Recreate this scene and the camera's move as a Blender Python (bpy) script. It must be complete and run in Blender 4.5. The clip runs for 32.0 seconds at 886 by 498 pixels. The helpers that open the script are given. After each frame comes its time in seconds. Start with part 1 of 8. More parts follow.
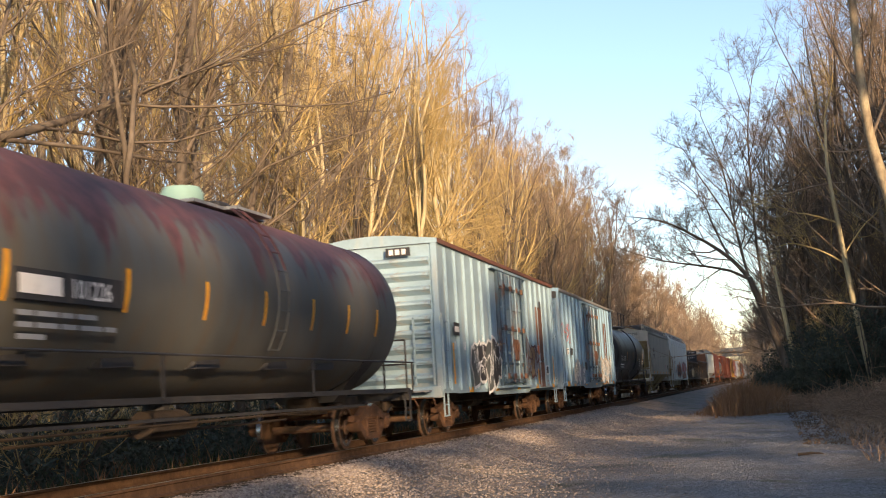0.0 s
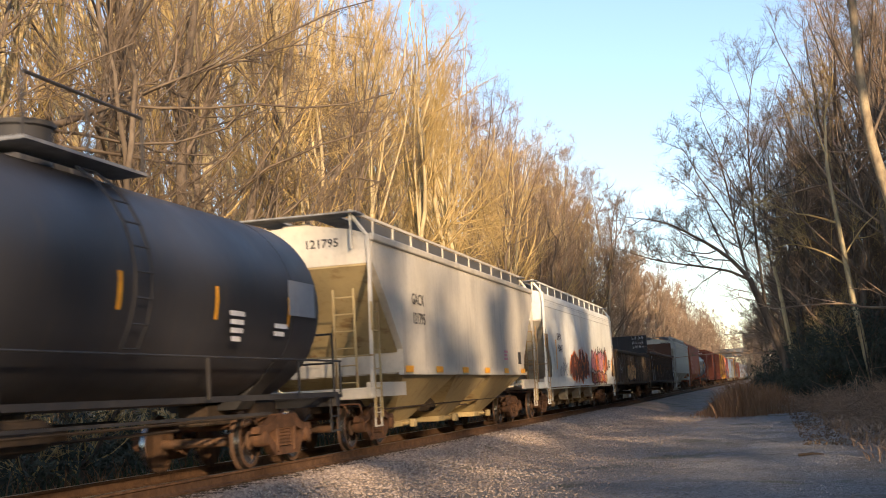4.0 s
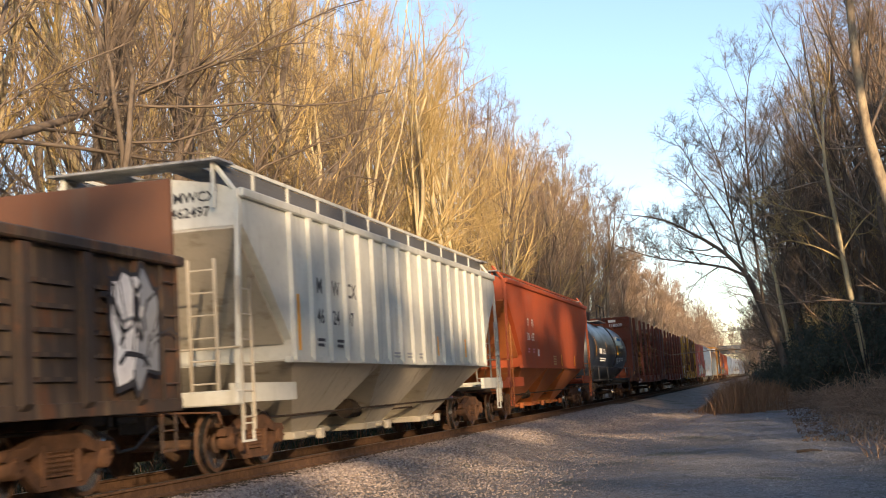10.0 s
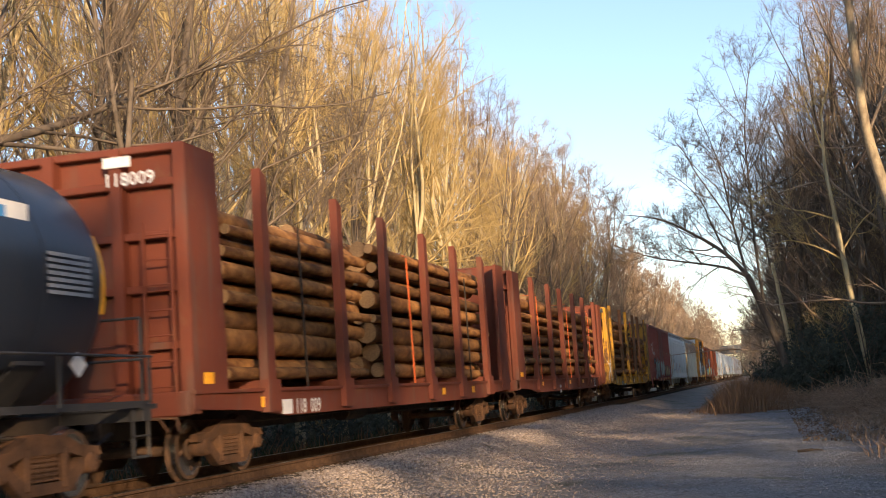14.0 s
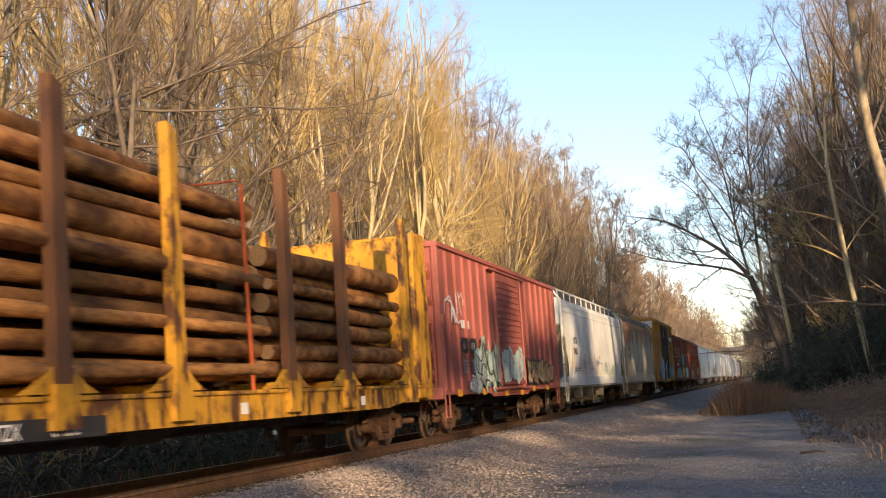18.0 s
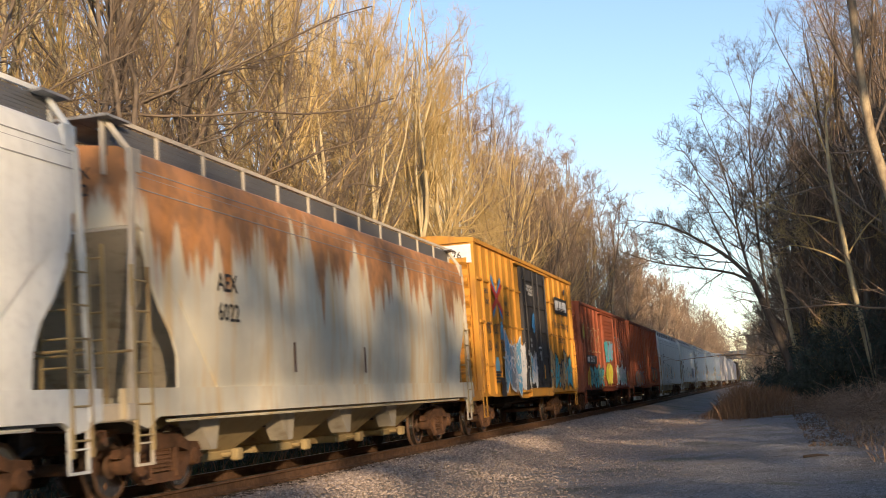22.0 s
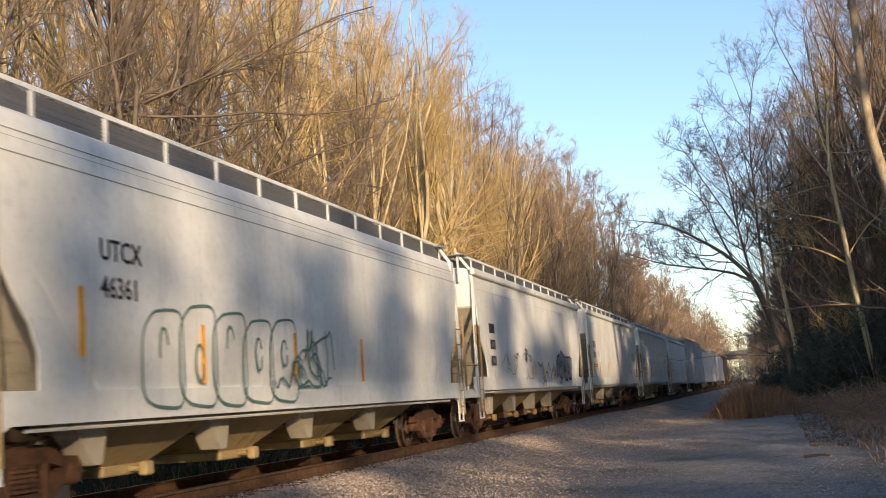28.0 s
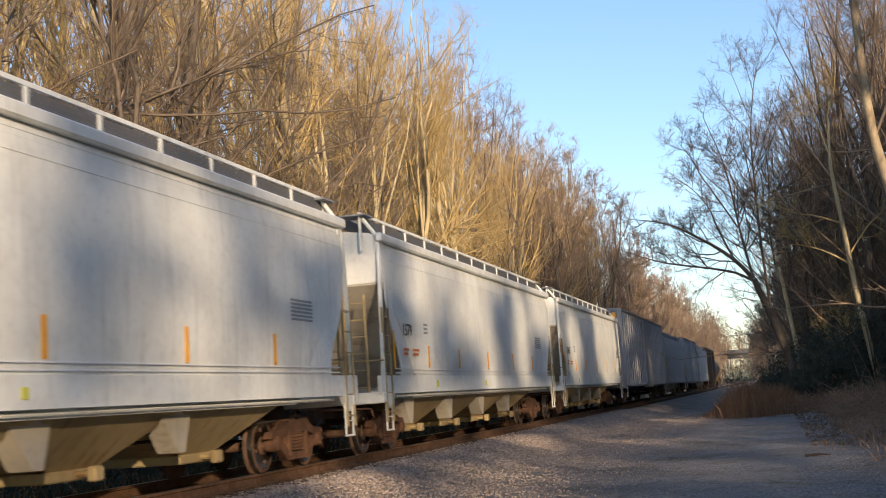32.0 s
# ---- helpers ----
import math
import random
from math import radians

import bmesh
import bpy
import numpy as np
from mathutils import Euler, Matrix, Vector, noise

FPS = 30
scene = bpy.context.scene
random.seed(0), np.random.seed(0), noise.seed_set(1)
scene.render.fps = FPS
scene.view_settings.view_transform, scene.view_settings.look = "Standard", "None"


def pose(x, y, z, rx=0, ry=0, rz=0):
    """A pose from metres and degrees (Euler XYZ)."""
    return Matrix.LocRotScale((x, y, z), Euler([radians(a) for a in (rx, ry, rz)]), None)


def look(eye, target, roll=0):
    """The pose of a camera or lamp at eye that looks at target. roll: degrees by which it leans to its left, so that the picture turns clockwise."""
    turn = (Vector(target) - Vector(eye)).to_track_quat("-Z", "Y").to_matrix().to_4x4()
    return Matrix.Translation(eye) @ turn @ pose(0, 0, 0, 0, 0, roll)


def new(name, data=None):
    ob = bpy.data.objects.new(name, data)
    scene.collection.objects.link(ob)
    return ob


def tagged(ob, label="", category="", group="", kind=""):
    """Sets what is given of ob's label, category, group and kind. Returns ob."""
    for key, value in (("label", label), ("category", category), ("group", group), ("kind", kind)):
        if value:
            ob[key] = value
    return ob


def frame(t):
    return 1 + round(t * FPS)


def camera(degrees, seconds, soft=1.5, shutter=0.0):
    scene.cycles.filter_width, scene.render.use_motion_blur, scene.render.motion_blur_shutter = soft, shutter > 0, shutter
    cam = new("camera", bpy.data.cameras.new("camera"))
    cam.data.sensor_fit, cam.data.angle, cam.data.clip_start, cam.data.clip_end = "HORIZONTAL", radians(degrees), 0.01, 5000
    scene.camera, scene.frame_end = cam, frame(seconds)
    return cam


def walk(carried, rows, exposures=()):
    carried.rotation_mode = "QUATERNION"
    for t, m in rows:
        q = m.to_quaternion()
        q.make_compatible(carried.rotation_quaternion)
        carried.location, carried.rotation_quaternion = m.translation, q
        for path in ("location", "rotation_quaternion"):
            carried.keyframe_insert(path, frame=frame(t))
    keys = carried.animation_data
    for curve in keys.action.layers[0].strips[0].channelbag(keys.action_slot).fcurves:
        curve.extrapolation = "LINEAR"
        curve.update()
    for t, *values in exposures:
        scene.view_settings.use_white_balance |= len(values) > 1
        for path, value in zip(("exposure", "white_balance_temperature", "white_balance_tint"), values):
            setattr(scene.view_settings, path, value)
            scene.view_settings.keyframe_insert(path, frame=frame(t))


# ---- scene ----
# A long mixed freight train rolls past a gravel yard at the edge of a bare winter wood.
# z = 0 is the top of the rail, +y runs along the track away from the camera.
TX = -8.583          # centre line of the track
EYE_Z = 0.951
cam = camera(39.263, 32.0, soft=1.0, shutter=0.25)


def held(yaw, pitch, roll):
    """Pose of the hand-held camera: degrees left of the track, up, and leaning."""
    a, b = radians(yaw), radians(pitch)
    way = Vector((-math.sin(a) * math.cos(b), math.cos(a) * math.cos(b), math.sin(b)))
    eye = Vector((0, 0, EYE_Z))
    return look(eye, eye + way, -roll)


walk(cam, [(t, held(*a)) for t, *a in (
    (0, 14.262, 6.615, 3.282),  (0.5, 14.231, 6.610, 3.286),  (1, 14.258, 6.655, 3.261),  (1.5, 14.235, 6.694, 3.262),
    (2, 14.241, 6.732, 3.315),  (2.5, 14.309, 6.706, 3.393),  (3, 14.262, 6.723, 3.400),  (3.5, 14.264, 6.662, 3.326),
    (5.5, 14.288, 6.678, 3.482),  (6, 14.286, 6.665, 3.497),  (6.5, 14.279, 6.663, 3.371),  (7, 14.320, 6.715, 3.465),
    (7.5, 14.353, 6.690, 3.446),  (8, 14.369, 6.677, 3.457),  (8.5, 14.321, 6.650, 3.427),  (9, 14.305, 6.638, 3.461),
    (9.5, 14.210, 6.580, 3.567),  (10, 14.176, 6.555, 3.549),  (10.5, 14.182, 6.567, 3.628),  (11, 14.207, 6.566, 3.708),
    (11.5, 14.214, 6.599, 3.715),  (12, 14.180, 6.585, 3.704),  (12.5, 14.206, 6.595, 3.759),  (13, 14.234, 6.596, 3.747),
    (13.5, 14.208, 6.613, 3.754),  (14, 14.175, 6.615, 3.809),  (14.5, 14.099, 6.509, 3.917),  (16.5, 14.300, 6.660, 3.836),
    (17, 14.286, 6.688, 3.912),  (17.5, 14.279, 6.715, 3.754),  (18, 14.278, 6.695, 3.810),  (18.5, 14.281, 6.777, 3.828),
    (19, 14.255, 6.853, 3.964),  (19.5, 14.257, 6.848, 3.943),  (20, 14.255, 6.853, 3.964),  (20.5, 14.258, 6.861, 4.004),
    (21, 14.290, 6.895, 3.956),  (21.5, 14.306, 6.885, 4.031),  (22, 14.363, 6.897, 3.930),  (22.5, 14.365, 6.899, 3.943),
    (23, 14.355, 6.898, 3.979),  (23.5, 14.324, 6.928, 3.922),  (24, 14.326, 6.918, 3.940),  (24.5, 14.289, 6.933, 3.949),
    (25, 14.359, 6.977, 3.941),  (25.5, 14.325, 6.942, 3.996),  (27.5, 14.450, 6.888, 4.020),  (28, 14.396, 6.916, 3.998),
    (28.5, 14.400, 6.939, 3.934),  (29, 14.378, 6.885, 4.037),  (29.5, 14.365, 6.886, 3.989),  (30, 14.409, 6.847, 3.997),
    (30.5, 14.399, 6.877, 3.995),  (31, 14.411, 6.881, 4.016),  (31.5, 14.388, 6.918, 4.046),  (32, 14.444, 6.863, 3.928),
)], exposures=[(0, 0.62, 6450, 18), (8, 0.62, 6300, 18), (18, 0.62, 6450, 18), (22, 0.42, 6250, 17), (28, 0.36, 6000, 16), (32, 0.25, 5850, 16)])


def run(t):
    """Metres that the train has rolled after t seconds; it slows slightly."""
    u = t / 16
    return 222.274 * u + 8.8816 * u ** 2 - 14.4552 * u ** 3 + 3.2641 * u ** 4


# ---- light ----
SUN_EL, SUN_AZ = radians(13), radians(147)      # azimuth clockwise from +y: behind the camera, over its right shoulder
world = bpy.data.worlds.new("sky")
scene.world = world
world.use_nodes = True
wn = world.node_tree.nodes
sky = wn.new("ShaderNodeTexSky")
sky.sky_type, sky.sun_disc = "NISHITA", False
sky.sun_elevation, sky.sun_rotation = SUN_EL, SUN_AZ
sky.air_density, sky.dust_density, sky.ozone_density = 1.0, 0.55, 1.6
world.node_tree.links.new(sky.outputs[0], wn["Background"].inputs[0])
wn["Background"].inputs[1].default_value = 0.18
sun = new("sun", bpy.data.lights.new("sun", "SUN"))
sun.data.energy, sun.data.angle, sun.data.color = 5.0, radians(1.1), (1.0, 0.73, 0.42)
sun_dir = Vector((math.sin(SUN_AZ) * math.cos(SUN_EL), math.cos(SUN_AZ) * math.cos(SUN_EL), math.sin(SUN_EL)))
sun.matrix_world = look(sun_dir * 100, (0, 0, 0))


# ---- materials ----
def material(name, build):
    m = bpy.data.materials.new(name)
    m.use_nodes = True
    t = m.node_tree
    build(t, t.nodes["Principled BSDF"])
    return m


def add(t, kind, **values):
    n = t.nodes.new(kind)
    for k, v in values.items():
        n.inputs[k.replace("_", " ")].default_value = v
    return n


def noise_of(t, coord, scale, detail=4.0, stretch=(1, 1, 1), rough=0.55):
    mp = add(t, "ShaderNodeMapping", Scale=stretch)
    t.links.new(coord, mp.inputs[0])
    n = add(t, "ShaderNodeTexNoise", Scale=scale, Detail=detail, Roughness=rough)
    t.links.new(mp.outputs[0], n.inputs[0])
    return n.outputs[0]


def ramp(t, fac, lo, hi):
    r = add(t, "ShaderNodeMapRange", From_Min=lo, From_Max=hi)
    r.interpolation_type = "SMOOTHSTEP"
    t.links.new(fac, r.inputs[0])
    return r.outputs[0]


def mix(t, fac, a, b):
    m = t.nodes.new("ShaderNodeMix")
    m.data_type = "RGBA"
    for sock, v in ((m.inputs[0], fac), (m.inputs[6], a), (m.inputs[7], b)):
        if isinstance(v, (int, float)):
            sock.default_value = v
        elif isinstance(v, tuple):
            sock.default_value = (*v[:3], 1)
        else:
            t.links.new(v, sock)
    return m.outputs[2]


def times(t, a, k):
    m = t.nodes.new("ShaderNodeMath")
    m.operation = "MULTIPLY"
    t.links.new(a, m.inputs[0])
    if isinstance(k, (int, float)):
        m.inputs[1].default_value = k
    else:
        t.links.new(k, m.inputs[1])
    return m.outputs[0]


def bump(t, p, height, strength, distance=0.02):
    b = add(t, "ShaderNodeBump", Strength=strength, Distance=distance)
    t.links.new(height, b.inputs["Height"])
    t.links.new(b.outputs[0], p.inputs["Normal"])


def obj_coord(t):
    return t.nodes.new("ShaderNodeTexCoord").outputs["Object"]


RUST = (0.13, 0.045, 0.018)


def paint(name, c, rust=0.25, dirt=0.35, rough=0.5, streak=(0.16, 0.06, 0.025), grime=(0.10, 0.085, 0.065)):
    """Weathered railcar paint: fading, vertical streaks, rust blisters, road grime."""
    def build(t, p):
        co = obj_coord(t)
        big = noise_of(t, co, 0.9, 5)
        fine = noise_of(t, co, 9, 4)
        col = mix(t, ramp(t, big, 0.3, 0.75), tuple(v * 0.86 for v in c), tuple(min(1, v * 1.08) for v in c))
        run_ = noise_of(t, co, 2.2, 4, (1, 2.6, 0.22))
        col = mix(t, times(t, ramp(t, run_, 0.52, 0.75), dirt), col, grime)
        spots = noise_of(t, co, 2.6, 7, (1, 1, 0.5), 0.68)
        col = mix(t, times(t, ramp(t, spots, 0.68 - 0.22 * rust, 0.80 - 0.2 * rust), min(1, 0.25 + rust)), col, streak)
        col = mix(t, times(t, ramp(t, fine, 0.45, 0.8), 0.14), col, (0.05, 0.04, 0.035))
        t.links.new(col, p.inputs["Base Color"])
        rr = add(t, "ShaderNodeMapRange", To_Min=rough - 0.1, To_Max=rough + 0.25)
        t.links.new(big, rr.inputs[0])
        t.links.new(rr.outputs[0], p.inputs["Roughness"])
        bump(t, p, fine, 0.15, 0.01)
    return material(name, build)


def rusted_crown(name, c, rust_c, top, drop, stain=(0.40, 0.27, 0.15)):
    """Pale paint whose roof edge bleeds rust down the sides in long ragged streaks."""
    def build(t, p):
        co = obj_coord(t)
        sep = t.nodes.new("ShaderNodeSeparateXYZ")
        t.links.new(co, sep.inputs[0])
        streak = noise_of(t, co, 1.1, 6, (0.6, 1.0, 0.16), 0.6)
        reach = add(t, "ShaderNodeMath")
        reach.operation = "MULTIPLY_ADD"
        t.links.new(streak, reach.inputs[0])
        reach.inputs[1].default_value = drop * 5
        t.links.new(sep.outputs[2], reach.inputs[2])
        mask = ramp(t, reach.outputs[0], top + drop * 1.65, top + drop * 2.0)
        fine = noise_of(t, co, 11, 4)
        body = mix(t, ramp(t, noise_of(t, co, 0.8, 5), 0.35, 0.7), tuple(v * 0.8 for v in c), c)
        body = mix(t, times(t, ramp(t, noise_of(t, co, 2.0, 5, (1, 1.6, 0.2)), 0.46, 0.68), 0.65), body, stain)
        rust = mix(t, ramp(t, noise_of(t, co, 3, 5), 0.35, 0.65), tuple(v * 0.55 for v in rust_c), rust_c)
        t.links.new(mix(t, times(t, mask, 0.9), body, rust), p.inputs["Base Color"])
        p.inputs["Roughness"].default_value = 0.65
        bump(t, p, fine, 0.15, 0.01)
    return material(name, build)


def rough_stuff(name, a, b, scale=3.0, rough=0.9, relief=0.5, distance=0.03, stretch=(1, 1, 1), vary=0.0, metal=0.0, spec=0.3):
    """Bark, earth, cast iron, wood: two tones at two scales with relief."""
    def build(t, p):
        co = obj_coord(t)
        big = noise_of(t, co, scale, 5, stretch)
        fine = noise_of(t, co, scale * 8, 5, stretch)
        col = mix(t, ramp(t, big, 0.3, 0.7), a, b)
        col = mix(t, times(t, ramp(t, fine, 0.4, 0.75), 0.45), col, tuple(v * 0.45 for v in a))
        if vary:
            info = t.nodes.new("ShaderNodeObjectInfo")
            hsv = t.nodes.new("ShaderNodeHueSaturation")
            mr = add(t, "ShaderNodeMapRange", To_Min=1 - vary, To_Max=1 + vary)
            t.links.new(info.outputs["Random"], mr.inputs[0])
            t.links.new(mr.outputs[0], hsv.inputs["Value"])
            t.links.new(col, hsv.inputs["Color"])
            col = hsv.outputs[0]
        t.links.new(col, p.inputs["Base Color"])
        p.inputs["Roughness"].default_value = rough
        p.inputs["Metallic"].default_value = metal
        p.inputs["Specular IOR Level"].default_value = spec
        if relief:
            bump(t, p, fine, relief, distance)
    return material(name, build)


def island_stuff(name, a, b, rough=0.9):
    """Loose pieces joined in one mesh, each with its own tone."""
    def build(t, p):
        g = t.nodes.new("ShaderNodeNewGeometry")
        col = mix(t, g.outputs["Random Per Island"], a, b)
        t.links.new(mix(t, times(t, noise_of(t, obj_coord(t), 30, 3), 0.4), col, tuple(v * 0.5 for v in a)), p.inputs["Base Color"])
        p.inputs["Roughness"].default_value = rough
        p.inputs["Specular IOR Level"].default_value = 0.2
    return material(name, build)


def grating(name, c, pitch=0.045, solid=0.6):
    """Expanded metal: fine bars with open slots between them."""
    def build(t, p):
        p.inputs["Base Color"].default_value = (*c, 1)
        p.inputs["Roughness"].default_value = 0.55
        p.inputs["Metallic"].default_value = 0.3
        sep = t.nodes.new("ShaderNodeSeparateXYZ")
        t.links.new(obj_coord(t), sep.inputs[0])
        cut = None
        for k, size in ((1, pitch * 2.2), (2, pitch)):
            q = add(t, "ShaderNodeMath")
            q.operation = "PINGPONG"
            t.links.new(sep.outputs[k], q.inputs[0])
            q.inputs[1].default_value = size / 2
            w = add(t, "ShaderNodeMath")
            w.operation = "GREATER_THAN"
            t.links.new(q.outputs[0], w.inputs[0])
            w.inputs[1].default_value = size / 2 * (solid * 0.62)
            cut = w.outputs[0] if cut is None else times(t, cut, w.outputs[0])
        inv = add(t, "ShaderNodeMath")
        inv.operation = "SUBTRACT"
        inv.inputs[0].default_value = 1.0
        t.links.new(cut, inv.inputs[1])
        t.links.new(inv.outputs[0], p.inputs["Alpha"])
    return material(name, build)


M = {
    "truck": rough_stuff("rusty_cast_steel", (0.07, 0.038, 0.022), (0.16, 0.08, 0.04), 4, 0.85, 0.4),
    "wheel": rough_stuff("wheel_steel", (0.07, 0.045, 0.03), (0.16, 0.09, 0.05), 5, 0.7, 0.2),
    "tread": rough_stuff("polished_tread", (0.45, 0.43, 0.40), (0.6, 0.58, 0.55), 5, 0.25, 0.0, metal=1.0),
    "under": rough_stuff("underframe_grime", (0.035, 0.028, 0.022), (0.075, 0.052, 0.035), 3, 0.9, 0.3),
    "rail": rough_stuff("rusty_rail", (0.085, 0.045, 0.024), (0.15, 0.085, 0.045), 6, 0.8, 0.2),
    "railtop": rough_stuff("worn_railhead", (0.35, 0.33, 0.30), (0.5, 0.48, 0.45), 4, 0.3, 0.0, metal=1.0),
    "tie": rough_stuff("creosoted_tie", (0.045, 0.035, 0.026), (0.11, 0.085, 0.06), 3, 0.9, 0.5, stretch=(0.3, 3, 3), vary=0.25),
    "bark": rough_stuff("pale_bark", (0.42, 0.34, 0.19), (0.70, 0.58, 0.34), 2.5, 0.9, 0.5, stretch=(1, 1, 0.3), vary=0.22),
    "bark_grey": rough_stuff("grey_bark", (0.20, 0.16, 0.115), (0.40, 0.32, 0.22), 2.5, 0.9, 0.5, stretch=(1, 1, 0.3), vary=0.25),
    "bark_mottled": rough_stuff("mottled_bark", (0.20, 0.15, 0.10), (0.52, 0.42, 0.26), 3.5, 0.9, 0.6, stretch=(1, 1, 0.5)),
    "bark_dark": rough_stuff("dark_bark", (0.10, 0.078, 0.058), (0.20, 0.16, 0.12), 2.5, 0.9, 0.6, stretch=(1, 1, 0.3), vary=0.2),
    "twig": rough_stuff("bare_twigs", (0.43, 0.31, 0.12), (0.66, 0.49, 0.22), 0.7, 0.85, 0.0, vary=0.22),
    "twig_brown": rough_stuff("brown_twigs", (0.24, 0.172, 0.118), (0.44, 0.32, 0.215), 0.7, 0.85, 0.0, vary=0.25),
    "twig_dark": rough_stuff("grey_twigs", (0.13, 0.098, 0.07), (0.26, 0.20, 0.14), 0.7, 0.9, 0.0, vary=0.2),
    "log": rough_stuff("barked_log", (0.13, 0.05, 0.017), (0.45, 0.215, 0.064), 0.7, 0.9, 0.6, stretch=(1, 26, 1), vary=0.5),
    "log_end": rough_stuff("sawn_end", (0.26, 0.15, 0.07), (0.38, 0.24, 0.12), 6, 0.9, 0.2, vary=0.2),
    "amber": rough_stuff("amber_reflector", (0.85, 0.36, 0.02), (0.95, 0.48, 0.04), 4, 0.35, 0.0),
    "white": paint("white_stencil", (0.82, 0.81, 0.78), 0.05, 0.2),
    "black": paint("black_stencil", (0.03, 0.03, 0.032), 0.05, 0.2),
    "mesh_deck": rough_stuff("galvanized_walkway", (0.20, 0.21, 0.22), (0.32, 0.33, 0.34), 4, 0.6, 0.2),
    "screen": grating("expanded_metal", (0.15, 0.155, 0.16), solid=1.0),
    # grey that paints the thin shadow line along a hopper's roof seam
    "seam": rough_stuff("seam_shadow", (0.30, 0.30, 0.29), (0.42, 0.42, 0.41), 4, 0.7, 0.0),
    "strap": rough_stuff("orange_strap", (0.75, 0.12, 0.03), (0.85, 0.2, 0.05), 4, 0.6, 0.0),
    "dead_grass": island_stuff("dead_grass", (0.19, 0.105, 0.055), (0.34, 0.205, 0.115)),
    "evergreen": island_stuff("dark_evergreen", (0.055, 0.068, 0.052), (0.115, 0.13, 0.10)),
    "green_grass": island_stuff("shaded_weeds", (0.025, 0.045, 0.018), (0.06, 0.085, 0.035)),
    "brush": island_stuff("brown_brush", (0.20, 0.135, 0.09), (0.42, 0.29, 0.19)),
    "stone": island_stuff("ballast_stone", (0.22, 0.178, 0.15), (0.47, 0.39, 0.325)),
    "pebble": island_stuff("road_pebble", (0.17, 0.17, 0.172), (0.37, 0.37, 0.37)),
    "litter": island_stuff("leaf_litter", (0.10, 0.07, 0.048), (0.20, 0.145, 0.095)),
    # concrete toned down: the shade on the far bridge is in this colour
    "concrete": rough_stuff("bridge_concrete", (0.085, 0.09, 0.095), (0.13, 0.135, 0.14), 1.0, 0.85, 0.3),
    "bridge_steel": rough_stuff("bridge_girder", (0.06, 0.065, 0.07), (0.11, 0.115, 0.12), 1.5, 0.7, 0.2),
}


# ---- mesh tools ----
class Shape:
    """Collects solids into one mesh; every face carries a material index."""

    def __init__(self):
        self.v, self.f, self.mi = [], [], []

    def put(self, verts, faces, k=0):
        n = len(self.v)
        self.v += [tuple(q) for q in verts]
        self.f += [tuple(i + n for i in q) for q in faces]
        self.mi += [k] * len(faces)
        return self

    def box(self, x0, x1, y0, y1, z0, z1, k=0, b=0.0):
        """A box; b cuts its edges back all round."""
        if x0 > x1: x0, x1 = x1, x0
        if y0 > y1: y0, y1 = y1, y0
        if z0 > z1: z0, z1 = z1, z0
        if b <= 0:
            v = [(x, y, z) for z in (z0, z1) for x, y in ((x0, y0), (x1, y0), (x1, y1), (x0, y1))]
            f = [(3, 2, 1, 0), (4, 5, 6, 7), (0, 1, 5, 4), (1, 2, 6, 5), (2, 3, 7, 6), (3, 0, 4, 7)]
            return self.put(v, f, k)
        b = min(b, (x1 - x0) / 2.01, (y1 - y0) / 2.01, (z1 - z0) / 2.01)
        ring = [(x0 + b, y0), (x1 - b, y0), (x1, y0 + b), (x1, y1 - b), (x1 - b, y1), (x0 + b, y1), (x0, y1 - b), (x0, y0 + b)]
        cx, cy = (x0 + x1) / 2, (y0 + y1) / 2
        inner = [(x + (b if x < cx else -b) * (abs(x - cx) > (x1 - x0) / 2 - b * 1.01), y + (b if y < cy else -b) * (abs(y - cy) > (y1 - y0) / 2 - b * 1.01)) for x, y in ring]
        v = [(x, y, z0) for x, y in inner] + [(x, y, z0 + b) for x, y in ring] + [(x, y, z1 - b) for x, y in ring] + [(x, y, z1) for x, y in inner]
        f = [tuple(range(7, -1, -1)), tuple(range(24, 32))]
        for r in range(3):
            f += [(r * 8 + i, r * 8 + (i + 1) % 8, r * 8 + 8 + (i + 1) % 8, r * 8 + 8 + i) for i in range(8)]
        return self.put(v, f, k)

    def rod(self, a, b, r, n=6, k=0, r2=None):
        """A round bar from a to b."""
        a, b = Vector(a), Vector(b)
        d = (b - a).normalized()
        u = d.cross(Vector((0, 0, 1)) if abs(d.z) < 0.9 else Vector((1, 0, 0))).normalized()
        w = d.cross(u)
        r2 = r if r2 is None else r2
        v = []
        for c, q in ((a, r), (b, r2)):
            v += [c + q * (math.cos(2 * math.pi * i / n) * u + math.sin(2 * math.pi * i / n) * w) for i in range(n)]
        f = [(i, (i + 1) % n, n + (i + 1) % n, n + i) for i in range(n)] + [tuple(range(n - 1, -1, -1)), tuple(range(n, 2 * n))]
        return self.put(v, f, k)

    def lathe(self, ring, axis, n=24, centre=(0, 0, 0), k=0):
        """Turns (radius, along) pairs about an axis: 'x' or 'y'."""
        v, f = [], []
        for r, s in ring:
            for i in range(n):
                c, q = r * math.cos(2 * math.pi * i / n), r * math.sin(2 * math.pi * i / n)
                p = (s, c, q) if axis == "x" else (c, s, q) if axis == "y" else (c, q, s)
                v.append((p[0] + centre[0], p[1] + centre[1], p[2] + centre[2]))
        for j in range(len(ring) - 1):
            f += [(j * n + i, j * n + (i + 1) % n, (j + 1) * n + (i + 1) % n, (j + 1) * n + i) for i in range(n)]
        f += [tuple(range(n - 1, -1, -1)), tuple(range((len(ring) - 1) * n, len(ring) * n))]
        return self.put(v, f, k)

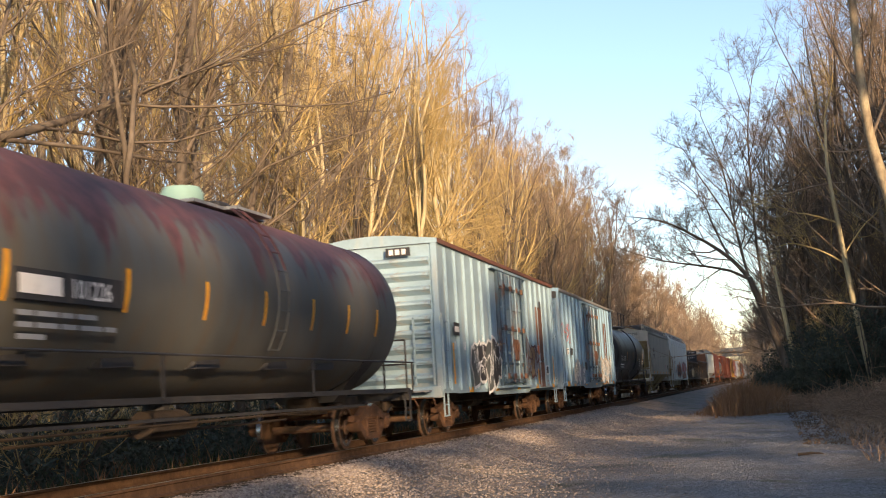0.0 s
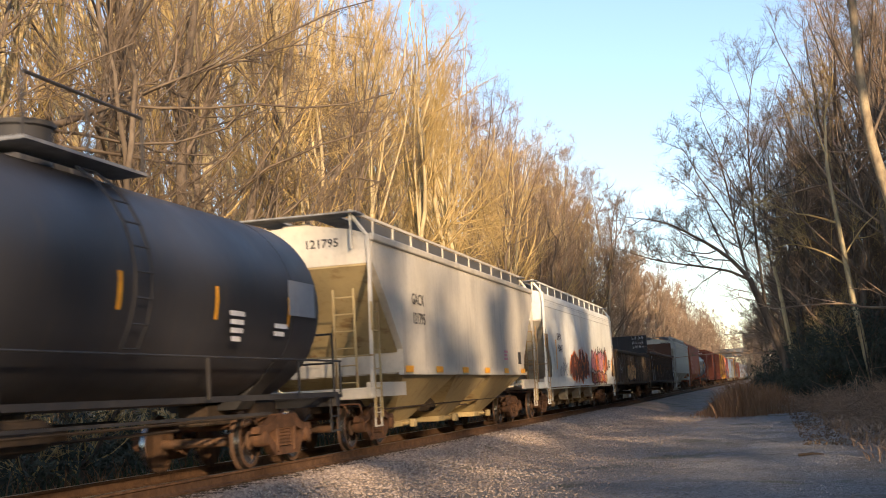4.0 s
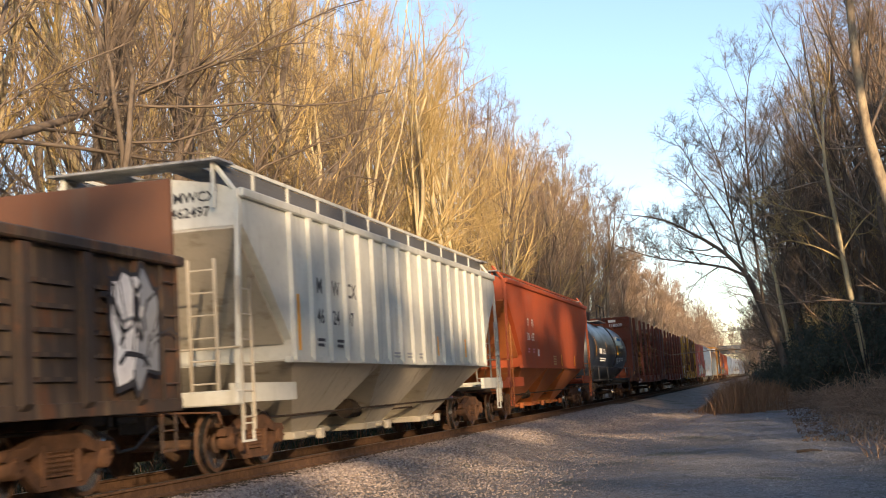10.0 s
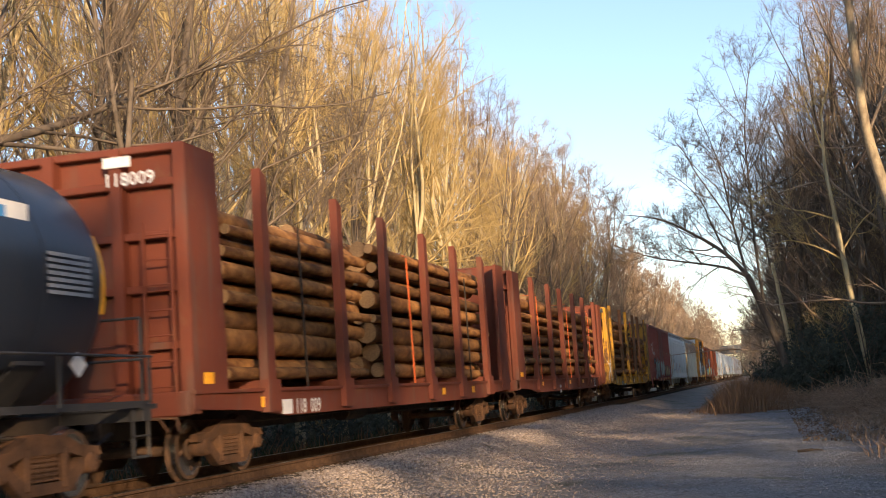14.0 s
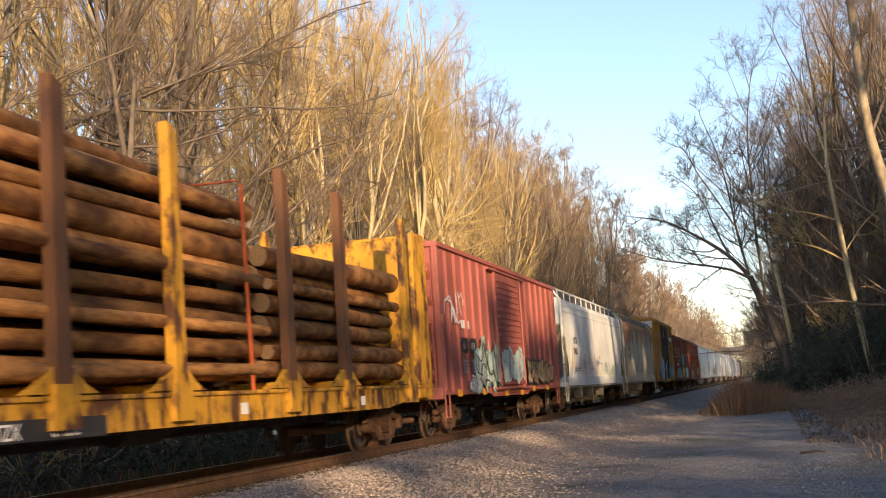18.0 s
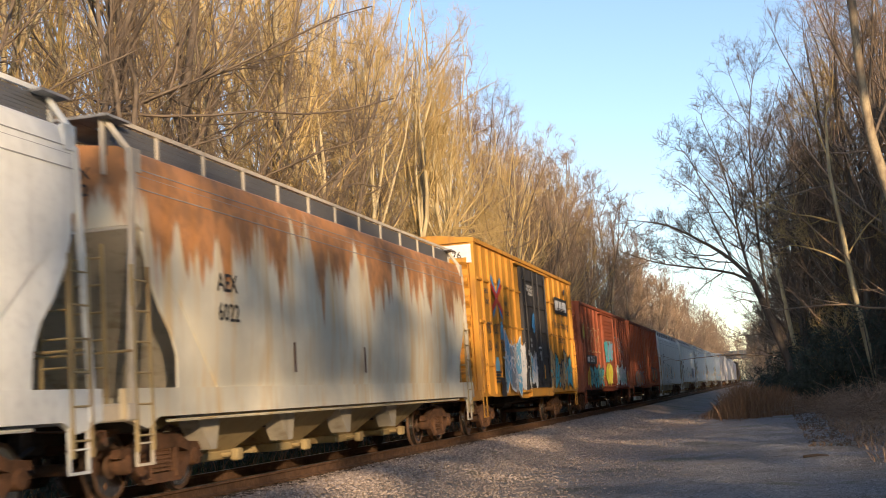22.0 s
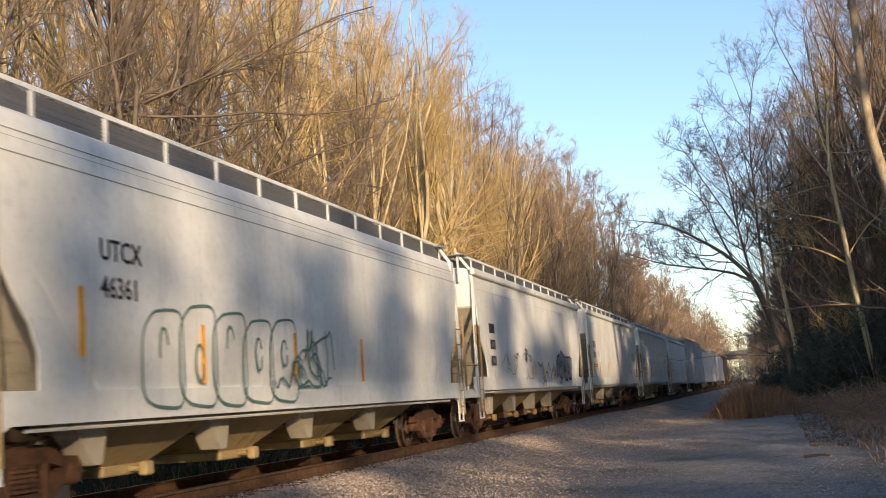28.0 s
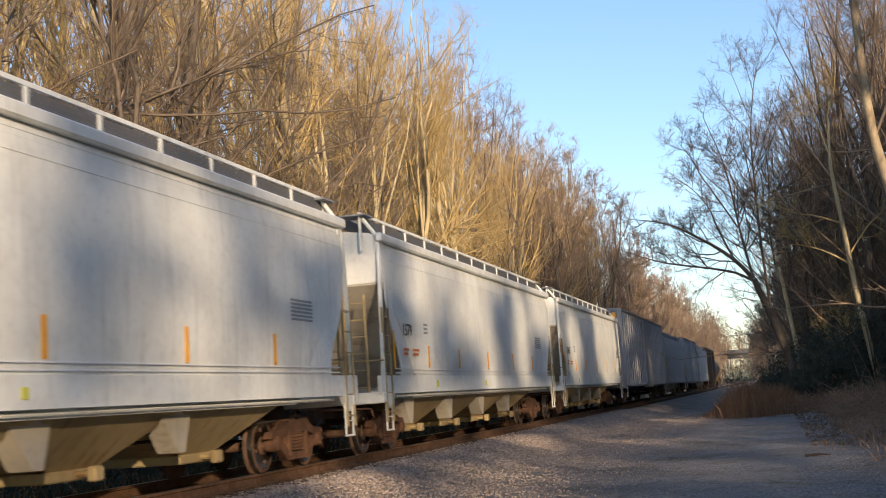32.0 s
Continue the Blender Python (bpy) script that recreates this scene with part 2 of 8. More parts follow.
    def loft(self, rings, k=0, caps=True):
        n = len(rings[0])
        v = [q for r in rings for q in r]
        f = [(j * n + i, j * n + (i + 1) % n, (j + 1) * n + (i + 1) % n, (j + 1) * n + i) for j in range(len(rings) - 1) for i in range(n)]
        if caps:
            f += [tuple(range(n - 1, -1, -1)), tuple(range((len(rings) - 1) * n, len(rings) * n))]
        return self.put(v, f, k)

    def slab(self, outline, axis, a, b, k=0):
        """An outline (two coordinates) given thickness from a to b along an axis."""
        def at(p, s):
            return (s, p[0], p[1]) if axis == "x" else (p[0], s, p[1]) if axis == "y" else (p[0], p[1], s)
        return self.loft([[at(p, a) for p in outline], [at(p, b) for p in outline]], k)

    def mesh(self, name, mats, smooth=None):
        me = bpy.data.meshes.new(name)
        me.from_pydata(self.v, [], self.f)
        for m in mats if isinstance(mats, (list, tuple)) else [mats]:
            me.materials.append(m)
        me.polygons.foreach_set("material_index", self.mi)
        bm = bmesh.new()
        bm.from_mesh(me)
        bmesh.ops.recalc_face_normals(bm, faces=bm.faces)
        bm.to_mesh(me)
        bm.free()
        if smooth is not None:
            me.polygons.foreach_set("use_smooth", [True] * len(me.polygons))
            me.set_sharp_from_angle(angle=radians(smooth))
        me.update()
        return me


def part(name, shape, mats, parent=None, label="", smooth=None):
    """Links a shape (or a ready mesh) as one object under its thing or part."""
    me = shape.mesh(name, mats, smooth) if isinstance(shape, Shape) else shape
    ob = new(name, me)
    ob.parent = parent
    if label:
        tagged(ob, label)
    return ob


def thing(name, label, category, group="", kind="", at=None):
    ob = new(name)
    tagged(ob, label, category, group, kind)
    if at is not None:
        ob.matrix_basis = at
    return ob


def np_mesh(name, verts, quads, mat, smooth=False):
    """A mesh from numpy arrays of points and of quads (or triangles)."""
    verts, quads = np.asarray(verts, np.float32).reshape(-1, 3), np.asarray(quads, np.int32)
    k = quads.shape[1]
    me = bpy.data.meshes.new(name)
    me.vertices.add(len(verts))
    me.vertices.foreach_set("co", verts.ravel())
    me.loops.add(quads.size)
    me.loops.foreach_set("vertex_index", quads.ravel())
    me.polygons.add(len(quads))
    me.polygons.foreach_set("loop_start", np.arange(0, quads.size, k, dtype=np.int32))
    me.polygons.foreach_set("loop_total", np.full(len(quads), k, np.int32))
    me.materials.append(mat)
    me.update(calc_edges=True)
    if smooth:
        me.polygons.foreach_set("use_smooth", np.ones(len(quads), bool))
    return me


def tubes(P, R, k):
    """Round twigs along many polylines at once: P is (count, points, 3), R their radii."""
    P, R = np.asarray(P, float), np.asarray(R, float)
    N, n = P.shape[:2]
    T = np.gradient(P, axis=1)
    T /= np.linalg.norm(T, axis=2, keepdims=True) + 1e-9
    ref = np.where(np.abs(T[:, :1, 2:]) > 0.85, np.array([1.0, 0, 0]), np.array([0, 0, 1.0]))
    U = np.cross(T, np.broadcast_to(ref, T.shape))
    U /= np.linalg.norm(U, axis=2, keepdims=True) + 1e-9
    W = np.cross(T, U)
    a = np.arange(k) * 2 * np.pi / k
    V = P[:, :, None] + R[:, :, None, None] * (np.cos(a)[:, None] * U[:, :, None] + np.sin(a)[:, None] * W[:, :, None])
    idx = np.arange(N * n * k).reshape(N, n, k)
    q = np.stack([idx[:, :-1], np.roll(idx, -1, 2)[:, :-1], np.roll(idx, -1, 2)[:, 1:], idx[:, 1:]], -1)
    return V.reshape(-1, 3), q.reshape(-1, 4)


def joined(*pieces):
    vs, qs, n = [], [], 0
    for v, q in pieces:
        vs.append(v), qs.append(q + n)
        n += len(v)
    return np.concatenate(vs), np.concatenate(qs)


# ---- ground, road and track ----
rng = np.random.default_rng(7)


def lift(x, y):
    """Height of the ground: road bed, ballast shoulder, ditch and banks."""
    x, y = np.asarray(x, float), np.asarray(y, float)
    d = x - TX
    z = np.interp(d, [-60, -14, -6, -3.6, -2.5, -1.5, 1.5, 2.1, 3.4, 5, 11, 60], [2.2, -0.3, -0.95, -0.75, -0.32, -0.21, -0.21, -0.24, -0.52, -0.6, -0.6, -0.3])
    bank = np.clip((x - (2.2 - 0.01 * y)) / 5, 0, 1) * np.clip((y - 46) / 14, 0, 1)
    z = z + bank * 1.3 * (0.8 + 0.2 * np.sin(y * 0.21))
    loose = np.clip((np.abs(d) - 2.2) / 2, 0, 1)
    z = z + loose * 0.016 * np.sin(5.3 * x + 2.1 * np.sin(3.1 * y)) * np.sin(4.7 * y + 1.7 * np.sin(2.3 * x + 0.4 * y)) + loose * 0.009 * np.sin(9.7 * x + 3 * np.sin(5.1 * y)) * np.sin(8.3 * y + 2 * np.sin(6.1 * x))
    z = z + loose * (0.05 * np.sin(x * 0.9 + 1.3 * np.sin(y * 0.31)) * np.sin(y * 0.27) + 0.018 * np.sin(x * 3.1 + y * 1.7) * np.sin(y * 2.3 - x))
    return z


def ground_sheet():
    xs = np.unique(np.concatenate([np.linspace(-900, -60, 9), np.linspace(-60, -14, 20), np.linspace(-14, -7, 30), np.linspace(-7, 5, 92), np.linspace(5, 6, 4), np.linspace(6, 50, 30), np.linspace(50, 900, 9)]))
    ys = np.unique(np.concatenate([np.linspace(-500, -20, 9), np.linspace(-20, 5, 12), np.linspace(5, 9, 9), np.linspace(9, 42, 210), np.linspace(42, 70, 80), np.linspace(70, 200, 40), np.linspace(200, 1500, 12)]))
    X, Y = np.meshgrid(xs, ys, indexing="ij")
    Z = lift(X, Y)
    V = np.stack([X, Y, Z], -1)
    i = np.arange(V.shape[0] * V.shape[1]).reshape(V.shape[:2])
    q = np.stack([i[:-1, :-1], i[1:, :-1], i[1:, 1:], i[:-1, 1:]], -1)

    def build(t, p):
        co = obj_coord(t)
        sep = t.nodes.new("ShaderNodeSeparateXYZ")
        t.links.new(co, sep.inputs[0])
        fine, mid, big = noise_of(t, co, 22, 6, rough=0.7), noise_of(t, co, 2.2, 6), noise_of(t, co, 0.35, 4)
        gravel = mix(t, ramp(t, fine, 0.35, 0.7), (0.15, 0.153, 0.16), (0.52, 0.525, 0.53))
        gravel = mix(t, times(t, ramp(t, mid, 0.45, 0.65), 0.6), gravel, (0.31, 0.31, 0.30))
        tracks = noise_of(t, co, 0.8, 4, (1.0, 0.08, 1))
        gravel = mix(t, times(t, ramp(t, tracks, 0.5, 0.65), 0.5), gravel, (0.46, 0.455, 0.45))
        stones = mix(t, ramp(t, fine, 0.3, 0.7), (0.25, 0.195, 0.155), (0.52, 0.42, 0.335))
        soil = mix(t, ramp(t, mid, 0.35, 0.65), (0.13, 0.10, 0.07), (0.27, 0.21, 0.15))
        soil = mix(t, times(t, ramp(t, fine, 0.4, 0.7), 0.5), soil, (0.31, 0.235, 0.155))
        wob = add(t, "ShaderNodeMath")
        wob.operation = "MULTIPLY_ADD"
        t.links.new(big, wob.inputs[0])
        wob.inputs[1].default_value = 3.0
        t.links.new(sep.outputs[0], wob.inputs[2])
        col = mix(t, ramp(t, wob.outputs[0], TX + 3.0, TX + 10.0), stones, gravel)
        bands = noise_of(t, co, 0.7, 5, (0.35, 1.0, 1))
        col = mix(t, times(t, ramp(t, bands, 0.46, 0.62), 0.6), col, (0.24, 0.225, 0.20))
        clods = noise_of(t, co, 5.5, 7, rough=0.75)
        col = mix(t, times(t, ramp(t, clods, 0.52, 0.66), 0.65), col, (0.10, 0.095, 0.085))
        col = mix(t, ramp(t, wob.outputs[0], 2.2, 4.6), col, soil)
        col = mix(t, ramp(t, wob.outputs[0], TX - 1.6, TX - 2.6), col, soil)
        green = noise_of(t, co, 0.5, 4)
        col = mix(t, times(t, ramp(t, green, 0.56, 0.68), 0.5), col, (0.115, 0.125, 0.055))
        t.links.new(col, p.inputs["Base Color"])
        p.inputs["Roughness"].default_value = 0.95
        p.inputs["Specular IOR Level"].default_value = 0.15
        bump(t, p, fine, 1.0, 0.11)
    me = np_mesh("ground", V, q.reshape(-1, 4), material("gravel_and_soil", build), True)
    return tagged(new("ground", me), "grey gravel yard and brown woodland floor beside the track", "ground", kind="structure")


ground_sheet()


def pebble():
    v = np.array([(1, 0, 0), (0, 1, 0), (-1, 0, 0), (0, -1, 0), (0.1, 0.1, 1), (0, 0, -1)], float)
    f = np.array([(0, 1, 4), (1, 2, 4), (2, 3, 4), (3, 0, 4), (1, 0, 5), (2, 1, 5), (3, 2, 5), (0, 3, 5)])
    return v, f


def scatter_stones(name, label, count, xr, yr, size, mat, fall=1.0):
    v, f = pebble()
    x = xr[0] + (xr[1] - xr[0]) * (1 - rng.uniform(0, 1, count) ** fall)
    y = yr[0] + (yr[1] - yr[0]) * rng.uniform(0, 1, count) ** 1.6
    s = rng.uniform(*size, count) * (1 + 0.012 * y) * (1 - 0.75 * np.abs(x - xr[0]) / abs(xr[1] - xr[0]))
    sc = rng.uniform(0.6, 1.25, (count, 1, 3)) * np.array([1, 1, 0.6])
    a = rng.uniform(0, 6.28, count)
    R = np.zeros((count, 3, 3))
    R[:, 0, 0], R[:, 0, 1], R[:, 1, 0], R[:, 1, 1], R[:, 2, 2] = np.cos(a), -np.sin(a), np.sin(a), np.cos(a), 1
    V = np.einsum("nij,nkj->nki", R, (v[None] * sc * rng.uniform(0.8, 1.2, (count, 6, 1)))) * s[:, None, None]
    V += np.stack([x, y, lift(x, y) + s * 0.12], -1)[:, None]
    F = f[None] + 6 * np.arange(count)[:, None, None]
    return tagged(new(name, np_mesh(name, V, F.reshape(-1, 3), mat)), label, "gravel", kind="stuff")


scatter_stones("ballast", "crushed pinkish-grey ballast stones along the track", 46000, (TX + 0.95, TX + 8.0), (9, 62), (0.02, 0.046), M["stone"], 0.42)
scatter_stones("gravel", "loose grey gravel on the yard road", 24000, (5.0, TX + 3.0), (11, 50), (0.008, 0.024), M["pebble"], 0.7)


def track():
    tr = tagged(new("track"), "rusty steel rails on creosoted ties in ballast", "railway track", kind="structure")
    tr.location = (TX, 0, 0)
    prof = [(-0.07, -0.18), (0.07, -0.18), (0.07, -0.165), (0.012, -0.14), (0.012, -0.05), (0.037, -0.035), (0.037, -0.003), (-0.037, -0.003), (-0.037, -0.035), (-0.012, -0.05), (-0.012, -0.14), (-0.07, -0.165)]
    for s in (-1, 1):
        sh = Shape()
        sh.loft([[(s * 0.755 + x, y, z) for x, z in prof] for y in (-120, 40, 200, 700)])
        rail = part("rail", sh, M["rail"], tr)
        part("railhead", Shape().box(s * 0.755 - 0.034, s * 0.755 + 0.034, -120, 700, -0.003, 0), M["railtop"], rail, "worn shiny running surface")
    tie = Shape().box(-1.3, 1.3, -0.115, 0.115, -0.36, -0.185, b=0.012).mesh("tie", M["tie"])
    plate = Shape().box(-0.17, 0.17, -0.09, 0.09, -0.187, -0.176).mesh("tie_plate", M["rail"])
    r = random.Random(3)
    for i in range(150):
        t = part("tie", tie, None, tr)
        t.location = (r.uniform(-0.04, 0.04), 6 + i * 0.51 + r.uniform(-0.02, 0.02), r.uniform(-0.006, 0.004))
        t.rotation_euler = (0, 0, r.uniform(-0.015, 0.015))
        for s in (-1, 1):
            part("tie_plate", plate, None, t).location = (s * 0.755, 0, 0)
    sh = Shape()
    for i in range(460):
        y = 6 + 150 * 0.51 + i * 0.51
        sh.box(-1.3, 1.3, y - 0.115, y + 0.115, -0.36, -0.19)
    tagged(part("far_ties", sh, M["tie"], tr), kind="stuff")


track()


# ---- railcar parts ----
def wheel_mesh():
    sh = Shape()
    for s in (-1, 1):
        sh.lathe([(0.10, s * 0.64), (0.16, s * 0.66), (0.36, s * 0.70), (0.40, s * 0.685), (0.455, s * 0.685), (0.452, s * 0.71), (0.42, s * 0.73), (0.412, s * 0.82), (0.36, s * 0.825), (0.345, s * 0.78), (0.17, s * 0.755), (0.14, s * 0.83), (0.09, s * 0.84)], "x", 22)
        sh.lathe([(0.4205, s * 0.735), (0.4125, s * 0.818)], "x", 22, k=1)
        for i in range(4):
            a = i * math.pi / 2
            sh.rod((s * 0.83, 0.26 * math.cos(a), 0.26 * math.sin(a)), (s * 0.77, 0.26 * math.cos(a), 0.26 * math.sin(a)), 0.035, 6)
    sh.rod((-0.9, 0, 0), (0.9, 0, 0), 0.075, 10)
    return sh.mesh("wheelset", [M["wheel"], M["tread"]], 35)


def side_frame_mesh():
    """Cast truck side: arched top member, bottom tension member, spring nest, bearing caps."""
    sh = Shape()
    top = [(-1.12, 0.52), (-1.05, 0.62), (-0.72, 0.64), (-0.35, 0.78), (0.35, 0.78), (0.72, 0.64), (1.05, 0.62), (1.12, 0.52), (0.78, 0.50), (0.42, 0.58), (-0.42, 0.58), (-0.78, 0.50)]
    sh.slab(top, "x", -0.07, 0.07)
    low = [(-0.92, 0.52), (-0.75, 0.54), (-0.36, 0.28), (0.36, 0.28), (0.75, 0.54), (0.92, 0.52), (0.48, 0.16), (-0.48, 0.16)]
    sh.slab(low, "x", -0.06, 0.06)
    for s in (-1, 1):
        sh.box(-0.08, 0.08, s * 0.36 - 0.05, s * 0.36 + 0.05, 0.2, 0.66, b=0.02)
        sh.lathe([(0.05, 0.12), (0.11, 0.10), (0.125, 0.04), (0.125, -0.1)], "x", 14, (0.0, s * 0.89, 0.44))
        for i in range(3):
            sh.rod((0.10, s * 0.89 + 0.075 * math.cos(i * 2.1), 0.44 + 0.075 * math.sin(i * 2.1)), (0.125, s * 0.89 + 0.075 * math.cos(i * 2.1), 0.44 + 0.075 * math.sin(i * 2.1)), 0.018, 6)
    return sh.mesh("side_frame", M["truck"], 40)


def spring_mesh():
    ring = [(0.05, 0.29)]
    for z in range(6):
        ring += [(0.076, 0.30 + z * 0.052), (0.078, 0.318 + z * 0.052), (0.052, 0.335 + z * 0.052)]
    return Shape().lathe(ring, "z", 8).mesh("spring", M["truck"])


def bolster_mesh():
    sh = Shape().box(-0.98, 0.98, -0.2, 0.2, 0.58, 0.80, b=0.03)
    sh.box(-0.3, 0.3, -0.3, 0.3, 0.6, 0.86, b=0.03)
    for s in (-1, 1):
        sh.box(-0.8, 0.8, s * 0.46 - 0.05, s * 0.46 + 0.05, 0.34, 0.44)
    return sh.mesh("truck", M["truck"])


WHEEL, FRAME, SPRING, BOLSTER = wheel_mesh(), side_frame_mesh(), spring_mesh(), bolster_mesh()


def truck(car, y):
    t = part("truck", BOLSTER, None, car)
    t.location = (0, y, 0)
    for s in (-1, 1):
        f = part("side_frame", FRAME, None, t)
        f.matrix_basis = pose(s * 1.0, 0, 0, 0, 0, 0 if s > 0 else 180)
        for q in (-0.17, 0.0, 0.17):
            part("spring", SPRING, None, t).location = (s * 1.0, q, 0)
        w = part("wheelset", WHEEL, None, t)
        w.location = (0, s * 0.89, 0.42)
        car_wheels.append((w, car))
    return t


car_wheels = []


def coupler(car, y, way):
    """Knuckle coupler with draft sill, air hose and cut lever at one end."""
    sh = Shape()
    sh.box(-0.22, 0.22, y, y + way * 0.5, 0.62, 1.0, b=0.02)
    sh.box(-0.07, 0.07, y - way * 0.62, y, 0.78, 0.93, b=0.02)
    sh.box(-0.14, 0.12, y - way * 0.80, y - way * 0.52, 0.72, 0.99, b=0.04)
    c = part("coupler", sh, M["under"], car)
    sh = Shape()
    pts = [(0.3, y + way * 0.1, 0.72), (0.32, y - way * 0.2, 0.62), (0.28, y - way * 0.5, 0.45), (0.16, y - way * 0.68, 0.42), (0.06, y - way * 0.75, 0.5)]
    for a, b in zip(pts, pts[1:]):
        sh.rod(a, b, 0.024, 6)
    part("air_hose", sh, M["black"], c)
    sh = Shape()
    sh.rod((0.1, y - way * 0.55, 0.98), (0.35, y - way * 0.2, 0.9), 0.014, 5).rod((0.35, y - way * 0.2, 0.9), (1.35, y - way * 0.12, 0.86), 0.014, 5).rod((1.35, y - way * 0.12, 0.86), (1.42, y - way * 0.2, 0.7), 0.014, 5)
    part("cut_lever", sh, M["truck"], c)


def ladder(car, mat, x, y0, y1, z0, z1, n, face="x", name="ladder"):
    """Rungs between two stiles; face x: on the side, face y: on the end (then y0 is its place, x a pair)."""
    sh = Shape()
    if face == "x":
        for y in (y0, y1):
            sh.box(x, x + 0.035, y - 0.02, y + 0.02, z0, z1)
        me = Shape().rod((x + 0.0175, y0, 0), (x + 0.0175, y1, 0), 0.013, 5).mesh("rung", mat)
    else:
        for q in x:
            sh.box(q - 0.02, q + 0.02, y0, y1, z0, z1)
        me = Shape().rod((x[0], (y0 + y1) / 2, 0), (x[1], (y0 + y1) / 2, 0), 0.013, 5).mesh("rung", mat)
    ob = part(name, sh, mat, car)
    for i in range(n):
        part("rung", me, None, ob).location = (0, 0, z0 + (z1 - z0) * (i + 0.5) / n)
    return ob


def stirrup(car, mat, x, y):
    sh = Shape()
    sh.box(x - 0.01, x + 0.02, y - 0.2, y - 0.17, 0.45, 1.0).box(x - 0.01, x + 0.02, y + 0.17, y + 0.2, 0.45, 1.0)
    sh.box(x - 0.01, x + 0.03, y - 0.2, y + 0.2, 0.43, 0.46).box(x - 0.01, x + 0.03, y - 0.2, y + 0.2, 0.68, 0.70)
    part("step", sh, mat, car)


def brake_gear(car, L, mat):
    sh = Shape()
    sh.rod((0.5, L * 0.42, 0.75), (0.5, L * 0.42 + 1.1, 0.75), 0.19, 12)
    part("air_reservoir", sh, mat, car)
    sh = Shape().rod((0.9, 2.2, 0.72), (0.9, L - 2.2, 0.78), 0.02, 5).rod((-0.2, L * 0.3, 0.6), (0.6, L * 0.7, 0.66), 0.022, 5)
    part("brake_rod", sh, M["under"], car)
    sh = Shape().rod((-0.4, L * 0.58, 0.72), (-0.4, L * 0.58 + 0.5, 0.72), 0.14, 10)
    part("brake_cylinder", sh, mat, car)


def centre_sill(car, y0, y1, z0=0.68, z1=1.0, mat=None):
    return part("centre_sill", Shape().box(-0.25, 0.25, y0, y1, z0, z1, b=0.02), mat or M["under"], car)


def lettering(car, text, x, y, z, size, mat, face="x", tight=1.0):
    """Painted characters on the side (face x) or on the near end (face y); they face the road or the camera."""
    cu = bpy.data.curves.new("lettering", "FONT")
    cu.body, cu.size, cu.extrude, cu.space_character, cu.offset = text, size * 1.38, 0.0005, tight, 0.006 * size / 0.3
    cu.resolution_u = 2
    tmp = bpy.data.objects.new("tmp_text", cu)
    me = bpy.data.meshes.new_from_object(tmp)
    bpy.data.objects.remove(tmp)
    bpy.data.curves.remove(cu)
    me.materials.clear()
    me.materials.append(mat)
    ob = part("lettering", me, None, car)
    ob.matrix_basis = pose(x, y, z, 90, 0, 90) if face == "x" else pose(x, y, z, 90, 0, 0)
    return ob


def bars(car, x, y, z, widths, height, gap, mat, name="marking", face="x", pitch=None):
    """Rows of unreadable small stencilling, as plain bars."""
    sh = Shape()
    for j, row in enumerate(widths):
        q = y
        zz = z - j * (pitch or height * 1.7)
        for w in row:
            if w > 0:
                if face == "x":
                    sh.box(x - 0.002, x + 0.003, q, q + w, zz, zz + height)
                else:
                    sh.box(q, q + w, x - 0.003, x + 0.002, zz, zz + height)
            q += abs(w) + gap
    return part(name, sh, mat, car)


def reflectors(car, spots, x, w, h, mat=None):
    """Each reflector is a small plate of its own."""
    me = Shape().box(-0.004, 0.004, -w / 2, w / 2, -h / 2, h / 2).mesh("reflector", mat or M["amber"])
    for y, z in spots:
        part("reflector", me, None, car).location = (x, y, z)


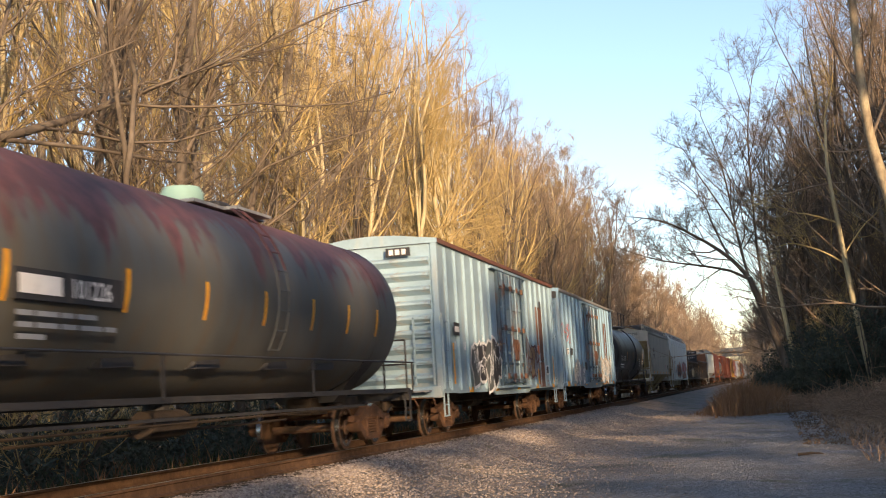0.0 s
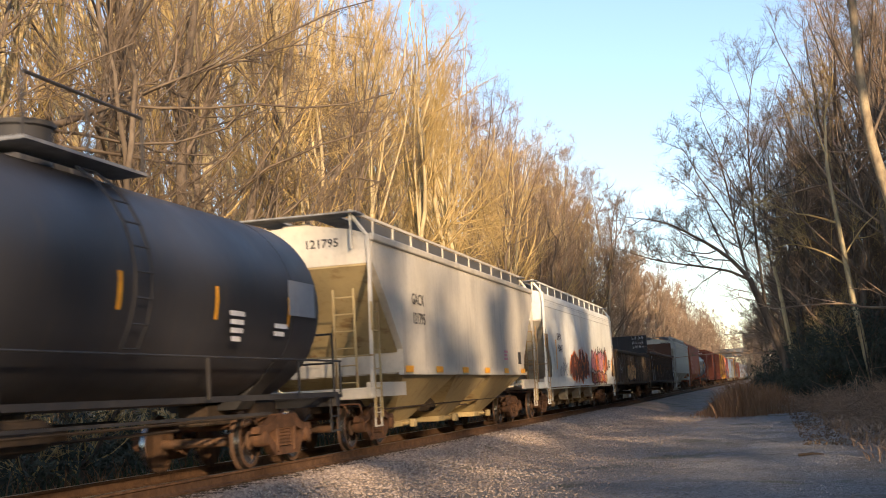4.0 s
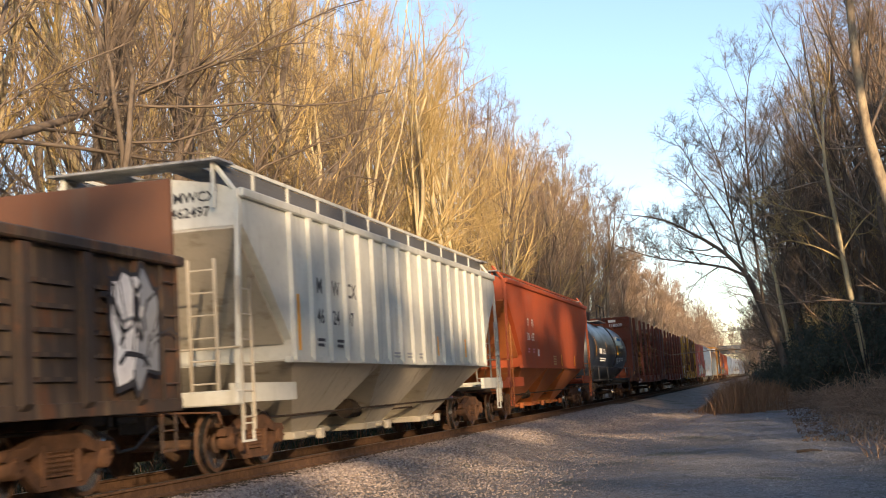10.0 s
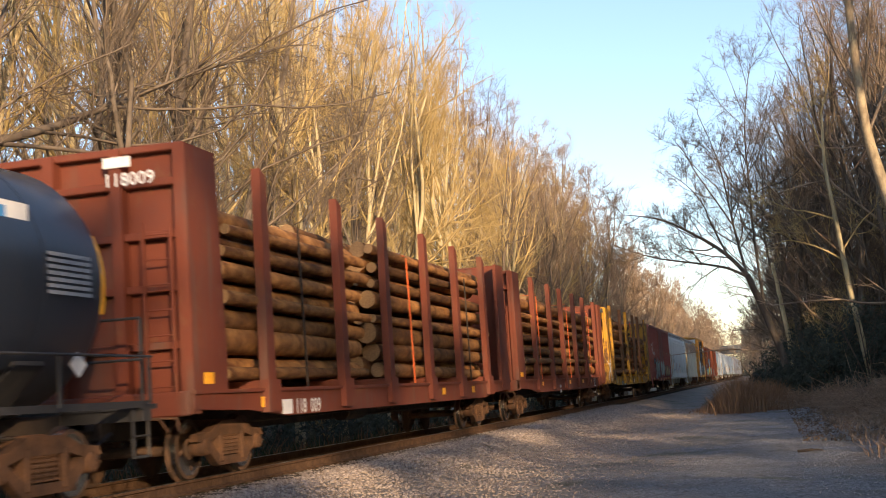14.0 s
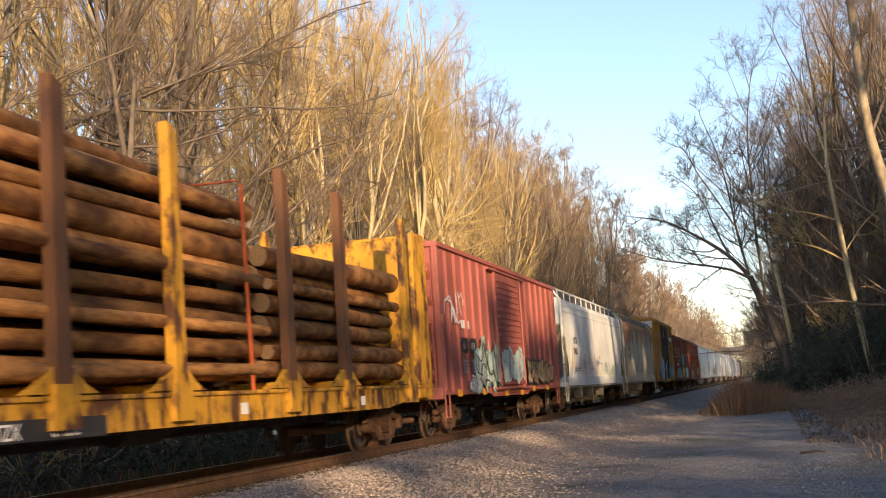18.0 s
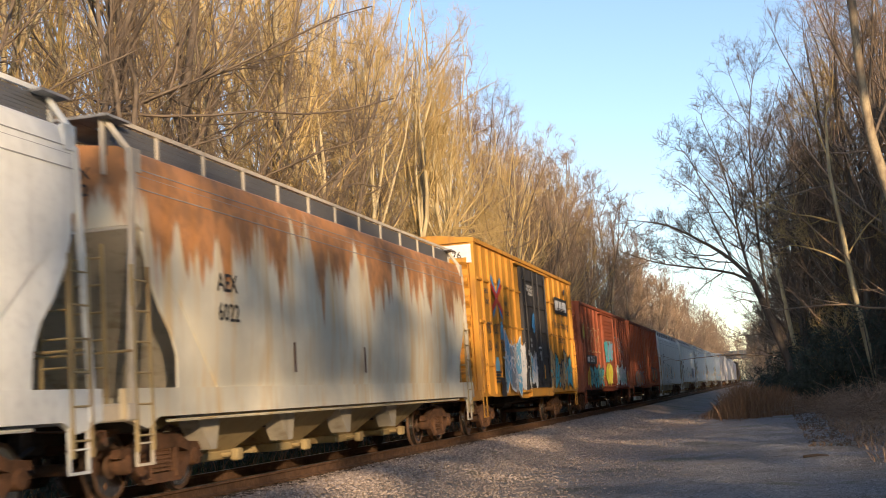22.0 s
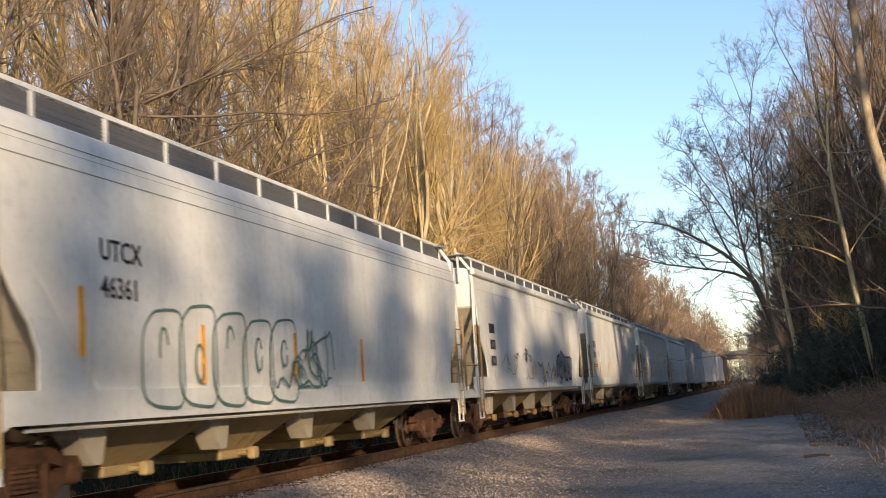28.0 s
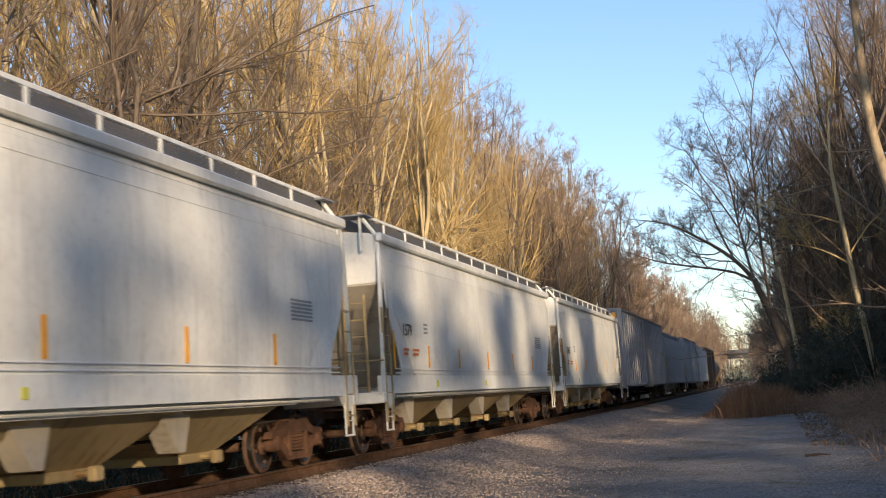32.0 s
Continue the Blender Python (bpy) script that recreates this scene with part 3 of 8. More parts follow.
def scrawl(car, x, y0, y1, z0, z1, n, fills, outline, seed, side=1, name="graffiti", wild=1.0):
    """Spray-painted fat letters of no alphabet: outlined blobs with strokes, a few millimetres proud."""
    r = random.Random(seed)
    sh = Shape()
    w = (y1 - y0) / n

    def blob(pts, s, k):
        sh.put([(x + s * side, p[0], p[1]) for p in pts], [tuple(range(len(pts)))], k)

    def ribbon(pts, wd, s, k):
        for a, b in zip(pts, pts[1:]):
            dy, dz = b[0] - a[0], b[1] - a[1]
            q = math.hypot(dy, dz) + 1e-6
            ny, nz = -dz / q * wd / 2, dy / q * wd / 2
            ey, ez = dy / q * wd * 0.3, dz / q * wd * 0.3
            sh.put([(x + s * side, a[0] - ey + ny, a[1] - ez + nz), (x + s * side, b[0] + ey + ny, b[1] + ez + nz), (x + s * side, b[0] + ey - ny, b[1] + ez - nz), (x + s * side, a[0] - ey - ny, a[1] - ez - nz)], [(0, 1, 2, 3)], k)
    for i in range(n):
        cy, h = y0 + (i + 0.5) * w, z1 - z0
        top, bot = z1 - r.uniform(0, 0.25) * h, z0 + r.uniform(0, 0.18) * h
        m = 14
        ph = r.uniform(0, 6)

        def edge(g):
            pts = []
            for a in range(m):
                q = 2 * math.pi * a / m
                rad = 1 + wild * 0.16 * math.sin(3 * q + ph) + wild * 0.12 * math.sin(5 * q + 2 * ph)
                c, s_ = math.cos(q), math.sin(q)
                c, s_ = math.copysign(abs(c) ** 0.6, c), math.copysign(abs(s_) ** 0.6, s_)
                pts.append((cy + (w * 0.54 + g) * rad * c + 0.12 * h * s_ * wild * 0.4, (top + bot) / 2 + ((top - bot) / 2 + g) * rad * s_))
            return pts
        blob(edge(0.07), 0.0015 + i * 0.0003, 0)
        blob(edge(0.0), 0.0045 + i * 0.0003, 1 + i % len(fills))
        for _ in range(8):
            yy, zz = cy + r.uniform(-0.3, 0.3) * w, bot + r.uniform(0.1, 0.6) * (top - bot)
            pts = [(yy, zz)]
            ang = r.uniform(0.8, 2.3)
            for _k in range(4):
                ang += r.uniform(-0.9, 0.9)
                pts.append((pts[-1][0] + 0.13 * h * math.cos(ang), pts[-1][1] + 0.13 * h * math.sin(ang)))
            ribbon(pts, r.uniform(0.022, 0.07), 0.0085 + 0.0002 * i, 0 if r.random() < 0.6 else 1 + r.randrange(len(fills)))
        part("graffiti_letter", sh, [outline, *fills], car)
        sh = Shape()


def stroke(sh, pts, width, x, k=0):
    """One sprayed stroke along points (y, z): a single strip, widest in the middle."""
    p = np.asarray(pts, float)
    d = np.gradient(p, axis=0)
    d /= np.linalg.norm(d, axis=1, keepdims=True) + 1e-9
    w = width / 2 * (0.55 + 0.45 * np.sin(np.linspace(0.25, 2.9, len(p))))[:, None]
    nrm = np.stack([-d[:, 1], d[:, 0]], -1) * w
    a, b = p + nrm, p - nrm
    e = 0.0006
    v = [(x + e * i / len(p), *q) for i, q in enumerate(a)] + [(x + e * i / len(p), *q) for i, q in enumerate(b)]
    m = len(p)
    sh.put(v, [(i, i + 1, m + i + 1, m + i) for i in range(m - 1)], k)


def curl(r, y, z, size, z0, z1, turns=12, wild=0.55):
    """A looping line of the hand: heading swings to and fro as it runs on."""
    pts, a, da = [(y, z)], r.uniform(0.9, 1.9), r.uniform(-0.5, 0.5)
    for k in range(turns):
        da = 0.6 * da + r.uniform(-wild, wild)
        a += da
        y, z = y + size * math.cos(a), z + size * math.sin(a)
        if z > z1 or z < z0:
            z = min(z1, max(z0, z))
            a = -a
        pts.append((y, z))
    return pts


def tag_lines(car, x, y0, y1, z0, z1, n, mat, seed, width=0.04, name="graffiti"):
    """Thin sprayed scribbles."""
    r = random.Random(seed)
    for i in range(n):
        y, z = y0 + (y1 - y0) * (i + r.random()) / n, r.uniform(z0, z0 + (z1 - z0) * 0.5)
        sh = Shape()
        stroke(sh, curl(r, y, z, 0.15 * (z1 - z0), z0, z1, 13, 0.75), width, x + 0.003 + 0.0008 * (i % 3))
        part(name, sh, mat, car)


def outlined(car, x, y0, y1, z0, z1, n, mat, seed):
    """A row of tall rounded letter outlines, each one running line with an inner loop."""
    r = random.Random(seed)
    w = (y1 - y0) / n
    for i in range(n):
        cy, ph = y0 + (i + 0.5) * w, r.uniform(0, 6)
        top = z1 - r.uniform(0, 0.12) * (z1 - z0)
        pts = []
        for k in range(33):
            q = 2 * math.pi * k / 32
            a, b = math.cos(q), math.sin(q)
            rad = 1 + 0.06 * math.sin(3 * q + ph)
            pts.append((cy + 0.56 * w * rad * math.copysign(abs(a) ** 0.5, a) + 0.05 * w * b, (top + z0) / 2 + (top - z0) / 2 * rad * math.copysign(abs(b) ** 0.55, b)))
        sh = Shape()
        stroke(sh, pts, 0.04, x + 0.0012 * (i % 3))
        part("graffiti_letter", sh, mat, car)
        sh = Shape()
        h = r.uniform(0.3, 0.5) * (top - z0)
        m = (top + z0) / 2 + r.uniform(-0.1, 0.2)
        stroke(sh, [(cy + 0.12 * w * math.cos(q) + r.uniform(-0.01, 0.01), m + h / 2 * math.sin(q)) for q in np.linspace(0.3, r.choice((3.4, 6.2)), 14)], 0.045, x + 0.0012 * (i % 3))
        part("graffiti_letter", sh, mat, car)


cars = []


def railcar(name, label, category, offset, group="cars of the passing freight train"):
    c = thing(name, label, category, group)
    c.location = (TX, offset, 0)
    cars.append((c, offset))
    return c


def spray(name, c):
    return paint(name, c, 0.04, 0.12, 0.55)


SPRAY = {k: spray("spray_" + k, c) for k, c in {
    "white": (0.8, 0.8, 0.78), "black": (0.03, 0.03, 0.035), "grey": (0.30, 0.32, 0.34), "orange": (0.62, 0.17, 0.03), "maroon": (0.12, 0.035, 0.025),
    "pink": (0.62, 0.28, 0.33), "rose": (0.50, 0.17, 0.20), "blue": (0.06, 0.28, 0.62), "cyan": (0.10, 0.50, 0.58), "green": (0.30, 0.48, 0.40), "sand": (0.60, 0.42, 0.20),
    "mint": (0.55, 0.66, 0.58), "lime": (0.62, 0.62, 0.08), "red": (0.55, 0.05, 0.03), "yellow": (0.75, 0.50, 0.05), "tan": (0.42, 0.27, 0.13), "grime": (0.20, 0.17, 0.12), "violet": (0.32, 0.30, 0.45), "bottle": (0.10, 0.19, 0.16), "blue_smear": (0.06, 0.14, 0.27), "slate": (0.085, 0.095, 0.095), "sky_blue": (0.16, 0.42, 0.62)}.items()}


# ---- railcars ----
def boxcar(name, label, offset, L, eave, body, roof_mat, door, door_mat, ribs, end_ribs=9, z0=0.95, rib_mat=None, door_style="ribbed", battens=(), W=1.53, post_mat=None):
    c = railcar(name, label, "boxcar", offset)
    rib_mat = rib_mat or body
    post_mat = post_mat or rib_mat
    part("body", Shape().box(-W, W, 0.05, L - 0.05, 1.05, eave, b=0.015), body, c)
    # side sills, deeper under the door
    for s in (-1, 1):
        out = [(0.0, 1.07), (0.0, z0), (1.2, z0), (1.6, z0 - 0.02), (door[0] - 1.2, z0 - 0.02), (door[0] - 0.8, z0 - 0.12), (door[1] + 0.8, z0 - 0.12), (door[1] + 1.2, z0 - 0.02), (L - 1.2, z0), (L, z0), (L, 1.07)]
        part("side_sill", Shape().slab(out, "x", s * (W - 0.03), s * (W + 0.02)), body, c)
    r = Shape()
    prof = [(-W - 0.06, eave - 0.07), (W + 0.06, eave - 0.07), (W + 0.06, eave + 0.03), (0.6, eave + 0.16), (0, eave + 0.19), (-0.6, eave + 0.16), (-W - 0.06, eave + 0.03)]
    r.loft([[(x, y, z) for x, z in prof] for y in (0.0, L)])
    roof = part("roof", r, roof_mat, c)
    for y in (-0.012, L):
        part("roof_end_cap", Shape().slab(prof, "y", y, y + 0.012), body, roof)
    seam = Shape().slab([(-W, eave + 0.04), (W, eave + 0.04), (0.6, eave + 0.19), (0, eave + 0.22), (-0.6, eave + 0.19)], "y", -0.03, 0.03).mesh("roof_seam", roof_mat)
    for i in range(1, 14):
        part("roof_seam", seam, None, roof).location = (0, L * i / 14, 0)
    rib = Shape().slab([(-0.07, 1.0), (0.07, 1.0), (0.07, eave - 0.1), (-0.07, eave - 0.1)], "x", 0, 0.012)
    rib.slab([(-0.03, 1.0), (0.03, 1.0), (0.03, eave - 0.12), (-0.03, eave - 0.12)], "x", 0.012, 0.06)
    rib = rib.mesh("side_post", rib_mat)
    for s in (-1, 1):
        for y in ribs:
            part("side_post", rib, None, c).matrix_basis = pose(s * W, y, 0, 0, 0, 0 if s > 0 else 180)
        for y in (0.1, L - 0.1):
            part("corner_post", Shape().box(s * (W - 0.12), s * (W + 0.03), y - 0.1, y + 0.1, 0.98, eave - 0.05, b=0.015), rib_mat, c)
        for z in battens:
            for a, b in ((0.2, door[0] - 0.05), (door[1] + 0.05, L - 0.2)):
                part("batten", Shape().slab([(a, z - 0.02), (b, z - 0.02), (b, z + 0.03), (a, z + 0.05)], "x", s * W, s * (W + 0.05)), rib_mat, c)
    # corrugated ends
    for y, w in ((0.05, -1), (L - 0.05, 1)):
        step = (eave - 1.45) / end_ribs
        sh = Shape().slab([(0.0, 0.0), (w * 0.05, step * 0.12), (w * 0.15, step * 0.34), (w * 0.15, step * 0.48), (w * 0.02, step * 0.66), (0, step * 0.68)], "x", -W + 0.16, W - 0.16)
        me = sh.mesh("end_corrugation", body)
        for i in range(end_ribs):
            part("end_corrugation", me, None, c).location = (0, y, 1.2 + i * step)
        part("end_sill", Shape().box(-W, W, y - 0.06 * w, y + w * 0.1, 0.86, 1.12, b=0.02), body, c)
        part("crossover_step", Shape().box(-1.3, 1.3, y + w * 0.1, y + w * 0.38, 1.0, 1.04), M["mesh_deck"], c)
    # door
    d0, d1 = door
    for s in (-1, 1):
        d = part("door", Shape().box(s * (W + 0.03), s * (W + 0.085), d0, d1, 1.12, eave - 0.22, b=0.01), door_mat, c)
        if door_style == "ribbed":
            me = Shape().slab([(d0 + 0.06, 0.0), (d1 - 0.06, 0.0), (d1 - 0.06, 0.03), (d1 - 0.1, 0.06), (d0 + 0.1, 0.06), (d0 + 0.06, 0.03)], "x", 0, s * 0.03).mesh("door_rib", door_mat)
            for i in range(17):
                part("door_rib", me, None, d).location = (s * (W + 0.085), 0, 1.3 + i * (eave - 1.75) / 16)
        else:
            me = Shape().box(0, s * 0.045, d0 + 0.05, d1 - 0.05, 0, 0.07, b=0.01).mesh("door_rib", door_mat)
            for i in range(5):
                part("door_rib", me, None, d).location = (s * (W + 0.085), 0, 1.3 + i * (eave - 1.9) / 4)
        for q in (d0 + 0.1, (d0 + d1) / 2 - 0.4, (d0 + d1) / 2 + 0.4, d1 - 0.1):
            if door_style == "plug" or q > d1 - 0.2:
                part("lock_rod", Shape().rod((s * (W + 0.15), q, 1.15), (s * (W + 0.15), q, eave - 0.25), 0.022, 6), door_mat, d)
        part("door_post", Shape().box(s * W, s * (W + 0.1), d0 - 0.16, d0 - 0.02, 1.02, eave - 0.1, b=0.012), post_mat, c)
        part("door_post", Shape().box(s * W, s * (W + 0.1), d1 + 0.02, d1 + 0.16, 1.02, eave - 0.1, b=0.012), post_mat, c)
        part("door_track", Shape().box(s * W, s * (W + 0.14), d0 - 1.0, d1 + 1.0, 1.0, 1.06), rib_mat, c)
        part("door_track", Shape().box(s * W, s * (W + 0.12), d0 - 1.0, d1 + 1.0, eave - 0.2, eave - 0.14), rib_mat, c)
        for y in (0.1, L - 0.55):
            ladder(c, rib_mat, s * (W + 0.03) if s > 0 else -W - 0.08, y, y + 0.42, 1.05, 2.75, 5)
            stirrup(c, rib_mat, s * (W - 0.02), y + 0.25)
    ladder(c, rib_mat, (0.95, 1.38), -0.06, -0.1, 1.15, 2.7, 5, "y")
    part("brake_wheel", Shape().lathe([(0.24, -0.16), (0.28, -0.17), (0.28, -0.14), (0.24, -0.13)], "y", 16, (-0.5, 0, 2.4)).rod((-0.75, -0.15, 2.4), (-0.25, -0.15, 2.4), 0.02, 5).rod((-0.5, -0.15, 2.15), (-0.5, -0.15, 2.65), 0.02, 5), M["under"], c)
    for y in (2.15, L - 2.15):
        truck(c, y)
    for y, w in ((-0.05, 1), (L + 0.05, -1)):
        coupler(c, y, w)
    centre_sill(c, 0.3, L - 0.3)
    brake_gear(c, L, M["under"])
    return c


def hopper_profile(W, top, low):
    """Half section of a rounded covered hopper, from the bottom up to the crown."""
    return [(W - 0.16, low), (W - 0.05, low + 0.35), (W, low + 1.0), (W, low + 1.7), (W - 0.01, top - 0.6), (W - 0.04, top - 0.22), (W - 0.09, top - 0.05), (W - 0.24, top + 0.03), (0.45, top + 0.14), (0, top + 0.16)]


def section(prof, zb, y):
    """The section cut off flat below zb."""
    half = []
    wide = np.interp(zb, [p[1] for p in prof], [p[0] for p in prof])
    for x, z in prof:
        half.append((wide, zb) if z < zb else (x, z))
    return [(x, y, z) for x, z in half] + [(-x, y, z) for x, z in reversed(half[:-1])]


def roof_walk(c, L, z, mat, W, a=0.3, height=0.42, posts=12):
    """Grated running boards on stand-offs with edge rails along the roof."""
    sh = Shape()
    for s in (-1, 1):
        sh.box(s * 0.34, s * 0.86, a, L - a, z + height - 0.04, z + height)
    for y in (a + 0.12, L - a - 0.12):
        sh.box(-1.35, 1.35, y - 0.28, y + 0.28, z + height - 0.035, z + height - 0.005)
    w = part("running_board", sh, M["mesh_deck"], c, "grated grey steel running board")
    me = Shape().box(-0.02, 0.02, -0.03, 0.03, 0, 0.02 + height + 0.28).mesh("stand_off", mat)
    for s in (-1, 1):
        for i in range(posts + 1):
            part("stand_off", me, None, w).location = (s * (W - 0.36), a + (L - 2 * a) * i / posts, z - 0.28)
        part("edge_rail", Shape().box(s * (W - 0.385), s * (W - 0.34), a, L - a, z + height - 0.01, z + height + 0.045), mat, w)
        part("edge_screen", Shape().box(s * (W - 0.375), s * (W - 0.365), a, L - a, z - 0.03, z + height - 0.03), M["screen"], w, "grey expanded-metal screen")
    for i in range(6):
        y = L * (i + 0.5) / 6
        part("hatch", Shape().box(-0.3, 0.3, y - 0.9, y + 0.9, z + 0.18, z + 0.30, b=0.04), mat, c)


def end_cage(c, y, w, mat, W, top, slope_mat, foot, face, rail):
    """Slim corner posts, end platform, ladder and grab irons at one end of a hopper."""
    for s in (-1, 1):
        part("corner_post", Shape().slab([(y - 0.035, 1.0), (y + 0.035, 1.0), (y + w * 0.22 + 0.035, top - 0.25), (y + w * 0.22 - 0.035, top - 0.25)], "x", s * (W - 0.07), s * (W - 0.005)), mat, c)
        sh = Shape().slab([(y + w * 0.2, top - 0.3), (y + w * 0.42, top - 0.3), (y + w * 0.42, top - 0.02), (y + w * 0.2, top - 0.02)], "x", s * (W - 0.1), s * (W - 0.02))
        sh.rod((s * (W - 0.05), y + w * 0.24, top - 0.08), (s * (W - 0.36), y + w * 0.2, top + 0.36), 0.04, 6)
        part("roof_bracket", sh, mat, c)
        ladder(c, rail, s * (W - 0.03) if s > 0 else -W - 0.02, y + w * 0.08, y + w * 0.46, 0.6, 2.75, 6)
        stirrup(c, mat, s * (W - 0.05), y + w * 0.3)
    (y0, z0), (y1, z1) = foot, face
    out = [(y0, z0 - 0.05), (y1, z1 - 0.06), (y1 + 0.03, z1 - 0.02), (y0 + 0.03, z0 - 0.01)]
    part("slope_sheet", Shape().slab([(a if w > 0 else y + 0.16 - a, z) for a, z in out], "x", -W + 0.12, W - 0.12), slope_mat, c, "grimy sloping end sheet")
    ladder(c, rail, (0.85, 1.25), y - w * 0.06, y - w * 0.09, 1.1, 3.0, 6, "y")
    part("end_sill", Shape().box(-W, W, y - 0.14, y + 0.14, 0.95, 1.16, b=0.02).box(-1.2, 1.2, y - w * 0.1, y + w * 1.6, 1.04, 1.09), mat, c)
    part("end_rail", Shape().rod((-W, y, 1.75), (W, y, 1.75), 0.018, 6), rail, c)
    part("brake_box", Shape().box(-0.55, -0.2, y + w * 0.1, y + w * 0.35, 1.6, 2.2, b=0.03), M["under"], c)


def hopper(name, label, offset, L, body, low_mat, W=1.55, top=4.18, bays=4, seams=(0.26, 0.34, 0.5), style="round", rib_mat=None, ribs=0, side_z=1.0, chord=False, walk_height=0.42):
    """Covered hopper: round (deep side sill) or tall bays hanging well below the side sheet."""
    c = railcar(name, label, "hopper car", offset)
    rib_mat = rib_mat or body
    low = 1.02 if style == "round" else side_z
    prof = hopper_profile(W, top, low) if style == "round" else [(W - 0.02, low), (W, low + 0.3), (W, low + 1.0), (W, low + 1.6), (W, top - 0.5), (W, top - 0.2), (W - 0.05, top - 0.02), (W - 0.4, top + 0.10), (0.45, top + 0.22), (0, top + 0.24)]
    ze, zs, e = (3.25, 1.35, 2.55) if style == "round" else (3.5, 1.9, 2.2)
    rings = [section(prof, ze, 0.42), section(prof, (ze + zs) / 2 + 0.12, 0.42 + (e - 0.42) * 0.45), section(prof, zs, e - 0.06), section(prof, low, e + 0.02)]
    rings += [[(x, L - y, z) for x, y, z in r] for r in reversed(rings)]
    part("body", Shape().loft(rings), body, c, smooth=28)
    for s in (-1, 1):
        if style == "round":
            q = 1.12 if chord else 0.98
            z = [(0.0, q), (0.0, 1.46 if chord else 1.32), (L, 1.46 if chord else 1.32), (L, q), (L - 0.5, 0.85), (L - 0.8, q), (0.8, q), (0.5, 0.85)]
            part("side_sill", Shape().slab(z, "x", s * (W - 0.10), s * (W - 0.015)), body, c)
            part("train_line", Shape().rod((s * (W - 0.12), 1.2, q - 0.05), (s * (W - 0.12), L - 1.2, q - 0.05), 0.025, 6), body, c, "pale pipe along the sill")
            if chord:
                part("top_chord", Shape().box(s * (W - 0.08), s * (W + 0.045), 0.3, L - 0.3, top - 0.17, top + 0.01, b=0.03), body, c)
            for q in seams:
                part("roof_seam", Shape().box(s * (W - 0.10), s * (W - 0.0305 + 0.02 * (q > 0.4)), 0.45, L - 0.45, top - q - 0.006, top - q + 0.006), rib_mat if chord else M["seam"], c)
        else:
            part("side_sill", Shape().box(s * (W - 0.06), s * (W + 0.03), 2.0, L - 2.0, low - 0.03, low + 0.06), body, c)
            part("top_chord", Shape().box(s * (W - 0.05), s * (W + 0.05), 0.4, L - 0.4, top - 0.14, top - 0.0, b=0.02), body, c)
            part("end_side_sill", Shape().box(s * (W - 0.1), s * (W - 0.02), 0, 2.3, 0.98, 1.25), body, c)
            part("end_side_sill", Shape().box(s * (W - 0.1), s * (W - 0.02), L - 2.3, L, 0.98, 1.25), body, c)
    if ribs:
        me = Shape().slab([(-0.05, low), (0.05, low), (0.05, top - 0.14), (-0.05, top - 0.14)], "x", 0, 0.075).mesh("side_post", rib_mat)
        for s in (-1, 1):
            for i in range(ribs):
                y = 2.2 + (L - 4.4) * i / (ribs - 1)
                part("side_post", me, None, c).matrix_basis = pose(s * (W - 0.005), y, 0, 0, 0, 0 if s > 0 else 180)
    # discharge bays
    a, b = 2.9, L - 2.9
    step = (b - a) / bays
    for i in range(bays):
        y0, y1 = a + i * step, a + (i + 1) * step
        m = (y0 + y1) / 2
        zt = 1.06 if style == "round" else low + 0.02
        wt = W - 0.25 if style == "round" else W - 0.03
        if style != "round":
            y0, y1 = y0 - (0.7 if i == 0 else 0), y1 + (0.7 if i == bays - 1 else 0)
        rings = [[(-wt, y0, zt), (wt, y0, zt), (wt, y1, zt), (-wt, y1, zt)], [(-0.6, m - 0.55, 0.42), (0.6, m - 0.55, 0.42), (0.6, m + 0.55, 0.42), (-0.6, m + 0.55, 0.42)]]
        h = part("hopper_bay", Shape().loft(rings), low_mat, c)
        part("outlet_gate", Shape().box(-0.68, 0.68, m - 0.62, m + 0.62, 0.30, 0.43, b=0.02).rod((-0.95, m, 0.37), (0.95, m, 0.37), 0.035, 6).box(0.86, 0.98, m - 0.1, m + 0.1, 0.28, 0.46, b=0.02), low_mat, h)
        if style == "round":
            for s in (-1, 1):
                part("bay_brace", Shape().slab([(y0 - 0.5, 1.02), (y0 + 0.3, 1.02), (y0 + 0.12, 0.5), (y0 - 0.06, 0.5)], "x", s * 0.9, s * 1.2), P["slope"], h)
    slope = P["slope"] if style == "round" else low_mat
    end_cage(c, 0.16, 1, rib_mat, W, top, slope, (0.38, ze), (e - 0.1, zs), low_mat)
    end_cage(c, L - 0.16, -1, rib_mat, W, top, slope, (0.38, ze), (e - 0.1, zs), low_mat)
    if style == "round":
        out = [(0.50, ze + 0.1), (0.54, 2.95), (0.66, 2.6), (0.9, 2.25), (1.16, 1.98), (1.3, 1.7), (1.32, 1.3), (e + 0.25, 1.3), (e + 0.25, 1.75), (1.3, ze - 0.2), (1.0, ze + 0.1)]
        for s in (-1, 1):
            for k in (0, 1):
                face = [[(s * (W - d - (0.085 if q > 2 else 0.0 if q < 1.31 else 0.02)), q if k == 0 else L - q, z) for q, z in out] for d in (0.035, 0.004)]
                part("end_side_sheet", Shape().loft(face), body, c)
    roof_walk(c, L, top - (0.04 if style == 'round' else 0.0), rib_mat, W, height=walk_height)
    for y in (1.75, L - 1.75):
        truck(c, y)
    for y, w in ((-0.05, 1), (L + 0.05, -1)):
        coupler(c, y, w)
    centre_sill(c, 0.2, L - 0.2, 0.72, 1.02)
    brake_gear(c, L, M["under"])
    return c


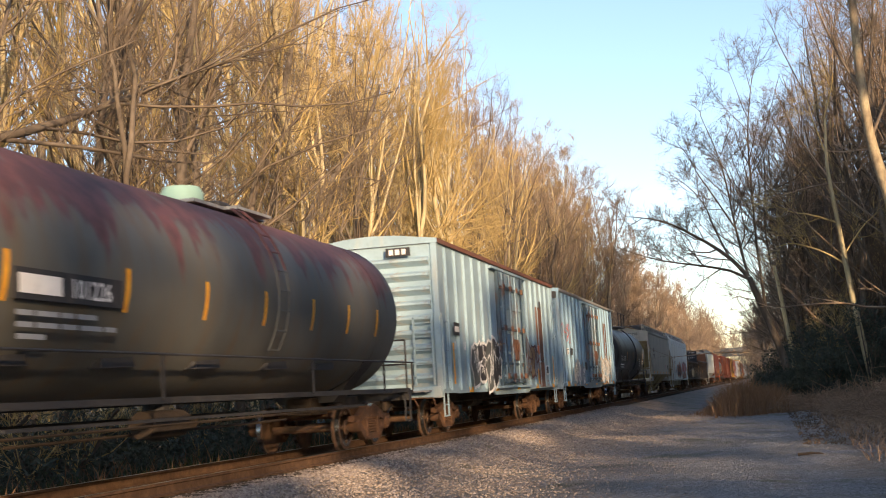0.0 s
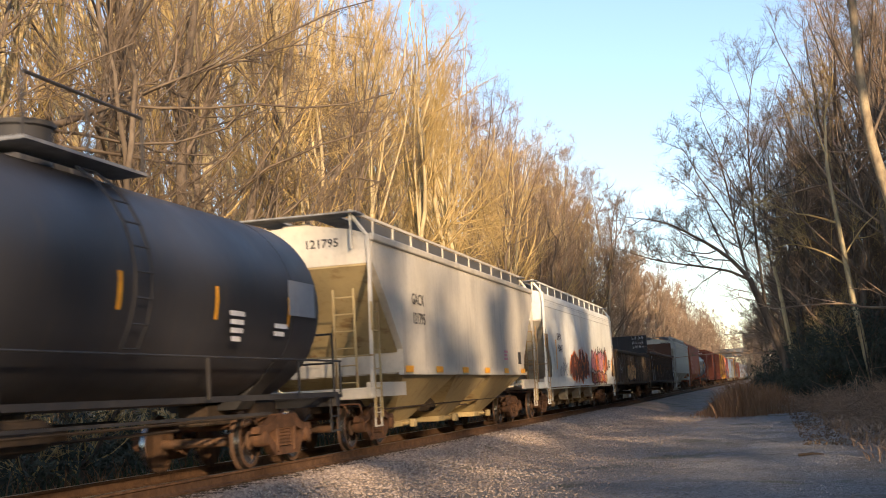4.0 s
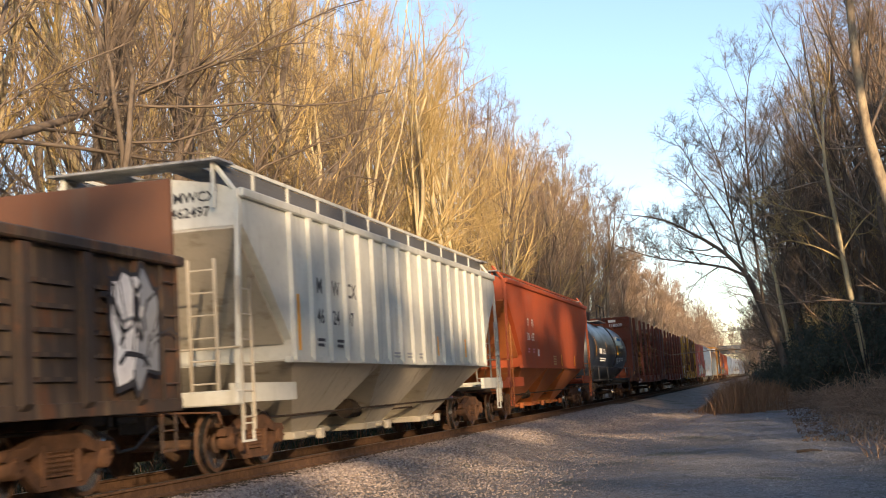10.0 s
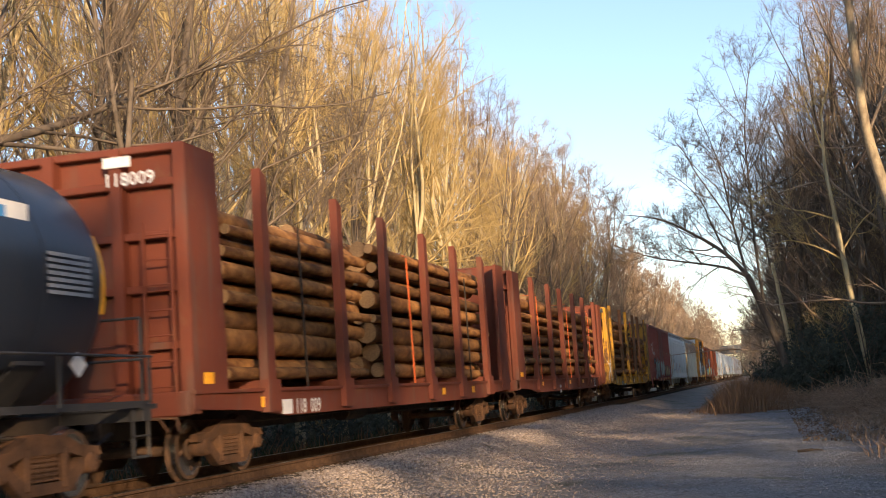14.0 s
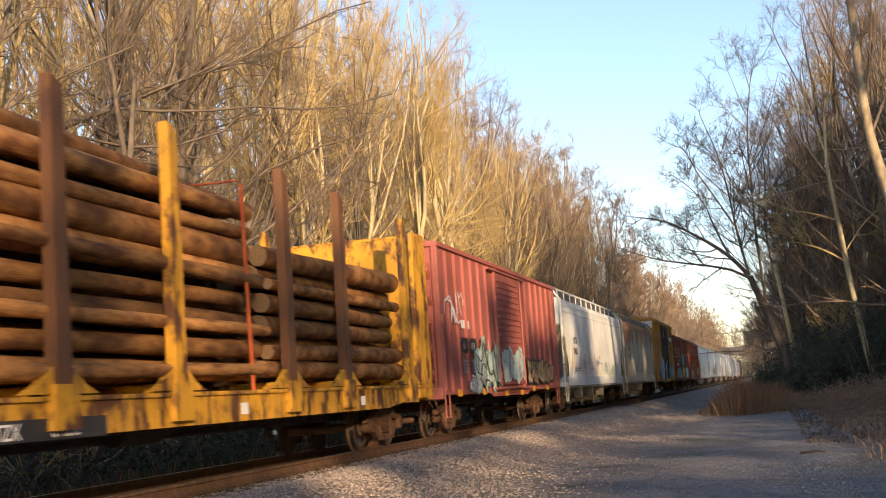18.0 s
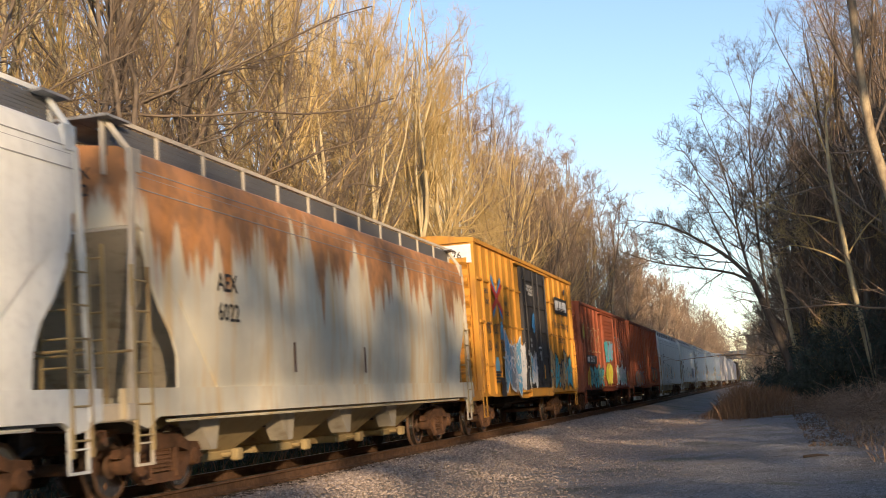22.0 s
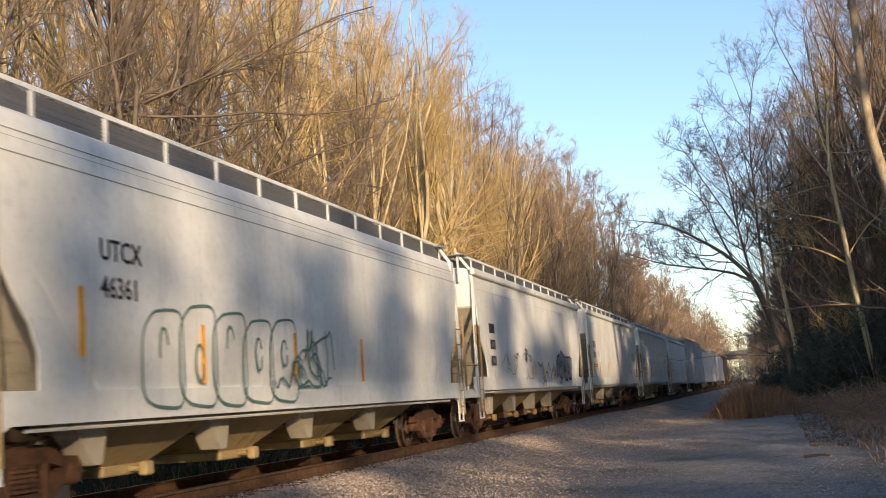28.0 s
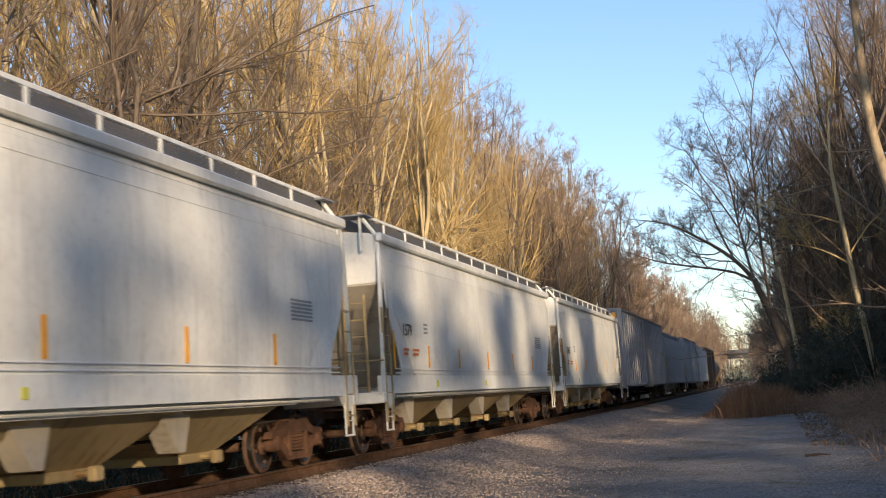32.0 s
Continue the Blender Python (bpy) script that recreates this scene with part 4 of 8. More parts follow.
def tank_car(name, label, offset, L, R, zc, shell, trim, dome_at=0.5, saddle=None, dome="box"):
    c = railcar(name, label, "tank car", offset)
    a, b = 0.75, L - 0.75
    ring = []
    for k in range(7):
        q = math.pi / 2 * k / 6
        ring.append((max(0.02, R * math.sin(q)), a + 0.55 * (1 - math.cos(q))))
    ring += [(R, a + 1.6), (R + 0.006, a + 1.6), (R + 0.006, a + 1.64), (R, a + 1.64), (R, b - 1.64), (R + 0.006, b - 1.64), (R + 0.006, b - 1.6), (R, b - 1.6)]
    ring += [(r, a + b - y) for r, y in reversed(ring[:7])]
    part("tank", Shape().lathe(ring, "y", 48, (0, 0, zc)), shell, c, smooth=30)
    for y in (2.35, L - 2.35):
        out = [(-1.2, zc - 0.9)] + [(R * 1.012 * math.sin(q), zc - R * 1.012 * math.cos(q)) for q in np.linspace(-0.95, 0.95, 13)] + [(1.2, zc - 0.9), (0.55, 0.9), (-0.55, 0.9)]
        part("saddle", Shape().slab(out, "y", y - 0.28, y + 0.28), saddle or trim, c)
    for s in (-1, 1):
        part("side_sill", Shape().box(s * 1.28, s * 1.36, 0.1, L - 0.1, 1.02, 1.10).box(s * 1.25, s * 1.3, 3, L - 3, 0.80, 0.84), trim, c)
        part("handrail", Shape().rod((s * 1.46, 0.2, 1.62), (s * 1.46, L - 0.2, 1.62), 0.018, 6), trim, c)
        for y in (0.25, 2.2, L * 0.35, L * 0.65, L - 2.2, L - 0.25):
            part("rail_post", Shape().box(s * 1.44, s * 1.47, y - 0.02, y + 0.02, 1.06, 1.62), trim, c)
        for y in (0.1, L - 0.55):
            stirrup(c, trim, s * 1.34, y + 0.25)
    for y, w in ((0.15, 1), (L - 0.15, -1)):
        part("end_platform", Shape().box(-1.36, 1.36, y - 0.15, y + 0.25, 1.0, 1.06), trim, c)
        part("end_sill", Shape().box(-1.36, 1.36, y - 0.1, y + 0.1, 0.86, 1.0), trim, c)
        sh = Shape()
        for s in (-1, 1):
            sh.rod((s * 1.3, y, 1.0), (s * 1.3, y, 2.1), 0.02, 6)
        sh.rod((-1.3, y, 2.1), (1.3, y, 2.1), 0.02, 6).rod((-1.3, y, 1.6), (1.3, y, 1.6), 0.02, 6)
        part("end_rail", sh, trim, c)
    centre_sill(c, 0.1, 3.0)
    centre_sill(c, L - 3.0, L - 0.1)
    # manway, valves and the platform round them
    d = L * dome_at
    top = zc + R
    sh = Shape()
    if dome == "box":
        sh.lathe([(0.42, top - 0.15), (0.42, top + 0.42), (0.46, top + 0.44), (0.46, top + 0.5), (0.2, top + 0.54)], "z", 20, (0, d, 0))
    else:
        sh.lathe([(0.32, top - 0.1), (0.34, top + 0.2), (0.28, top + 0.3), (0.05, top + 0.34)], "z", 18, (0, d, 0))
    part("manway", sh, trim if dome == "box" else SPRAY["green"], c, smooth=35)
    part("valve_housing", Shape().box(-0.25, 0.25, d + 0.8, d + 1.3, top - 0.1, top + 0.2, b=0.03), trim, c)
    pl = part("platform", Shape().box(-0.7, 0.7, d + 0.5, d + 1.9, top - 0.02, top + 0.03).box(-0.5, 0.5, d - 0.6, d + 2.1, top - 0.03, top + 0.02), M["mesh_deck"], c) if dome != "box" else part("platform", Shape().box(-1.0, -0.5, d - 1.4, d + 1.4, top - 0.02, top + 0.02).box(0.5, 1.0, d - 1.4, d + 1.4, top - 0.02, top + 0.02).box(-0.5, 0.5, d - 1.4, d - 0.7, top - 0.0, top + 0.035), M["mesh_deck"], c)
    if dome == "box":
        sh = Shape()
        for s in (-1, 1):
            for y in (d - 1.35, d, d + 1.35):
                sh.rod((s * 0.95, y, top), (s * 0.95, y, top + 0.75), 0.022, 6)
            sh.rod((s * 0.95, d - 1.35, top + 0.75), (s * 0.95, d + 1.35, top + 0.75), 0.022, 6)
        part("safety_rail", sh, trim, pl)
    for s in (-1, 1):
        sh = Shape()
        q = [(s * (R + 0.14) * math.sin(u), zc - (R + 0.14) * math.cos(u)) for u in np.linspace(1.05, 2.55, 9)]
        for y in (d - 0.2, d + 0.2):
            for (x0, z0), (x1, z1) in zip(q, q[1:]):
                sh.rod((x0, y, z0), (x1, y, z1), 0.02, 5)
        for x0, z0 in q:
            sh.rod((x0, d - 0.2, z0), (x0, d + 0.2, z0), 0.014, 5)
        part("ladder", sh, shell if dome != "box" else trim, c)
    part("bottom_outlet", Shape().lathe([(0.1, 0.5), (0.16, 0.55), (0.22, zc - R + 0.1)], "z", 12, (0, L / 2, 0)).box(-0.3, 0.3, L / 2 - 0.25, L / 2 + 0.25, 0.55, 0.85, b=0.03), trim, c)
    for y in (1.85, L - 1.85):
        truck(c, y)
    for y, w in ((-0.05, 1), (L + 0.05, -1)):
        coupler(c, y, w)
    brake_gear(c, L, M["under"])
    return c


def tank_strip(c, R, zc, y, u0, u1, w, mat):
    """A reflective strip bent round the shell."""
    sh = Shape()
    us = np.linspace(u0, u1, 7)
    q = R + 0.006
    v = [(q * math.sin(u), y + k * w, zc - q * math.cos(u)) for u in us for k in (-0.5, 0.5)]
    sh.put(v, [(2 * i, 2 * i + 1, 2 * i + 3, 2 * i + 2) for i in range(6)])
    part("reflector", sh, mat, c)


def gondola(name, label, offset, L, top, body, ribs, plate=None, dashes=False):
    c = railcar(name, label, "gondola", offset)
    W = 1.46
    for s in (-1, 1):
        part("side_sheet", Shape().box(s * (W - 0.03), s * W, 0, L, 1.0, top, b=0.008), body, c)
        part("top_chord", Shape().box(s * (W - 0.08), s * (W + 0.12), -0.02, L + 0.02, top, top + 0.13, b=0.02), body, c)
        part("side_sill", Shape().box(s * (W - 0.02), s * (W + 0.03), 0, L, 0.92, 1.08, b=0.01), body, c)
    rib = Shape().slab([(0, 0.98), (0.10, 1.08), (0.10, top - 0.02), (0, top)], "y", -0.08, 0.08).mesh("side_post", body)
    n = len(ribs)
    for s in (-1, 1):
        for y in ribs:
            part("side_post", rib, None, c).matrix_basis = pose(s * W, y, 0, 0, 0, 0 if s > 0 else 180)
        if dashes:
            for a, b in zip(ribs, ribs[1:]):
                me = Shape().slab([(a + 0.2, 0), (b - 0.2, 0), (b - 0.25, 0.05), (a + 0.25, 0.05)], "x", 0, s * 0.045).mesh("stiffener", body)
                for i in range(5):
                    part("stiffener", me, None, c).location = (s * W, 0, 1.3 + i * (top - 1.45) / 5)
    part("floor", Shape().box(-W, W, 0, L, 1.02, 1.10), body, c)
    for y, w in ((0, -1), (L, 1)):
        part("end_sheet", Shape().box(-W, W, y - 0.03, y + 0.03, 0.95, top + 0.06), body, c)
        me = Shape().slab([(0, 0), (w * 0.10, 0.06), (w * 0.10, 0.14), (0, 0.2)], "x", -W + 0.08, W - 0.08).mesh("end_corrugation", body)
        for i in range(4):
            part("end_corrugation", me, None, c).location = (0, y + w * 0.03, 1.25 + i * (top - 1.4) / 4)
        for s in (-1, 1):
            ladder(c, body, s * (W + 0.02) if s > 0 else -W - 0.07, y + (0.1 if w < 0 else -0.5), y + (0.5 if w < 0 else -0.1), 1.05, top, 4)
            stirrup(c, body, s * (W - 0.03), y - w * 0.3)
        if plate:
            pm = plate[0 if w < 0 else 1]
            p = part("bulkhead", Shape().box(-1.42, 1.42, y - 0.05, y + 0.05, top + 0.06, top + 1.15, b=0.01), pm, c)
            for x in (-1.3, -0.45, 0.45, 1.3):
                part("bulkhead_post", Shape().box(x - 0.07, x + 0.07, y + w * 0.05, y + w * 0.13, top, top + 1.15, b=0.01), pm, p)
    for y in (2.1, L - 2.1):
        truck(c, y)
    for y, w in ((-0.05, 1), (L + 0.05, -1)):
        coupler(c, y, w)
    centre_sill(c, 0.2, L - 0.2)
    brake_gear(c, L, M["under"])
    return c


LOGS = []
for seed in range(5):
    r = random.Random(40 + seed)
    rings = []
    for k in range(9):
        q = k / 8
        rad = 1.0 - 0.22 * q + r.uniform(-0.04, 0.04)
        ox, oz = 0.12 * math.sin(q * 3 + seed), 0.10 * math.sin(q * 2.2 + 2 * seed)
        rings.append([(ox + rad * math.cos(u) * r.uniform(0.95, 1.05), q, oz + rad * math.sin(u) * r.uniform(0.95, 1.05)) for u in np.linspace(0, 2 * math.pi, 13)[:-1]])
    sh = Shape().loft(rings, caps=False)
    for j, f in ((0, 1), (8, -1)):
        sh.put(rings[j], [tuple(range(12))], 1)
    LOGS.append(sh.mesh("log", [M["log"], M["log_end"]], 50))


def log_car(name, label, offset, L, body, stakes, bulk_mat, seed, heap=3.6, deck=1.2, tall=4.35, straps=(), ropes=(), runs=2, rise=0.0, recess=None, split=0.4, rusty=(), rust_mat=None):
    c = railcar(name, label, "log car", offset)
    W = 1.45
    for s in (-1, 1):
        out = [(0, 0.95), (1.8, 0.90), (3.2, 0.78), (L - 3.2, 0.78), (L - 1.8, 0.90), (L, 0.95), (L, deck), (0, deck)]
        part("side_sill", Shape().slab(out, "x", s * W, s * (W + 0.06)).slab([(0, deck - 0.05), (L, deck - 0.05), (L, deck), (0, deck)], "x", s * (W - 0.05), s * (W + 0.10)), body, c)
    part("deck", Shape().box(-W, W, 0, L, deck - 0.14, deck - 0.02), body, c)
    for y, w in ((0, 1), (L, -1)):
        b = part("bulkhead", Shape().box(-W + 0.02, W - 0.02, y + w * 0.22, y + w * 0.30, deck, 4.4, b=0.01), bulk_mat, c, "steel bulkhead with heavy posts")
        for x in (-1.42, -0.5, 0.5, 1.42):
            out = [(y + w * 0.02, deck - 0.3), (y + w * 0.24, deck - 0.3), (y + w * 0.24, 4.42), (y + w * 0.02, 4.42)]
            part("bulkhead_post", Shape().slab(out, "x", x - 0.08, x + 0.08), bulk_mat, b)
        for z in (1.75, 2.5, 3.2, 3.9, 4.36):
            part("bulkhead_rail", Shape().box(-W, W, y + w * 0.08, y + w * 0.24, z, z + 0.10, b=0.01), bulk_mat, b)
        for s in (-1, 1):
            out = [(y + w * 0.0, 0.95), (y + w * 1.05, 0.95), (y + w * 1.05, 1.7), (y + w * 0.92, 4.42), (y + w * 0.0, 4.42)]
            part("bulkhead_wing", Shape().slab(out, "x", s * (W - 0.02), s * (W + 0.07)), bulk_mat, b)
        ladder(c, body, (0.9, 1.3), y + (-0.02 if w > 0 else 0.02), y + (-0.06 if w > 0 else 0.06), 1.1, 3.4, 7, "y")
        part("end_sill", Shape().box(-W, W, y - 0.05, y + 0.1 * w, 0.88, deck, b=0.02), body, c)
    for j, y in enumerate(stakes):
        for s in (-1, 1):
            k = part("stake", Shape().slab([(y - 0.15, deck - 0.3), (y + 0.15, deck - 0.3), (y + 0.115, tall), (y - 0.115, tall + 0.1)], "x", s * (W - 0.02), s * (W + 0.12)), rust_mat if j in rusty else body, c)
            if rust_mat:
                part("stake_gusset", Shape().slab([(y - 0.7, deck + 0.02), (y - 0.18, deck + 0.02), (y - 0.18, deck + 0.30), (y - 0.45, deck + 0.12)], "x", s * (W - 0.0), s * (W + 0.10)).slab([(y + 0.7, deck + 0.02), (y + 0.18, deck + 0.02), (y + 0.18, deck + 0.30), (y + 0.45, deck + 0.12)], "x", s * (W - 0.0), s * (W + 0.10)), body, k)
            part("stake_pocket", Shape().slab([(y - 0.25, deck - 0.35), (y + 0.25, deck - 0.35), (y + 0.22, deck + 0.12), (y - 0.22, deck + 0.12)], "x", s * (W + 0.02), s * (W + 0.155)), body, k)
        part("bunk", Shape().box(-W, W, y - 0.12, y + 0.12, deck - 0.02, deck + 0.12, b=0.02), body, c)
    # stacked logs, two lengths end to end
    r = random.Random(seed)
    for y0, y1 in ((1.3, L * split - 0.15), (L * split + 0.1, L - 1.6)) if runs == 2 else ((0.9, L - 1.7),):
        z, row = deck + 0.12, 0
        while z < (heap if y0 < 2 else heap + rise) - 0.2:
            x = -W + 0.10
            hmax = 0
            while x < W - 0.12:
                d = r.uniform(0.30, 0.44)
                if x + d > W - 0.06:
                    d = max(0.2, W - 0.06 - x)
                l = (y1 - y0) * r.uniform(0.92, 1.0)
                flip = r.random() < 0.5
                o = part("log", LOGS[r.randrange(5)], None, c)
                ys = y0 + r.uniform(0, (y1 - y0) - l)
                if flip:
                    o.matrix_basis = Matrix.LocRotScale((x + d / 2, ys + l, z + d / 2), Euler((radians(r.uniform(-0.5, 0.5)), 0, radians(180 + r.uniform(-0.4, 0.4)))), Vector((d / 2, l, d / 2)))
                else:
                    o.matrix_basis = Matrix.LocRotScale((x + d / 2, ys, z + d / 2), Euler((radians(r.uniform(-0.5, 0.5)), 0, radians(r.uniform(-0.4, 0.4)))), Vector((d / 2, l, d / 2)))
                x += d * 1.01
                hmax = max(hmax, d)
            z += hmax * 0.82
            row += 1
    for y in straps:
        sh = Shape()
        for s in (-1, 1):
            sh.slab([(y - 0.10, heap + 0.05), (y + 0.0, heap + 0.05), (y + 0.14, deck - 0.2), (y + 0.04, deck - 0.2)], "x", s * (W + 0.03), s * (W + 0.04))
        sh.box(-W, W, y - 0.10, y + 0.0, heap + 0.10, heap + 0.11)
        part("tie_down_strap", sh, M["strap"], c, "bright orange tie-down strap")
    for y in ropes:
        part("tie_down_rope", Shape().rod((W + 0.04, y, heap), (W + 0.04, y + 0.1, deck - 0.1), 0.018, 6), M["under"], c, "dark slack tie-down cable")
    # odd loose logs on top of the load
    for k in range(3):
        o = part("log", LOGS[k], None, c)
        o.matrix_basis = Matrix.LocRotScale((0.75 - 0.36 * k, L * 0.27 + 0.2 * k, heap + 0.14 + 0.02 * k), Euler((radians(-1.2), 0, radians(1.0 - k))), Vector((0.15, L * 0.3, 0.15)))
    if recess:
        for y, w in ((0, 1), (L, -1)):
            # flat black sheet that paints the shade of an open recess
            q = part("end_recess", Shape().box(0.25, 1.15, y - 0.01 * w, y + 0.06 * w, 1.3, 3.3), recess, c, "flat black sheet for a recess's shade, with rungs")
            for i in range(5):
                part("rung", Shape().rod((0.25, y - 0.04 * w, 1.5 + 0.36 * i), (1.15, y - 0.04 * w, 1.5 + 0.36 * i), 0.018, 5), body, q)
    for y in (2.1, L - 2.1):
        truck(c, y)
    for y, w in ((-0.05, 1), (L + 0.05, -1)):
        coupler(c, y, w)
    centre_sill(c, 0.2, L - 0.2, 0.6, 1.1)
    brake_gear(c, L, M["under"])
    return c


# ---- the train, car by car ----
def posts(L, door, n1, n2):
    a = [0.75 + (door[0] - 0.95) * i / n1 for i in range(n1)]
    b = [door[1] + 0.35 + (L - door[1] - 1.0) * i / n2 for i in range(1, n2 + 1)]
    return a + b


P = {
    "tank_brown": rusted_crown("sooty_tank", (0.115, 0.118, 0.108), (0.14, 0.046, 0.042), 3.85, 0.95, (0.125, 0.092, 0.055)),
    "tank_black": paint("black_tank", (0.018, 0.025, 0.040), 0.05, 0.14, 0.28, grime=(0.07, 0.055, 0.035)),
    "tank_black_b": paint("dusty_black_tank", (0.035, 0.036, 0.042), 0.05, 0.3, 0.4, grime=(0.085, 0.065, 0.04)),
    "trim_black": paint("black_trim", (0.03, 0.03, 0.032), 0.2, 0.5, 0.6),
    "blue": paint("faded_blue", (0.31, 0.44, 0.51), 0.30, 0.75, 0.5, streak=(0.17, 0.075, 0.04), grime=(0.42, 0.44, 0.40)),
    "blue_b": paint("faded_blue_b", (0.25, 0.39, 0.50), 0.34, 0.7, 0.5, streak=(0.17, 0.08, 0.045), grime=(0.42, 0.45, 0.43)),
    "blue_door": paint("rusty_blue_door", (0.29, 0.41, 0.48), 0.62, 0.6, 0.55, streak=(0.15, 0.065, 0.035), grime=(0.12, 0.14, 0.15)),
    "blue_dark": paint("grimy_blue_hardware", (0.07, 0.12, 0.16), 0.7, 0.6, 0.65, streak=(0.12, 0.055, 0.03)),
    "patch_rust": paint("rusted_panel", (0.14, 0.065, 0.04), 0.55, 0.85, 0.75, streak=(0.09, 0.035, 0.02), grime=(0.30, 0.15, 0.07)),
    "roof_rust": paint("rusty_roof", (0.17, 0.07, 0.045), 0.5, 0.4, 0.7),
    "roof_grey": paint("galvanized_roof", (0.26, 0.26, 0.25), 0.5, 0.4, 0.6),
    "beige": paint("beige_hopper", (0.60, 0.56, 0.47), 0.06, 0.25, 0.5),
    "white_h": paint("white_hopper", (0.78, 0.80, 0.755), 0.03, 0.14, 0.45),
    "ivory": paint("ivory_hopper", (0.60, 0.61, 0.54), 0.12, 0.4, 0.5, grime=(0.26, 0.25, 0.19)),
    "white_i": paint("white_hopper_b", (0.765, 0.785, 0.745), 0.05, 0.18, 0.45),
    "grey_h": paint("grey_hopper", (0.46, 0.46, 0.47), 0.1, 0.35, 0.5),
    "slope": paint("dusty_slope_sheet", (0.46, 0.42, 0.33), 0.25, 0.7, 0.6, grime=(0.20, 0.16, 0.10)),
    "grime_low": paint("dusty_bays", (0.40, 0.31, 0.15), 0.45, 0.75, 0.7, grime=(0.17, 0.085, 0.025)),
    "rusty_low": paint("rusty_bays", (0.34, 0.23, 0.11), 0.6, 0.9, 0.75, grime=(0.10, 0.05, 0.02)),
    "rust_hopper": rusted_crown("rust_streaked_hopper", (0.72, 0.69, 0.55), (0.50, 0.20, 0.045), 4.0, 1.15, (0.58, 0.40, 0.15)),
    "pale_frame": paint("stained_pale_frame", (0.55, 0.50, 0.40), 0.4, 0.6, 0.6, streak=(0.36, 0.15, 0.04), grime=(0.30, 0.22, 0.12)),
    "gon_brown": paint("brown_gondola", (0.06, 0.046, 0.032), 0.75, 0.9, 0.65, streak=(0.11, 0.05, 0.02), grime=(0.19, 0.12, 0.045)),
    "gon_black": paint("black_gondola", (0.062, 0.044, 0.032), 0.75, 0.9, 0.7, streak=(0.13, 0.06, 0.028), grime=(0.19, 0.135, 0.075)),
    "plate_rust": paint("rusty_plate", (0.115, 0.05, 0.026), 0.4, 0.4, 0.7),
    "orange_h": paint("oxide_red_hopper", (0.38, 0.075, 0.022), 0.15, 0.3, 0.5, streak=(0.12, 0.035, 0.02), grime=(0.20, 0.06, 0.03)),
    "orange_low": paint("dusty_oxide_bays", (0.40, 0.12, 0.03), 0.45, 0.8, 0.65, streak=(0.12, 0.04, 0.02), grime=(0.40, 0.20, 0.06)),
    "log_red": paint("oxide_log_car", (0.16, 0.036, 0.014), 0.6, 0.45, 0.65),
    "log_yellow": paint("yellow_log_car", (0.62, 0.31, 0.018), 0.98, 0.6, 0.55, streak=(0.09, 0.035, 0.014)),
    "stake_rust": paint("rusted_stake", (0.17, 0.075, 0.03), 0.5, 0.6, 0.7, streak=(0.09, 0.035, 0.02), grime=(0.36, 0.18, 0.03)),
    "kcs_red": paint("faded_red_boxcar", (0.385, 0.115, 0.086), 0.15, 0.4, 0.55, grime=(0.26, 0.10, 0.08)),
    "yellow_box": paint("golden_boxcar", (0.56, 0.27, 0.03), 0.2, 0.8, 0.55, grime=(0.23, 0.115, 0.035)),
    "brown_box": paint("brown_red_boxcar", (0.27, 0.07, 0.028), 0.25, 0.3, 0.6),
    "orange_box": paint("orange_red_boxcar", (0.34, 0.085, 0.028), 0.2, 0.3, 0.55),
}
W, K, AM = M["white"], M["black"], M["amber"]

# sooty tank car
c = tank_car("tank_car", "long sooty tank car with rust-red crown and white lettering", 7.8, 17.3, 1.50, 2.55, P["tank_brown"], P["trim_black"], 0.56, dome="cap")
part("placard", Shape().slab([(2.9, 2.12), (5.05, 2.12), (5.05, 2.44), (2.9, 2.44)], "x", 1.49, 1.506), P["trim_black"], c, "black panel behind the lettering")
bars(c, 1.512, 2.98, 2.18, [[0.78]], 0.2, 0.1, W)
lettering(c, "101226", 1.512, 3.92, 2.18, 0.21, W)
bars(c, 1.49, 2.95, 1.96, [[0.3, 0.4, 0.25, 0.4], [0.3, 0.4, 0.3, 0.45, 0.25], [0.5]], 0.055, 0.06, SPRAY["grey"], pitch=0.12)
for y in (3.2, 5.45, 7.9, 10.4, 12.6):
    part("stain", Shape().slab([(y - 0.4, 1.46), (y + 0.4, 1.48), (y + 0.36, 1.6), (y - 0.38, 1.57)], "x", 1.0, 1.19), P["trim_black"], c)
for y in (2.79, 5.19, 7.3, 9.3, 11.29, 13.05, 14.7):
    tank_strip(c, 1.50, 2.55, y, 1.26, 1.60, 0.09, AM)
tank_strip(c, 1.46, 2.55, 15.75, 0.75, 1.4, 0.09, AM)

